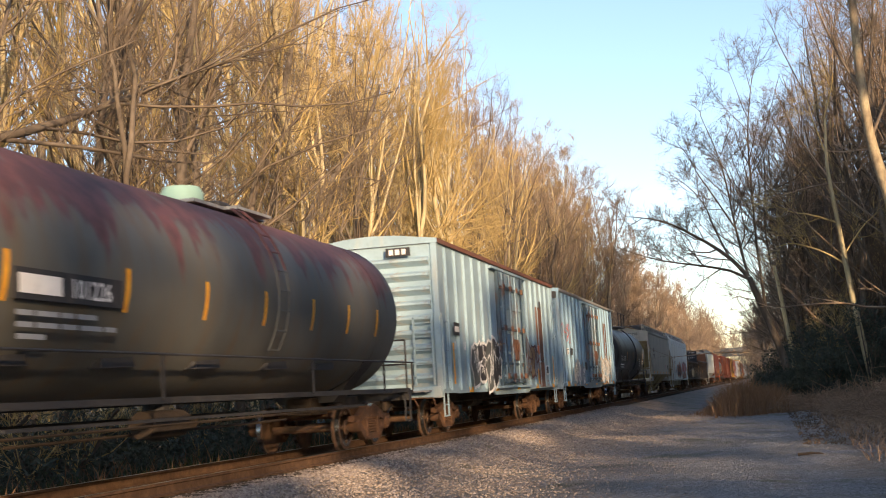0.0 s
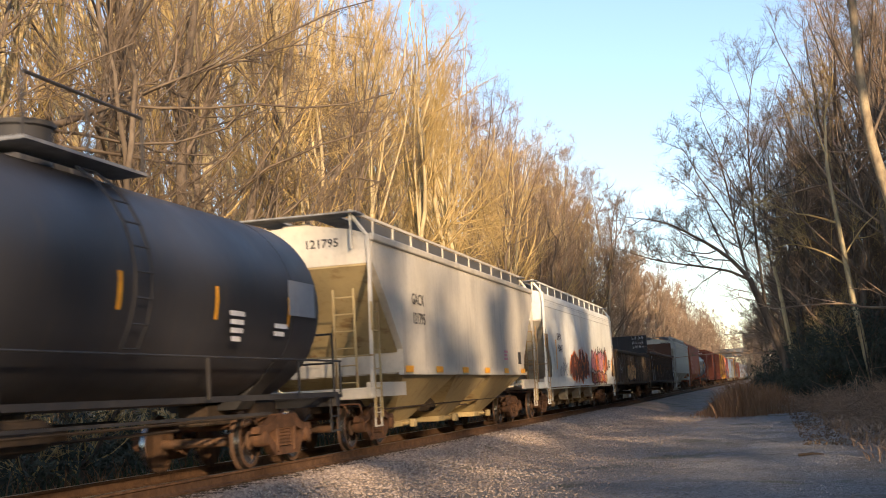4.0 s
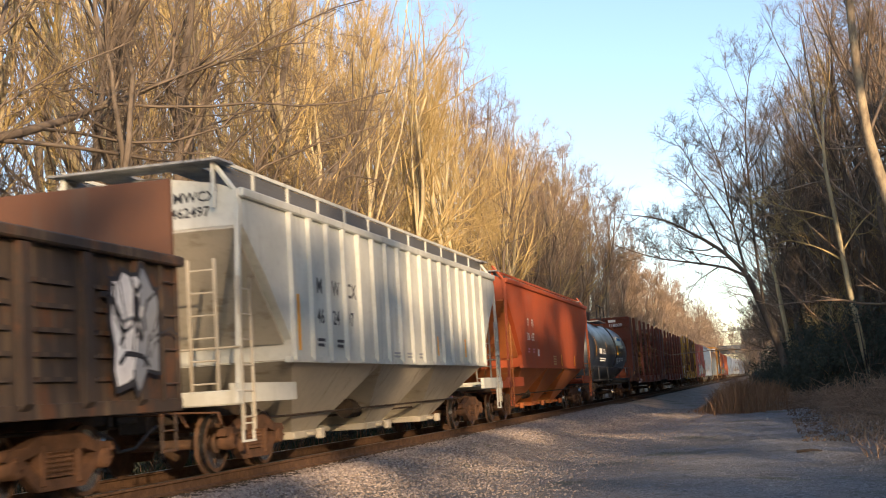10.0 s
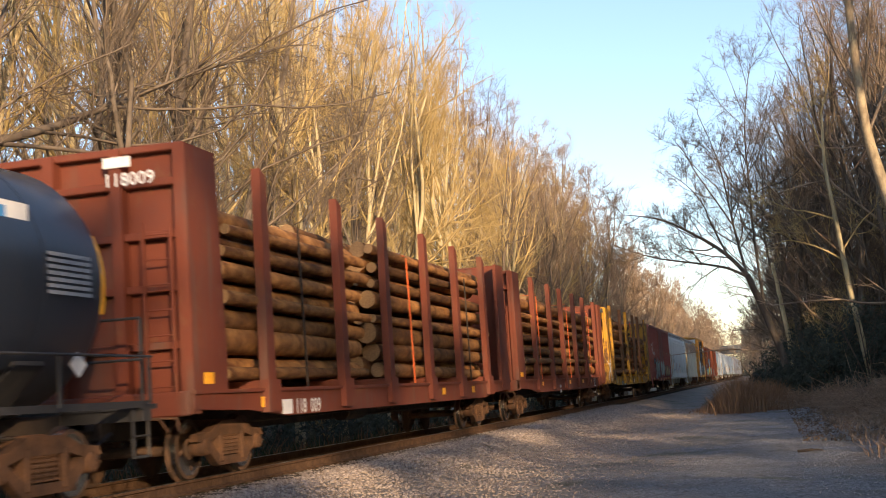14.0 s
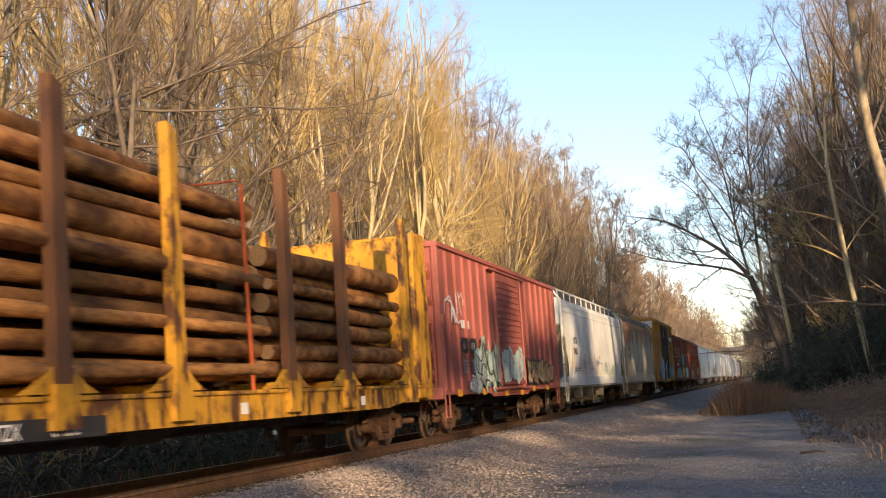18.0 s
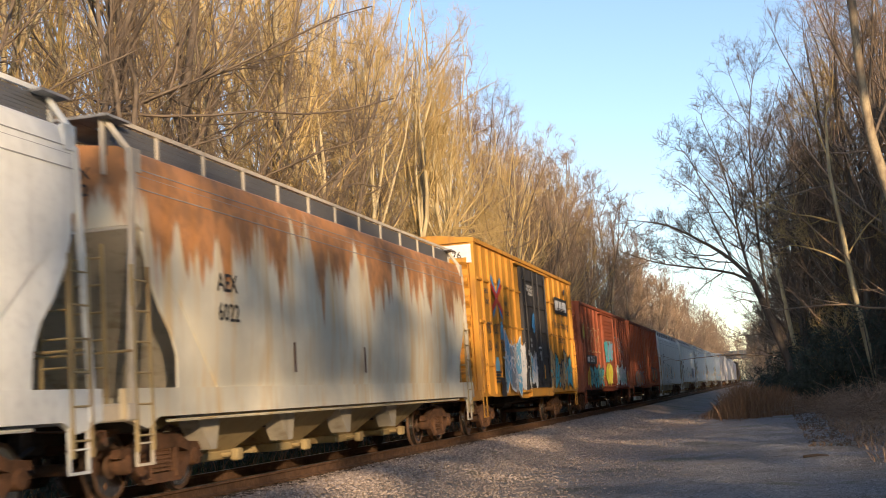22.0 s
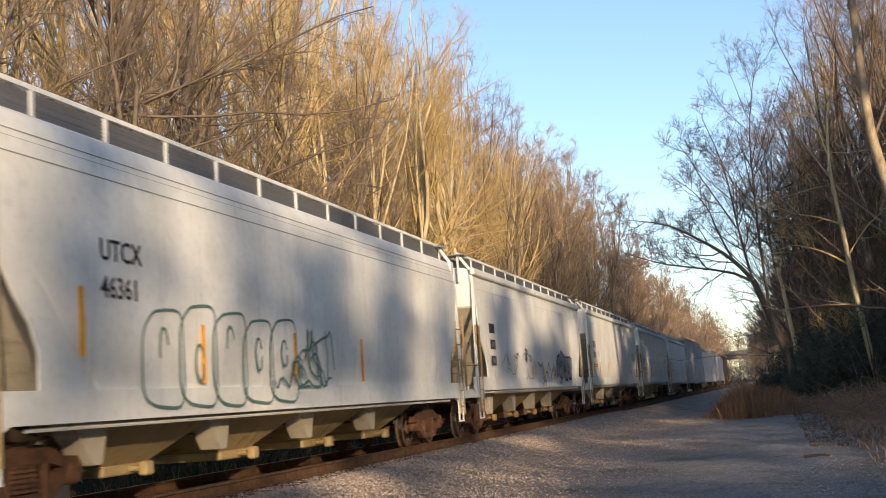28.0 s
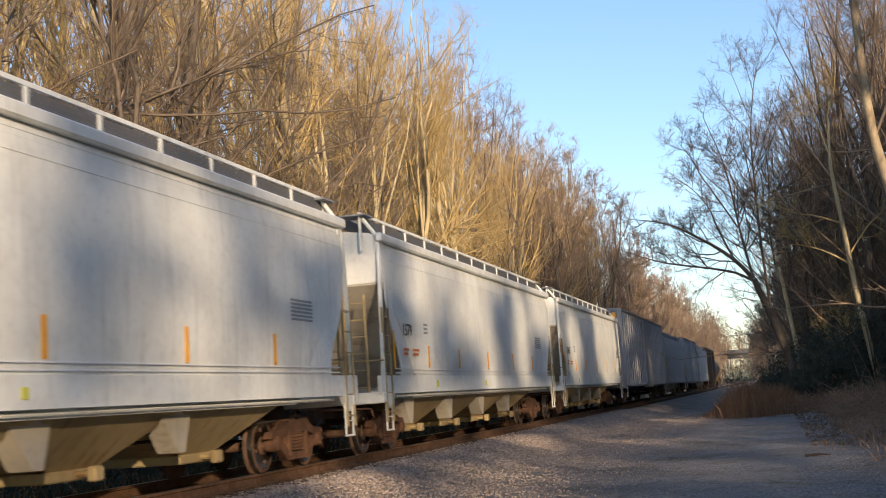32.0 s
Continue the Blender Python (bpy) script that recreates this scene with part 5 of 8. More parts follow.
# two faded blue boxcars
D = (6.4, 9.4)
for k, (name, off, body, roof) in enumerate((("boxcar", 26.98, P["blue"], P["roof_rust"]), ("boxcar", 43.9, P["blue_b"], P["roof_grey"]))):
    c = boxcar(name, ("faded light-blue boxcar with rust-brown roof and rust-stained doors", "faded pale-blue boxcar with scribbled white graffiti")[k], off, 15.55, 4.42, body, roof, D, P["blue_door"], posts(15.55, D, 6, 6), 9, door_style="plug", post_mat=P["blue_dark"])
    tag_lines(c, 1.68, 6.5, 9.3, 1.2, 2.2, 5, SPRAY["tan"], 21 + k, 0.03)
    # locking gear of the plug door
    for z in (1.16, 1.62, 2.58, 3.72):
        part("door_rail", Shape().box(1.615, 1.69, D[0] + 0.04, D[1] - 0.04, z, z + 0.075, b=0.01), P["blue_dark"], c)
    for y in (D[0] + 0.22, D[0] + 1.15, D[1] - 1.0, D[1] - 0.22):
        part("lock_bar", Shape().rod((1.70, y, 1.12), (1.70, y, 4.15), 0.03, 6), P["blue_dark"], c)
        for z in (1.3, 2.62, 3.76):
            part("bar_bracket", Shape().box(1.66, 1.74, y - 0.07, y + 0.07, z - 0.05, z + 0.09, b=0.01), P["patch_rust"], c)
    part("crank_plate", Shape().box(1.69, 1.735, D[0] + 1.28, D[0] + 1.75, 1.75, 2.35, b=0.02).rod((1.74, D[0] + 1.5, 2.1), (1.78, D[0] + 1.5, 2.1), 0.12, 10), P["patch_rust"], c)
    part("door_stain", Shape().box(1.617, 1.622, D[0] + 0.5, D[0] + 1.1, 1.72, 2.5), SPRAY["blue_smear"], c, "dark blue smeared paint")
    if k == 0:
        scrawl(c, 1.62, 2.7, 5.9, 1.02, 2.3, 4, [SPRAY["slate"], SPRAY["black"]], SPRAY["white"], 11, wild=1.3)
        lettering(c, "63", 1.60, 0.95, 1.95, 0.2, SPRAY["white"]), lettering(c, "18", 1.60, 1.92, 1.95, 0.2, SPRAY["white"])
        scrawl(c, 1.62, 9.8, 11.8, 1.35, 2.3, 3, [SPRAY["grey"], SPRAY["tan"]], SPRAY["maroon"], 31, wild=1.5)
        part("graffiti", Shape().box(1.60, 1.606, 11.9, 12.2, 2.0, 2.28), SPRAY["orange"], c, "orange sprayed square")
        part("placard", Shape().box(1.595, 1.605, 1.1, 1.62, 2.28, 2.58), K, c)
        bars(c, 1.606, 1.16, 2.36, [[0.4]], 0.13, 0.1, W)
        bars(c, -0.125, 0.48, 4.12, [[0.1, 0.1, 0.1]], 0.12, 0.05, W, face="y")
        part("end_placard", Shape().box(0.40, 0.98, -0.12, -0.105, 4.08, 4.28), K, c)
        reflectors(c, [(0.95, 1.62)], 1.60, 0.11, 0.95, AM)
        part("repair_patch", Shape().box(1.53, 1.572, 12.24, 13.08, 1.80, 3.52), P["patch_rust"], c, "rust-brown repair panel with long streaks")
        part("repair_patch", Shape().box(1.53, 1.578, 12.24, 13.08, 0.98, 1.77), P["patch_rust"], c, "rust-brown repair panel with long streaks")
        part("latch_plate", Shape().box(1.57, 1.60, 12.72, 12.92, 3.48, 3.72).box(1.57, 1.60, 12.70, 12.86, 1.76, 1.9), P["trim_black"], c)
        pl = part("placard", Shape().box(1.595, 1.602, 13.26, 13.65, 1.36, 1.67), W, c, "white-framed black placard")
        part("placard_face", Shape().box(1.602, 1.606, 13.31, 13.60, 1.41, 1.62), K, pl)
        bars(c, 1.592, 13.3, 1.12, [[0.35], [0.35]], 0.07, 0.1, SPRAY["grey"])
        reflectors(c, [(14.67, 1.54)], 1.60, 0.11, 0.88, AM)
        reflectors(c, [(11.63, 1.33)], 1.63, 0.11, 0.44, AM)
    else:
        tag_lines(c, 1.605, 0.25, 0.5, 2.7, 3.2, 2, SPRAY["red"], 55, 0.035)
        tag_lines(c, 1.605, 0.85, 1.5, 2.45, 3.2, 5, SPRAY["red"], 58, 0.04)
        scrawl(c, 1.61, 2.4, 5.1, 0.98, 1.8, 5, [SPRAY["white"], SPRAY["grey"]], SPRAY["grey"], 12, wild=1.8)
        scrawl(c, 1.61, 9.6, 13.5, 1.05, 2.1, 5, [P["blue_b"], SPRAY["white"]], SPRAY["tan"], 57, wild=1.5)
        tag_lines(c, 1.622, 9.8, 13.4, 1.1, 2.2, 10, SPRAY["white"], 56, 0.06)
        pl = part("placard", Shape().box(1.595, 1.602, 0.93, 1.42, 2.10, 2.32), W, c, "black placard with a white border")
        part("placard_face", Shape().box(1.602, 1.606, 0.96, 1.39, 2.13, 2.29), K, pl)
        bars(c, 1.608, 1.02, 2.16, [[0.08, 0.08, 0.08]], 0.1, 0.05, W)
        part("placard", Shape().box(1.595, 1.605, 1.82, 2.28, 2.08, 2.34), K, c)
        part("placard", Shape().box(1.598, 1.606, 5.35, 5.95, 1.55, 1.85), K, c)
        part("end_placard", Shape().box(0.78, 1.5, -0.12, -0.105, 4.1, 4.34), K, c)
        lettering(c, "6228", 0.82, -0.125, 4.14, 0.15, W, "y")
        part("repair_patch", Shape().box(1.53, 1.572, 12.25, 12.85, 1.80, 3.66), P["patch_rust"], c, "rust-orange repair patch")
        part("repair_patch", Shape().box(1.53, 1.578, 12.25, 12.85, 0.98, 1.77), P["patch_rust"], c, "rust-orange repair patch")
        pl = part("placard", Shape().box(1.595, 1.602, 13.26, 13.65, 1.5, 1.82), W, c, "white-framed black placard")
        part("placard_face", Shape().box(1.602, 1.606, 13.31, 13.60, 1.55, 1.77), K, pl)
        reflectors(c, [(0.95, 1.04)], 1.6, 0.46, 0.19)
    reflectors(c, [(2.7 + 3 * i, 1.0) for i in range(5)], 1.56, 0.4, 0.12)

# black tank car
c = tank_car("tank_car", "dusty black tank car with white lettering and amber strips", 60.9, 15.6, 1.50, 2.50, P["tank_black_b"], P["trim_black"], 0.52)
lettering(c, "CRGX  16455", 1.506, 2.05, 2.08, 0.25, W)
bars(c, 1.455, 2.05, 1.86, [[0.35, 0.5, 0.45], [0.3, 0.4, 0.5]], 0.055, 0.12, W, pitch=0.13)
bars(c, 1.50, 10.8, 2.2, [[0.5], [0.45, -0.9, 0.5], [0.4, -0.9, 0.4], [0.3]], 0.07, 0.12, W)
part("placard", Shape().box(1.50, 1.512, 13.0, 14.1, 2.3, 2.85), SPRAY["grey"], c)
for y in (5.0, 7.8, 10.4, 13.0):
    tank_strip(c, 1.50, 2.50, y, 1.32, 1.62, 0.09, AM)
tank_strip(c, 1.4, 2.50, 1.35, 0.8, 1.9, 0.1, AM)

# beige hopper
c = hopper("hopper_car", "beige covered hopper with yellow-tinged discharge bays", 77.7, 17.1, P["beige"], P["grime_low"], top=4.06, bays=3, style="tall", side_z=1.42)
lettering(c, "GACX", 1.56, 2.95, 2.85, 0.24, K), lettering(c, "121795", 1.56, 2.95, 2.45, 0.24, K)
lettering(c, "121795", 0.2, 0.41, 3.85, 0.17, K, "y")
reflectors(c, [(2.4 + 2.4 * i, 1.5) for i in range(6)], 1.60, 0.55, 0.13)
bars(c, 1.56, 12.0, 2.0, [[0.5], [0.4], [0.45]], 0.06, 0.1, SPRAY["pink"])
part("placard", Shape().box(1.55, 1.558, 14.0, 14.4, 1.7, 2.05), K, c)

# white hopper with two large graffiti
c = hopper("hopper_car", "white covered hopper with dark orange and pink graffiti", 96.4, 18.9, P["white_h"], P["rusty_low"])
lettering(c, "SHPX", 1.562, 2.5, 2.6, 0.25, K), lettering(c, "458417", 1.562, 2.5, 2.2, 0.25, K)
lettering(c, "SHPX", 0.62, 0.415, 3.9, 0.14, K, "y"), lettering(c, "458417", 0.52, 0.415, 3.70, 0.14, K, "y")
reflectors(c, [(2.2, 2.1)], 1.556, 0.1, 1.0)
scrawl(c, 1.562, 5.3, 9.9, 1.15, 2.35, 5, [SPRAY["maroon"], SPRAY["black"]], SPRAY["orange"], 5, wild=1.4)
scrawl(c, 1.562, 10.8, 15.9, 1.45, 2.45, 7, [SPRAY["pink"], SPRAY["rose"], SPRAY["orange"], SPRAY["pink"]], SPRAY["black"], 6, wild=1.6)
scrawl(c, 1.575, 10.6, 15.4, 1.06, 1.5, 9, [SPRAY["orange"], SPRAY["rose"], SPRAY["sand"]], SPRAY["maroon"], 8, wild=1.2)
tag_lines(c, 1.575, 12.4, 15.6, 2.2, 2.6, 4, SPRAY["black"], 9, 0.05)
reflectors(c, [(14.6, 1.75), (17.37, 1.85)], 1.585, 0.1, 0.6)
part("placard", Shape().box(1.556, 1.562, 16.5, 16.95, 1.72, 2.05), K, c)
bars(c, 1.566, 16.55, 1.95, [[0.3], [0.35], [0.3]], 0.05, 0.1, W)
tag_lines(c, 1.562, 2.6, 5.2, 1.35, 2.0, 7, SPRAY["grey"], 7, 0.05)

# two gondolas
c = gondola("gondola", "dark brown gondola with pale tags and amber reflectors", 116.3, 16.7, 2.5, P["gon_brown"], [0.9 + 1.15 * i for i in range(14)])
lettering(c, "PW", 1.47, 2.15, 2.3, 0.24, W), lettering(c, "31089", 1.47, 1.95, 1.9, 0.24, W)
scrawl(c, 1.568, 4.3, 8.2, 1.15, 2.0, 6, [SPRAY["sand"], SPRAY["tan"], SPRAY["sand"]], SPRAY["black"], 61, wild=1.3)
tag_lines(c, 1.568, 0.7, 1.6, 1.5, 2.3, 6, SPRAY["grey"], 62, 0.03)
tag_lines(c, 1.568, 9.0, 15.8, 1.2, 2.1, 16, SPRAY["tan"], 63, 0.035)
tag_lines(c, 1.568, 4.4, 7.8, 2.15, 2.4, 4, SPRAY["grey"], 64, 0.04)
reflectors(c, [(0.55, 1.62), (16.0, 1.62)], 1.475, 0.4, 0.2)
reflectors(c, [(2.4 + 2.3 * i, 1.17) for i in range(6)], 1.475, 0.4, 0.13)
c = gondola("gondola", "weathered dark brown gondola with raised rusty end plates and stencilled numbers", 134.0, 19.7, 2.72, P["gon_black"], [0.9 + 1.18 * i for i in range(16)], (P["trim_black"], P["plate_rust"]), True)
part("placard", Shape().box(1.505, 1.512, 0.95, 2.65, 1.86, 2.28), K, c, "black panel behind the stencilled number")
lettering(c, "365", 1.516, 1.05, 1.95, 0.27, W), lettering(c, "011", 1.516, 1.96, 1.95, 0.27, W)
bars(c, 1.51, 1.15, 2.42, [[0.62]], 0.16, 0.1, W)
bars(c, 1.51, 1.75, 1.55, [[0.85], [0.7]], 0.1, 0.1, W)
scrawl(c, 1.512, 0.9, 3.4, 1.08, 1.8, 4, [SPRAY["grime"], SPRAY["grey"]], SPRAY["tan"], 71, wild=1.4)
scrawl(c, 1.57, 17.9, 18.9, 1.15, 2.6, 2, [SPRAY["white"], SPRAY["grey"]], SPRAY["black"], 72, wild=1.2)
tag_lines(c, 1.51, 5.0, 15, 1.1, 1.7, 14, SPRAY["grime"], 73, 0.05)
reflectors(c, [(0.35, 2.0)] + [(2.9 + 2.5 * i, 1.75) for i in range(5)], 1.51, 0.09, 0.6)
sh = Shape()
r = random.Random(8)
for row in range(3):
    for i in range(4):
        x0 = 0.50 + 0.2 * i
        z0 = 3.62 - 0.28 * row
        for _ in range(4):
            a, b = (x0 + r.uniform(0, 0.15), z0 + r.uniform(0, 0.2)), (x0 + r.uniform(0, 0.17), z0 + r.uniform(0, 0.2))
            sh.rod((a[0], -0.062, a[1]), (b[0], -0.062, b[1]), 0.012, 4)
part("graffiti", sh, SPRAY["white"], c)

# ribbed white hopper, oxide-red hopper
c = hopper("hopper_car", "ribbed white covered hopper with large black lettering", 155.2, 17.8, P["ivory"], P["slope"], top=4.03, bays=3, style="tall", ribs=17, side_z=1.58)
for i, (a, b) in enumerate((("M", "46"), ("W", "24"), ("CX", "97"))):
    lettering(c, a, 1.555, 3.35 + 0.76 * i, 2.7, 0.26, K), lettering(c, b, 1.555, 3.33 + 0.76 * i, 2.2, 0.25, K)
lettering(c, "MWCX", 0.5, 0.41, 3.88, 0.15, K, "y"), lettering(c, "462497", 0.45, 0.41, 3.66, 0.15, K, "y")
reflectors(c, [(5.6, 1.97), (8.2, 1.97), (11.0, 1.97), (13.6, 1.97)], 1.56, 0.09, 0.43)
reflectors(c, [(2.48, 2.18)], 1.56, 0.1, 0.88)
bars(c, 1.556, 3.3, 1.9, [[0.35, -0.4, 0.35], [0.3, -0.45, 0.3]], 0.05, 0.1, K)
bars(c, 1.556, 7.6, 1.75, [[0.5, -0.2, 0.5, -0.2, 0.5], [0.5, -0.2, 0.5, -0.2, 0.5]], 0.04, 0.1, SPRAY["grey"])
c = hopper("hopper_car", "oxide-red covered hopper with rusty streaks and white lettering", 173.9, 17.2, P["orange_h"], P["orange_low"], top=4.11, bays=3, style="tall", side_z=1.55, rib_mat=P["orange_h"], walk_height=0.22)
for i, (a, b) in enumerate((("IT", "366"), ("FX", "675"))):
    lettering(c, a, 1.555, 3.3 + 0.72 * i, 2.82, 0.24, W), lettering(c, b, 1.555, 3.15 + 0.74 * i, 2.38, 0.24, W)
lettering(c, "366675", 0.4, 0.41, 3.66, 0.15, W, "y")
bars(c, 1.556, 3.2, 2.08, [[0.3, -0.3, 0.35], [0.25, -0.35, 0.3]], 0.05, 0.1, SPRAY["pink"])
part("placard", Shape().box(1.552, 1.558, 4.85, 5.1, 1.9, 2.12), W, c)
reflectors(c, [(9.5, 1.75), (12.6, 1.75)], 1.56, 0.11, 0.5)
bars(c, 1.556, 7.8, 1.9, [[0.6], [0.6], [0.6], [0.6]], 0.05, 0.1, SPRAY["sand"])

# shiny black tank car
c = tank_car("tank_car", "glossy blue-black tank car with white lettering and a white panel", 191.9, 15.4, 1.45, 2.42, P["tank_black"], P["trim_black"], 0.53)
bars(c, 1.47, 2.9, 2.22, [[0.85]], 0.24, 0.1, W)
lettering(c, "217273", 1.47, 3.98, 2.22, 0.23, W)
bars(c, 1.455, 2.85, 1.98, [[0.3, 0.4, 0.3, 0.3, 0.4], [0.3, 0.6, 0.3, 0.4]], 0.055, 0.1, W)
bars(c, 1.45, 9.2, 2.05, [[0.6, -0.2, 0.8, -0.2, 0.7], [0.6, -0.2, 0.7, -0.2, 0.6], [0.55, -0.2, 0.6], [0.5]], 0.045, 0.1, W)
part("placard", Shape().slab([(10.66, 2.94), (12.9, 2.94), (12.9, 3.18), (10.66, 3.18)], "x", 1.29, 1.325), W, c, "white panel with blue bars")
bars(c, 1.327, 10.8, 3.0, [[0.2, -0.1, 1.3]], 0.12, 0.05, SPRAY["blue"])
part("placard", Shape().box(1.43, 1.455, 9.75, 10.4, 2.23, 2.67), AM, c, "yellow square placard")
bars(c, 1.452, 13.05, 2.66, [[0.85]] * 7, 0.04, 0.03, SPRAY["grey"])
part("placard", Shape().slab([(13.55, 1.52), (13.72, 1.66), (13.89, 1.52), (13.72, 1.38)], "x", 1.36, 1.375), W, c, "white diamond placard")
for y in (5.68, 9.2, 11.1):
    tank_strip(c, 1.45, 2.42, y, 1.51, 1.82, 0.09, AM)
tank_strip(c, 1.45, 2.42, 2.0, 1.37, 1.96, 0.11, AM)
tank_strip(c, 1.42, 2.40, 14.2, 1.35, 2.0, 0.1, AM)

# log cars
c = log_car("log_car", "rust-red bulkhead log car stacked with long logs", 208.1, 20.1, P["log_red"], (2.5, 5.9, 8.6, 11.6, 14.35, 17.3), P["log_red"], 90, 3.75, straps=(10.35,), ropes=(4.05, 15.4), rise=0.3)
bars(c, 1.515, 2.95, 0.80, [[0.42]], 0.22, 0.1, W)
lettering(c, "118  009", 1.515, 3.5, 0.80, 0.23, W)
bars(c, -0.012, 0.35, 4.18, [[0.4]], 0.14, 0.05, W, face="y")
lettering(c, "118009", 0.35, -0.015, 3.93, 0.18, W, "y")
reflectors(c, [(0.45, 1.35), (2.3, 1.0), (8.9, 1.0), (12.6, 1.0), (15.5, 1.0)], 1.525, 0.28, 0.15)
c = log_car("log_car", "rust-red bulkhead log car with tall stakes and logs", 229.6, 20.05, P["log_red"], (3.1, 6.2, 8.75, 11.8, 14.5, 17.75), P["log_red"], 91, 3.85, straps=(4.0, 10.25, 15.95), runs=1)
bars(c, 1.515, 7.3, 0.88, [[0.32], [0.32]], 0.1, 0.1, SPRAY["grey"])
reflectors(c, [(0.45, 1.35), (3.8, 1.05), (9.6, 1.06), (13.0, 1.06), (15.2, 1.06)], 1.525, 0.42, 0.13)
pl = part("placard", Shape().box(1.52, 1.53, 16.15, 16.65, 0.84, 1.16), W, c, "white-framed dark placard")
part("placard_face", Shape().box(1.53, 1.534, 16.2, 16.6, 0.88, 1.12), K, pl)
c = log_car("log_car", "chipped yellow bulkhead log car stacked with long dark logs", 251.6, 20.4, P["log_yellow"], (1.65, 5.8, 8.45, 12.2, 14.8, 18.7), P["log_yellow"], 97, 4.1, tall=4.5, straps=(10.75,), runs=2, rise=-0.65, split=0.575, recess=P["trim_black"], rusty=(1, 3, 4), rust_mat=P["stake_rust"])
part("placard", Shape().box(1.51, 1.516, 4.4, 6.7, 0.76, 0.98), K, c)
lettering(c, "TTZX", 1.518, 4.5, 0.79, 0.16, W), lettering(c, "81656", 1.518, 5.6, 0.79, 0.16, W)
part("end_placard", Shape().box(0.1, 1.4, -0.02, -0.01, 4.2, 4.4), K, c)
lettering(c, "TTZX 81656", 0.15, -0.025, 4.23, 0.13, W, "y")
reflectors(c, [(2.6, 0.95), (10.4, 0.95), (15.6, 0.95)], 1.525, 0.22, 0.16, W)
tag_lines(c, 1.53, 0.05, 0.7, 1.0, 2.0, 5, SPRAY["white"], 98, 0.06)

# faded red boxcar
D = (5.95, 9.05)
c = boxcar("boxcar", "faded red boxcar with pale green outlined graffiti along the sill", 272.9, 15.75, 4.38, P["kcs_red"], P["kcs_red"], D, P["kcs_red"], posts(15.75, D, 6, 6), 5)
bars(c, -0.12, 0.5, 4.1, [[0.26]], 0.12, 0.05, W, face="y")
lettering(c, "61083", 0.84, -0.125, 4.1, 0.12, W, "y")
bars(c, 1.6, 1.75, 2.5, [[0.14, 0.14, -0.2, 0.14]], 0.2, 0.06, W)
for y in (1.7, 2.55):
    part("placard", Shape().box(1.592, 1.598, y, y + 0.62, 1.92, 2.28), K, c)
lettering(c, "61", 1.602, 1.8, 2.02, 0.17, SPRAY["grey"]), lettering(c, "083", 1.602, 2.62, 2.02, 0.17, SPRAY["grey"])
bars(c, 1.6, 1.75, 1.7, [[0.4, -0.3, 0.4]] * 4, 0.05, 0.1, SPRAY["grey"])
scrawl(c, 1.602, 3.0, 5.85, 1.02, 2.25, 5, [SPRAY["mint"], SPRAY["grey"], SPRAY["mint"]], SPRAY["green"], 101, wild=1.5)
tag_lines(c, 1.618, 3.0, 5.8, 1.1, 2.2, 9, SPRAY["black"], 106, 0.045)
scrawl(c, 1.652, 6.05, 8.9, 1.2, 2.1, 4, [SPRAY["mint"], SPRAY["grey"]], SPRAY["mint"], 107, wild=1.2)
scrawl(c, 1.602, 2.3, 3.1, 1.0, 1.3, 2, [SPRAY["white"], SPRAY["grey"]], SPRAY["grey"], 104)
scrawl(c, 1.602, 9.8, 14.2, 1.1, 1.85, 5, [SPRAY["sand"], SPRAY["tan"]], SPRAY["black"], 102, wild=1.1)
tag_lines(c, 1.602, 0.6, 1.9, 2.6, 3.35, 6, SPRAY["white"], 103, 0.055)
tag_lines(c, 1.66, 6.1, 8.9, 2.9, 3.3, 4, SPRAY["maroon"], 105, 0.03)
reflectors(c, [(1.4, 0.98), (4.0, 0.98), (6.7, 0.9), (8.9, 0.9), (10.8, 0.98), (13.2, 0.98), (15.3, 1.1)], 1.56, 0.42, 0.17)
reflectors(c, [(2.2, 3.2)], 1.6, 0.02, 0.02)

# white hopper with thin purple scrawl
c = hopper("hopper_car", "white covered hopper with thin violet scrawled graffiti", 289.9, 18.8, P["white_h"], P["grime_low"])
lettering(c, "UTCX", 1.562, 2.5, 2.55, 0.25, K), lettering(c, "59638", 1.562, 2.5, 2.15, 0.25, K)
reflectors(c, [(2.1, 2.0), (5.6, 1.75), (9.0, 1.75)], 1.556, 0.09, 0.8)
tag_lines(c, 1.562, 4.4, 9.8, 1.6, 2.2, 9, SPRAY["violet"], 111, 0.06)
tag_lines(c, 1.562, 10.5, 16.5, 1.35, 1.9, 18, SPRAY["green"], 112, 0.04)
bars(c, 1.556, 2.5, 1.6, [[0.5, -0.1, 0.6], [0.5, 0.4]], 0.05, 0.1, SPRAY["grey"])

# rust-streaked hopper
c = hopper("hopper_car", "pale hopper streaked with heavy orange rust from the roof", 309.2, 16.9, P["rust_hopper"], P["grime_low"], rib_mat=P["pale_frame"])
lettering(c, "AEX", 1.562, 2.5, 2.6, 0.25, K), lettering(c, "6022", 1.562, 2.5, 2.2, 0.25, K)
lettering(c, "AEX", 0.55, 0.415, 3.85, 0.15, K, "y"), lettering(c, "6022", 0.5, 0.415, 3.65, 0.15, K, "y")
reflectors(c, [(5.2, 1.75), (8.6, 1.75)], 1.556, 0.06, 0.45, P["plate_rust"])

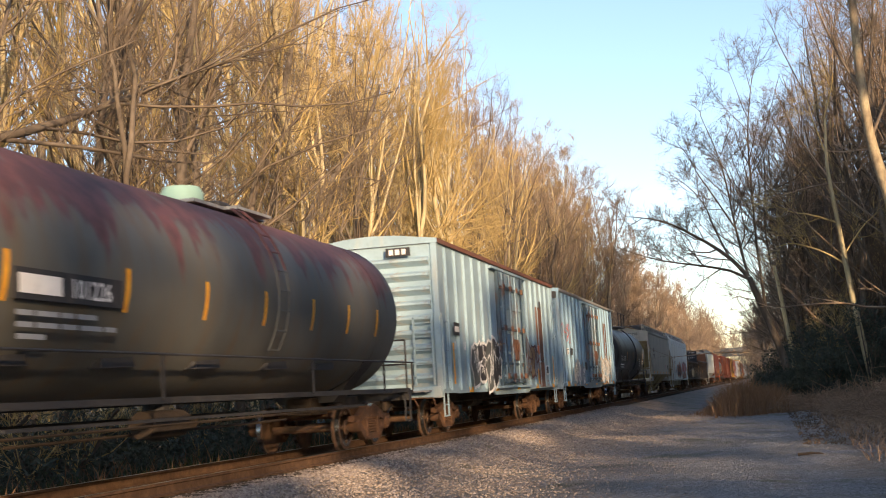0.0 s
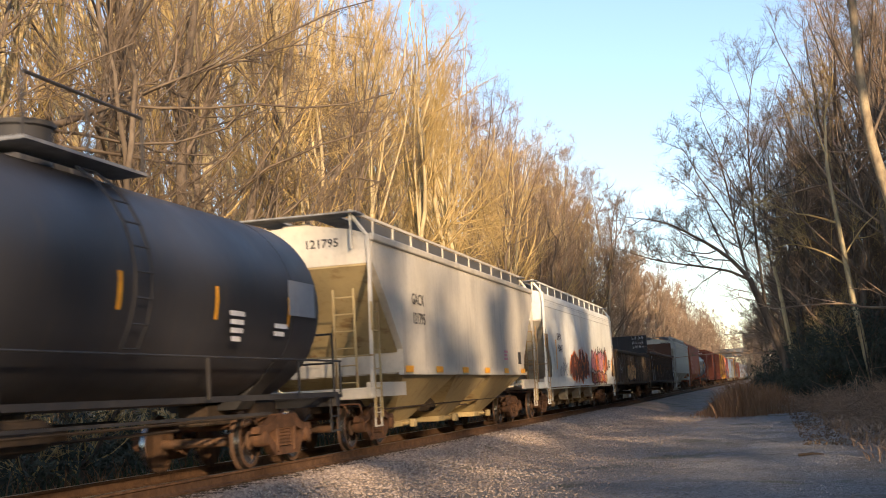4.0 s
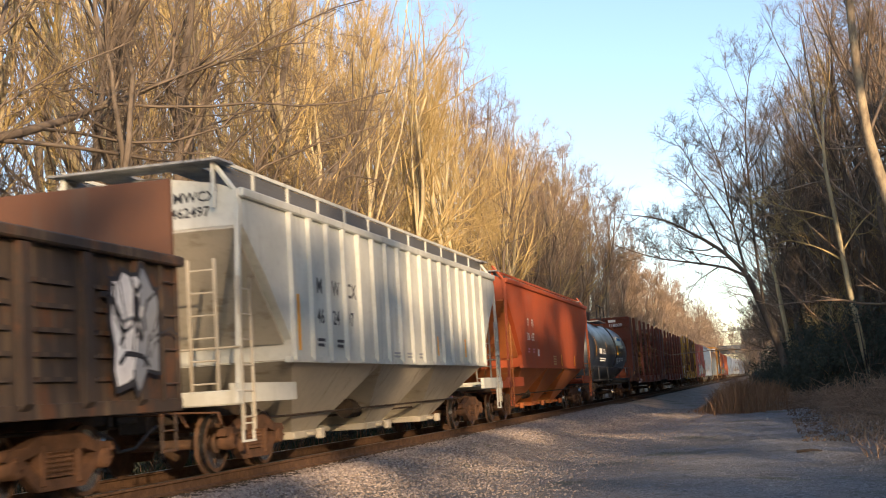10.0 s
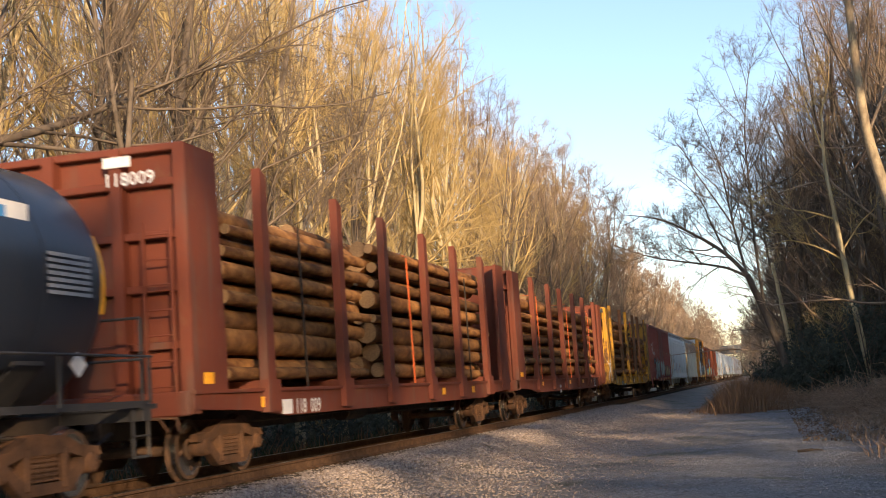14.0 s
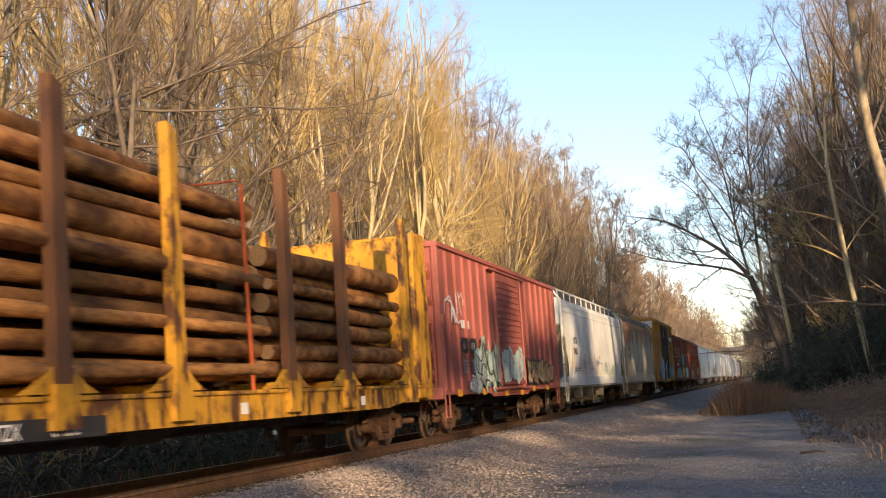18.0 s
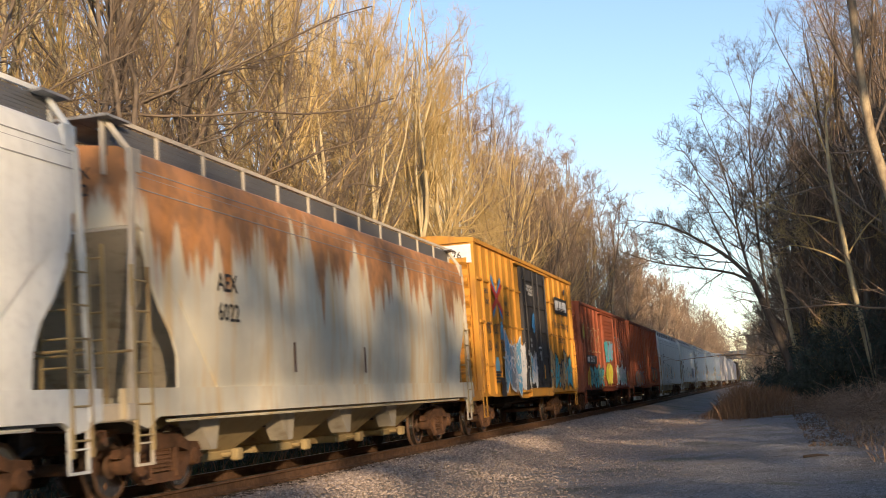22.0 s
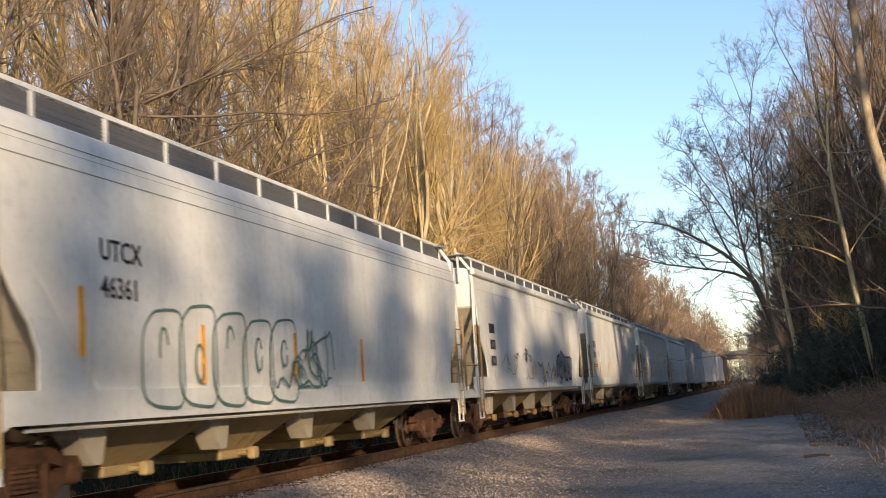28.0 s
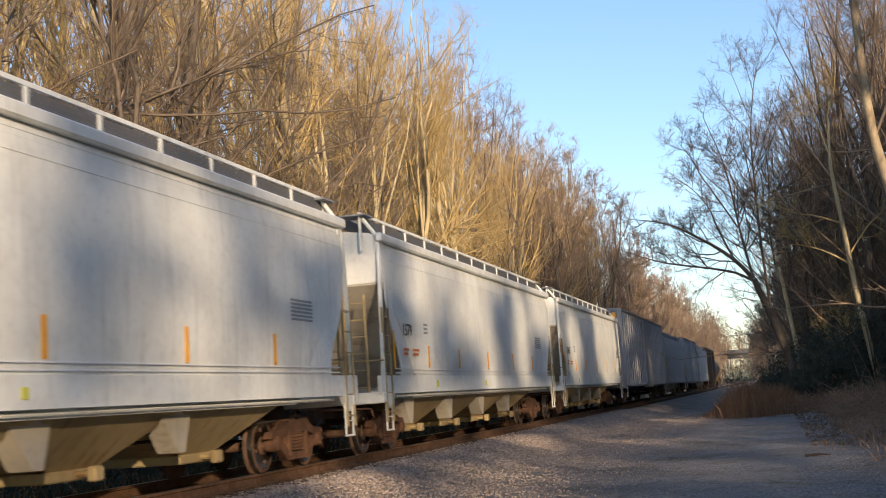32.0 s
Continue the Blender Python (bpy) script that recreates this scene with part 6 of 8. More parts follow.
# golden boxcar with a black door
D = (5.9, 9.45)
c = boxcar("boxcar", "golden yellow boxcar with a black door and blue graffiti", 327.0, 15.7, 4.95, P["yellow_box"], P["yellow_box"], D, P["trim_black"], posts(15.7, D, 6, 5), 7, battens=(3.95, 2.85, 1.75), door_style="plug", post_mat=P["trim_black"])
part("threshold", Shape().box(1.53, 1.68, 6.0, 9.45, 0.86, 1.10, b=0.01), P["yellow_box"], c)
part("door_panel", Shape().box(1.56, 1.585, 5.88, 9.56, 1.12, 4.83), P["trim_black"], c)
for text, y, z in (("FB", 0.82, 2.58), ("OX", 1.62, 2.58), ("50", 0.82, 2.12), ("46", 1.62, 2.12), ("76", 2.36, 2.12)):
    lettering(c, text, 1.602, y, z, 0.29, K)
part("end_placard", Shape().box(-1.5, 1.5, -0.03, -0.02, 4.35, 4.82), SPRAY["white"], c)
lettering(c, "FBOX 504676", -0.2, -0.035, 4.47, 0.18, K, "y")
for text, y, z in (("next", 0.74, 3.62), ("load", 0.80, 3.34), ("any", 3.2, 3.42), ("road", 3.2, 3.14)):
    lettering(c, text, 1.602, y, z, 0.19, SPRAY["black"])
sh = Shape()
for a, b, k in (((1.62, 3.88), (2.22, 3.58), 1), ((2.22, 3.58), (2.85, 3.95), 1), ((1.62, 3.25), (2.22, 3.52), 1), ((2.22, 3.52), (2.85, 3.2), 1), ((1.66, 4.12), (2.8, 3.02), 0), ((2.8, 4.12), (1.66, 3.05), 0)):
    dy, dz = b[0] - a[0], b[1] - a[1]
    q = math.hypot(dy, dz)
    ny, nz = -dz / q * 0.08, dy / q * 0.08
    x = 1.60 + 0.004 * k
    sh.put([(x, a[0] + ny, a[1] + nz), (x, b[0] + ny, b[1] + nz), (x, b[0] - ny, b[1] - nz), (x, a[0] - ny, a[1] - nz)], [(0, 1, 2, 3)], k)
part("emblem", sh, [SPRAY["blue"], SPRAY["red"]], c, "crossed red and blue stripes")
part("emblem", Shape().box(1.592, 1.60, 11.6, 14.22, 3.62, 4.19), K, c, "black panel with white bars")
bars(c, 1.606, 11.72, 3.74, [[0.6, 0.6, 0.75]], 0.34, 0.16, W)
bars(c, 1.609, 12.0, 3.80, [[1.7], [1.7], [1.7]], 0.03, 0.05, K)
lettering(c, "Railcar Pooling", 1.602, 11.12, 3.12, 0.29, SPRAY["black"], tight=1.22), lettering(c, "Experts", 1.602, 11.95, 2.62, 0.27, SPRAY["black"], tight=1.15)
part("vent", Shape().box(1.59, 1.61, 13.7, 13.95, 4.38, 4.56), K, c)
lettering(c, "CLOSE AND LOCK", 1.665, 6.25, 4.14, 0.085, W), lettering(c, "BOTH DOORS BEFORE", 1.665, 6.2, 4.03, 0.085, W), lettering(c, "MOVING CAR", 1.665, 6.5, 3.92, 0.085, W)
scrawl(c, 1.665, 6.92, 7.2, 2.85, 3.45, 1, [SPRAY["blue"]], SPRAY["blue"], 125, wild=1.4)
part("placard", Shape().box(1.66, 1.668, 7.9, 8.15, 1.95, 2.25), SPRAY["grey"], c)
bars(c, 1.668, 7.65, 2.32, [[0.6]], 0.06, 0.05, W)
bars(c, 1.668, 6.35, 2.5, [[0.25], [0.25]], 0.1, 0.03, SPRAY["grey"])
reflectors(c, [(8.45, 1.6)], 1.668, 0.1, 0.43)
scrawl(c, 1.602, 2.75, 5.75, 0.96, 2.5, 4, [SPRAY["sky_blue"], SPRAY["grey"], SPRAY["sky_blue"], SPRAY["white"]], SPRAY["white"], 121, wild=1.3)
tag_lines(c, 1.618, 2.8, 5.6, 1.0, 2.4, 3, SPRAY["white"], 126, 0.07)
scrawl(c, 1.66, 5.95, 7.1, 1.1, 2.25, 2, [SPRAY["sky_blue"], SPRAY["white"]], SPRAY["white"], 122, wild=1.4)
scrawl(c, 1.602, 9.85, 14.2, 1.02, 2.2, 5, [SPRAY["sand"], SPRAY["cyan"], SPRAY["tan"]], SPRAY["black"], 123, wild=1.5)
scrawl(c, 1.598, 2.15, 2.85, 0.95, 1.5, 1, [SPRAY["black"]], SPRAY["black"], 124)
scrawl(c, 1.597, 2.5, 2.75, 2.45, 2.85, 1, [SPRAY["sky_blue"]], SPRAY["sky_blue"], 127)
scrawl(c, 1.597, 1.6, 1.95, 1.6, 1.95, 1, [SPRAY["sky_blue"]], SPRAY["sky_blue"], 128)
bars(c, 1.602, 1.5, 1.55, [[0.7], [0.6], [0.7], [0.5]], 0.05, 0.1, K)

# brown-red boxcar, orange-red boxcar
D = (6.35, 9.5)
c = boxcar("boxcar", "brown-red boxcar with cyan, yellow and white graffiti", 344.5, 15.8, 4.36, P["brown_box"], P["brown_box"], D, P["brown_box"], posts(15.8, D, 5, 6), 6)
lettering(c, "20267", 0.75, -0.125, 4.1, 0.13, W, "y")
part("placard", Shape().box(1.594, 1.6, 1.0, 3.75, 1.98, 2.32), K, c)
bars(c, 1.605, 1.1, 2.05, [[0.55]], 0.2, 0.1, W)
lettering(c, "202  67", 1.606, 1.95, 2.05, 0.25, W)
scrawl(c, 1.602, 1.5, 5.6, 1.02, 1.95, 7, [SPRAY["cyan"], SPRAY["green"], SPRAY["cyan"]], SPRAY["black"], 131, wild=1.6)
scrawl(c, 1.602, 0.75, 1.5, 0.98, 1.8, 1, [SPRAY["yellow"]], SPRAY["red"], 138, wild=1.6)
scrawl(c, 1.602, 0.3, 0.7, 2.9, 3.4, 1, [SPRAY["lime"]], SPRAY["tan"], 139, wild=1.2)
outlined(c, 1.602, 1.5, 5.2, 2.45, 3.45, 5, SPRAY["sand"], 132)
scrawl(c, 1.65, 6.3, 8.8, 2.15, 3.0, 4, [SPRAY["cyan"], SPRAY["violet"]], SPRAY["cyan"], 137, wild=1.8)
scrawl(c, 1.65, 6.2, 8.2, 1.15, 2.0, 3, [SPRAY["lime"], SPRAY["yellow"]], SPRAY["lime"], 133, wild=1.5)
scrawl(c, 1.602, 9.6, 13.9, 1.05, 2.0, 5, [SPRAY["mint"], SPRAY["green"], SPRAY["mint"]], SPRAY["white"], 134, wild=1.3)
tag_lines(c, 1.602, 9.4, 13.4, 2.2, 3.3, 8, SPRAY["grey"], 135, 0.04)
scrawl(c, 1.602, 4.7, 5.8, 0.98, 1.6, 1, [SPRAY["red"]], SPRAY["yellow"], 136)
reflectors(c, [(5.85, 1.4), (9.35, 1.45), (14.6, 1.5)], 1.6, 0.1, 0.5)
D = (5.9, 9.0)
c = boxcar("boxcar", "orange-red boxcar with a smooth door and faint graffiti", 361.9, 15.7, 4.36, P["orange_box"], P["brown_box"], D, P["orange_box"], posts(15.7, D, 6, 6), 6, door_style="plug")
bars(c, -0.12, 0.45, 4.1, [[0.2]], 0.12, 0.05, W, face="y")
lettering(c, "20230", 0.75, -0.125, 4.1, 0.13, W, "y")
scrawl(c, 1.602, 1.2, 5.4, 1.0, 1.75, 6, [SPRAY["tan"], SPRAY["orange"]], SPRAY["grey"], 141, wild=1.2)
scrawl(c, 1.602, 9.6, 13.6, 1.2, 2.0, 4, [SPRAY["orange"], SPRAY["tan"]], SPRAY["black"], 142, wild=1.4)
tag_lines(c, 1.602, 2.2, 5.5, 1.9, 2.3, 5, SPRAY["grey"], 143, 0.05)

# white hoppers
c = hopper("hopper_car", "white covered hopper with pale green outlined letters", 379.0, 19.0, P["white_h"], P["grime_low"])
lettering(c, "UTCX", 1.562, 2.5, 2.75, 0.25, K), lettering(c, "46361", 1.562, 2.5, 2.33, 0.25, K)
outlined(c, 1.562, 3.45, 8.2, 1.08, 2.38, 5, SPRAY["bottle"], 151)
tag_lines(c, 1.562, 8.3, 9.1, 1.3, 2.2, 9, SPRAY["bottle"], 152, 0.05)
reflectors(c, [(2.1, 2.05), (5.0, 1.75), (8.2, 1.75), (11.4, 1.75)], 1.556, 0.1, 0.75)
c = hopper("hopper_car", "grey-white covered hopper with dark scuffed graffiti", 399.2, 18.0, P["white_i"], P["rusty_low"], chord=True)
for j in range(3):
    part("placard", Shape().box(1.550, 1.558, 1.75 + 0.05 * j, 2.35, 2.6 - 0.42 * j, 2.85 - 0.42 * j), K, c)
lettering(c, "GPLX", 1.562, 1.9, 2.24, 0.14, SPRAY["grey"]), lettering(c, "74013", 1.562, 1.9, 1.82, 0.14, SPRAY["grey"])
tag_lines(c, 1.562, 4.75, 5.5, 1.9, 2.15, 5, SPRAY["black"], 161, 0.03)
tag_lines(c, 1.562, 6.1, 7.0, 1.9, 2.3, 7, SPRAY["black"], 164, 0.03)
tag_lines(c, 1.562, 3.0, 8.2, 1.4, 2.1, 8, SPRAY["grey"], 165, 0.03)
tag_lines(c, 1.562, 9.0, 14.6, 1.2, 1.9, 12, SPRAY["grey"], 162, 0.09)
scrawl(c, 1.562, 11.8, 14.9, 1.4, 2.2, 4, [SPRAY["grey"]], SPRAY["black"], 163, wild=1.2)
reflectors(c, [(7.43, 1.6), (9.3, 1.6), (11.1, 1.6), (13.0, 1.6)], 1.565, 0.1, 0.43)
bars(c, 1.575, 13.2, 1.6, [[0.32]], 0.24, 0.1, K)
for k, (off, L, body, text) in enumerate(((418.7, 18.7, "white_i", "75793"), (438.8, 18.9, "white_h", "1579"), (459.1, 17.6, "white_i", "2463"))):
    c = hopper("hopper_car", "clean white covered hopper with grey running boards", off, L, P[body], P["grime_low"], chord=True)
    if k == 0:
        lettering(c, "GPLX", 1.562, 1.48, 2.68, 0.27, K)
    lettering(c, text, 1.562, 1.46, 2.25, 0.25, K)
    reflectors(c, [(0.85, 1.95)], 1.556, 0.09, 0.75)
    reflectors(c, [(3.35, 1.86), (6.0, 1.86), (9.0, 1.84), (12.15, 1.84), (15.0, 1.84)], 1.556, 0.09, 0.45)
    bars(c, 1.556, 15.7, 2.6, [[0.9]] * 6, 0.035, 0.03, SPRAY["grey"])
    bars(c, 1.556, 1.5, 1.95, [[0.35, -0.1, 0.45], [0.3, -0.15, 0.4]], 0.05, 0.1, SPRAY["orange"])
    bars(c, 1.556, 3.05, 2.5, [[0.28], [0.28], [0.28]], 0.05, 0.04, SPRAY["grey"])
    for z in (1.50, 1.58):
        part("pinstripe", Shape().box(1.536, 1.546, 0.9, L - 0.9, z, z + 0.022), SPRAY["white"], c)
    part("placard", Shape().box(1.538, 1.546, 3.9, 4.05, 1.22, 1.36).box(1.538, 1.546, 8.6, 8.72, 1.22, 1.34), SPRAY["lime"], c)
    if k == 2:
        part("end_cover", Shape().box(-1.5, 1.5, L - 0.1, L + 0.06, 2.9, 4.5), P["log_yellow"], c, "yellow end bracket")

# far cars, shaded greys
c = boxcar("boxcar", "long plain grey high-side boxcar with dust", 478.3, 22.6, 4.75, P["grey_h"], P["roof_grey"], (9.8, 12.8), P["grey_h"], posts(22.6, (9.8, 12.8), 9, 9), 7)
c = hopper("hopper_car", "grey covered hopper with pale upper panel", 502.4, 18.2, P["grey_h"], P["grime_low"])
c = boxcar("boxcar", "plain grey boxcar with dusty sides", 522.0, 15.8, 4.6, P["grey_h"], P["roof_grey"], (6, 9), P["grey_h"], posts(15.8, (6, 9), 6, 6), 6)
c = hopper("hopper_car", "dusty grey covered hopper", 539.3, 18.2, P["grey_h"], P["grime_low"])
c = boxcar("boxcar", "grey-brown boxcar with dusty sides", 559.0, 15.8, 4.6, P["gon_brown"], P["roof_grey"], (6, 9), P["gon_brown"], posts(15.8, (6, 9), 6, 6), 6)
c = tank_car("tank_car", "black tank car with a yellow end", 576.4, 15.6, 1.45, 2.45, P["tank_black_b"], P["log_yellow"], 0.5)


# ---- bridge in the distance ----
def bridge(y=395):
    b = thing("overpass", "low road overpass with dark steel girders on concrete piers", "bridge")
    b.location = (0, y, 0)
    part("deck", Shape().box(-70, 60, -4, 4, 8.3, 8.8), M["concrete"], b)
    part("parapet", Shape().box(-70, 60, -4.1, -3.8, 8.8, 9.7).box(-70, 60, 3.8, 4.1, 8.8, 9.7), M["concrete"], b)
    for q in (-3.2, -1, 1.2, 3.2):
        part("girder", Shape().box(-70, 60, q - 0.2, q + 0.2, 7.2, 8.3).box(-70, 60, q - 0.35, q + 0.35, 7.2, 7.26), M["bridge_steel"], b)
    for x in (-26, -1.5, 22):
        part("pier", Shape().box(x - 0.6, x + 0.6, -3.6, 3.6, -2, 7.2, b=0.1), M["concrete"], b)


bridge()


# ---- bare trees ----
def along(curve, q):
    i = q * (curve.shape[1] - 1)
    a = np.clip(i.astype(int), 0, curve.shape[1] - 2)
    f = (i - a)[:, None]
    row = np.arange(len(curve))
    return curve[row, a] * (1 - f) + curve[row, a + 1] * f, curve[row, a + 1] - curve[row, a]


def unit(v):
    return v / (np.linalg.norm(v, axis=-1, keepdims=True) + 1e-9)


def branch(g, parent, plen, prad, count, span, fork, ratio, points, up, crook, least=0.1):
    """Crooked shoots that leave their parents at an angle within fork (degrees) and bend towards the light.
    Gives the curves, their lengths and their radii at the foot."""
    c = np.repeat(parent, count, 0)
    q = g.uniform(span[0], span[1], len(c))
    P, T = along(c, q)
    T = unit(T)
    side = unit(np.cross(T, unit(g.normal(0, 1, T.shape))))
    a = np.radians(g.uniform(fork[0], fork[1], len(c)))[:, None]
    D = unit(np.cos(a) * T + np.sin(a) * side)
    L = np.maximum(least, np.repeat(plen, count) * g.uniform(ratio[0], ratio[1], len(c)) * (1.12 - 0.72 * q))
    R = np.repeat(prad, count) * (1 - 0.7 * q) * g.uniform(0.45, 0.72, len(c))
    out = [P]
    for k in range(1, points):
        D = unit(D + g.normal(0, crook, D.shape) + np.array([0, 0, up / points]))
        out.append(out[-1] + D * (L / (points - 1))[:, None])
    return np.stack(out, 1), L, R


def twiggy(g, limb, L, R, subs, thick, up=0.35, rmin=0.0):
    """Three orders of branches and twigs on given limbs, each finer and more crooked than the last."""
    out = []
    spec = (((0.12, 1.0), (28, 62), (0.30, 0.62), 5, 0.17), ((0.08, 1.0), (28, 68), (0.32, 0.66), 4, 0.2), ((0.05, 1.0), (25, 70), (0.34, 0.8), 3, 0.16))
    for k, (n, (span, fork, ratio, points, crook)) in enumerate(zip(subs, spec)):
        limb, L, R = branch(g, limb, L, R, n, span, fork, ratio, points, up, crook, (0.7, 0.45, 0.3)[k])
        lo = max((0.0075, 0.0052, 0.0036)[k] * thick, rmin)
        r = np.clip(R, lo, 0.05)[:, None] * np.linspace(1, 0.45, points)[None]
        out.append(tubes(limb, r, 3))
    return out


def grow(seed, height, spread, limbs, subs, trunk_r, low=0.3, thick=1.0, lean=0.04, wander=0.25, fork=(28, 62), leaders=3, split=0.45, stems=1, up=0.8):
    """One bare tree: a crooked trunk that parts into leaders, limbs on both, and twigs to a rounded crown."""
    g = np.random.default_rng(seed)
    n = 16
    s = np.linspace(0, 1, n)
    trunks, pieces = [], []
    for k in range(stems):
        h = height * (1 if k == 0 else g.uniform(0.7, 0.95))
        path = np.zeros((n, 3))
        path[:, 2] = s * h * 0.93
        path[:, :2] = np.cumsum(g.normal(0, wander * 0.8, (n, 2)), 0) * s[:, None] + np.outer(s ** 1.2, g.normal(0, lean * (1 if stems == 1 else 3), 2)) * h
        rad = trunk_r * (1 - s) ** 0.75 + 0.02
        rad[0] *= 1.3
        trunks.append(tubes(path[None], rad[None], 8))
        one, hl, rl = path[None], np.array([h]), np.array([trunk_r])
        m = max(1, leaders // stems)
        lead, LL, LR = branch(g, one, hl, rl, m, (split, split + 0.25), (8, 24), (0.62, 0.8), 9, 0.9, 0.08)
        LR = np.clip(LR * 1.25, 0.04, 0.14)
        trunks.append(tubes(lead, LR[:, None] * np.linspace(1, 0.2, 9)[None], 6))
        m = limbs // stems
        limb, L, R = branch(g, one, np.array([spread * 2.0]), rl, m, (low, 0.97), fork, (0.35, 1.0), 8, up, 0.11)
        limb2, L2, R2 = branch(g, lead, LL * 0.8, LR, 5, (0.15, 1.0), (25, 55), (0.35, 0.75), 8, up, 0.11)
        limb, L, R = np.concatenate([limb, limb2]), np.concatenate([L, L2]), np.clip(np.concatenate([R, R2]), 0.014, 0.06)
        pieces.append(tubes(limb, R[:, None] * np.linspace(1, 0.28, 8)[None], 4))
        pieces += twiggy(g, np.concatenate([limb]), L, R, subs, thick, up * 0.7)
    return joined(*trunks), joined(*pieces)


def tree_kind(bark, twig, **k):
    t, c = grow(**k)
    return np_mesh("trunk", *t, bark, True), np_mesh("crown", *c, twig), float(c[0][:, 2].max())


KINDS, DARK, BACK, DIM, FAR, BRUSH, MID, SIDE = [], [], [], [], [], [], [], []
for i in range(7):
    KINDS.append(tree_kind(M["bark"], M["twig"], seed=100 + i, height=(19, 20, 17, 20, 18, 20, 17)[i], spread=(4.2, 4.6, 3.8, 4.8, 4.0, 4.6, 4.4)[i], limbs=14, subs=(5, 4, 3), trunk_r=(0.17, 0.19, 0.12, 0.2, 0.14, 0.17, 0.11)[i], low=(0.22, 0.3, 0.2, 0.3, 0.25, 0.25, 0.2)[i], thick=1.0, stems=(1, 1, 2, 1, 1, 1, 3)[i], leaders=(3, 4, 2, 3, 4, 3, 3)[i]))
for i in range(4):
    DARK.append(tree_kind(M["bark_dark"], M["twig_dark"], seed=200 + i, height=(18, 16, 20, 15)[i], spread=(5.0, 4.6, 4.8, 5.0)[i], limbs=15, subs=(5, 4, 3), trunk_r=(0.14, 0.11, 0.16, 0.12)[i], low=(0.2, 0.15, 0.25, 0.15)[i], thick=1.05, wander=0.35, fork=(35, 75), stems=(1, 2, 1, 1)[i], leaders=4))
for i in range(5):
    BACK.append(tree_kind(M["bark"], M["twig"], seed=250 + i, height=(19, 21, 18, 22, 20)[i], spread=4.8, limbs=14, subs=(5, 4, 3), trunk_r=(0.17, 0.22, 0.15, 0.2, 0.18)[i], low=0.3, thick=1.45, leaders=4))
for i in range(3):
    SIDE.append(tree_kind(M["bark_dark"], M["twig_brown"], seed=280 + i, height=(16, 18, 17)[i], spread=6.0, limbs=16, subs=(5, 4, 3), trunk_r=(0.14, 0.17, 0.15)[i], low=0.12, thick=1.25, wander=0.35, fork=(40, 80), up=0.5))
# greyer, browner copies of the lit trees; the wood's shade is in their colour
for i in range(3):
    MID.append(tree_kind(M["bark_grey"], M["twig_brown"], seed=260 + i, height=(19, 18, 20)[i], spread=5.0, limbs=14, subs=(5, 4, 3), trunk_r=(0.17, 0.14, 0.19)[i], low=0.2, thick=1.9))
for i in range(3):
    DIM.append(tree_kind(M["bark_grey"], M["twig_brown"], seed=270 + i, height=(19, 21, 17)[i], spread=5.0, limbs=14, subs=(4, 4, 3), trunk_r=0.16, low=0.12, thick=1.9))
for i in range(4):
    FAR.append(tree_kind(M["bark_grey"], M["twig_brown"], seed=300 + i, height=(18, 17, 19, 15)[i], spread=(5.2, 5.0, 5.4, 5.0)[i], limbs=16, subs=(5, 4, 3), trunk_r=0.2, low=0.08, thick=3.6))
for i in range(4):
    BRUSH.append(tree_kind(M["bark_dark"], M["twig"] if i % 2 else M["twig_dark"], seed=400 + i, height=(5, 4, 6, 3.5)[i], spread=(1.6, 1.4, 1.8, 1.3)[i], limbs=14, subs=(4, 3, 2), trunk_r=0.04, low=0.06, thick=1.1, wander=0.2, stems=2, leaders=2))

# how high the wood stands against the sky, as degrees up by degrees left of the track
SKYLINE = np.array([(-20, 30.0), (-7, 21.0), (-4, 17.5), (-2.4, 14.8), (-1, 9.5), (0.2, 3.0), (0.8, 2.3), (2.2, 3.2), (3.6, 4.7), (5.1, 5.9), (6.0, 7.3), (6.5, 9.2), (8.0, 10.1), (8.5, 11.5), (9.5, 13.5), (10.6, 14.5), (11.9, 16.0), (13.4, 16.9), (14.8, 19.1), (20, 25.0), (40, 36.0)])


def canopy(x, y, ragged):
    """Height that the wood reaches at a place."""
    d = math.hypot(x, y)
    e = np.interp(math.degrees(math.atan2(-x, y)), SKYLINE[:, 0], SKYLINE[:, 1])
    return EYE_Z + d * math.tan(math.radians(e)) * ragged


def plant(kind, name, label, group, x, y, size, turn, tilt=(0, 0), cat="tree"):
    t = thing(name, label, cat, group)
    z = float(lift(x, y)) - 0.08
    if cat == "tree":
        size = min(size, (canopy(x, y, 0.95 + 0.15 * ((x * 7.31 + y * 3.17) % 1)) - z) / kind[2])
        size = max(size, 0.22)
    t.matrix_basis = Matrix.LocRotScale((x, y, z), Euler((radians(tilt[0]), radians(tilt[1]), radians(turn))), Vector((size,) * 3))
    part("trunk", kind[0], None, t)
    part("crown", kind[1], None, t)
    return t


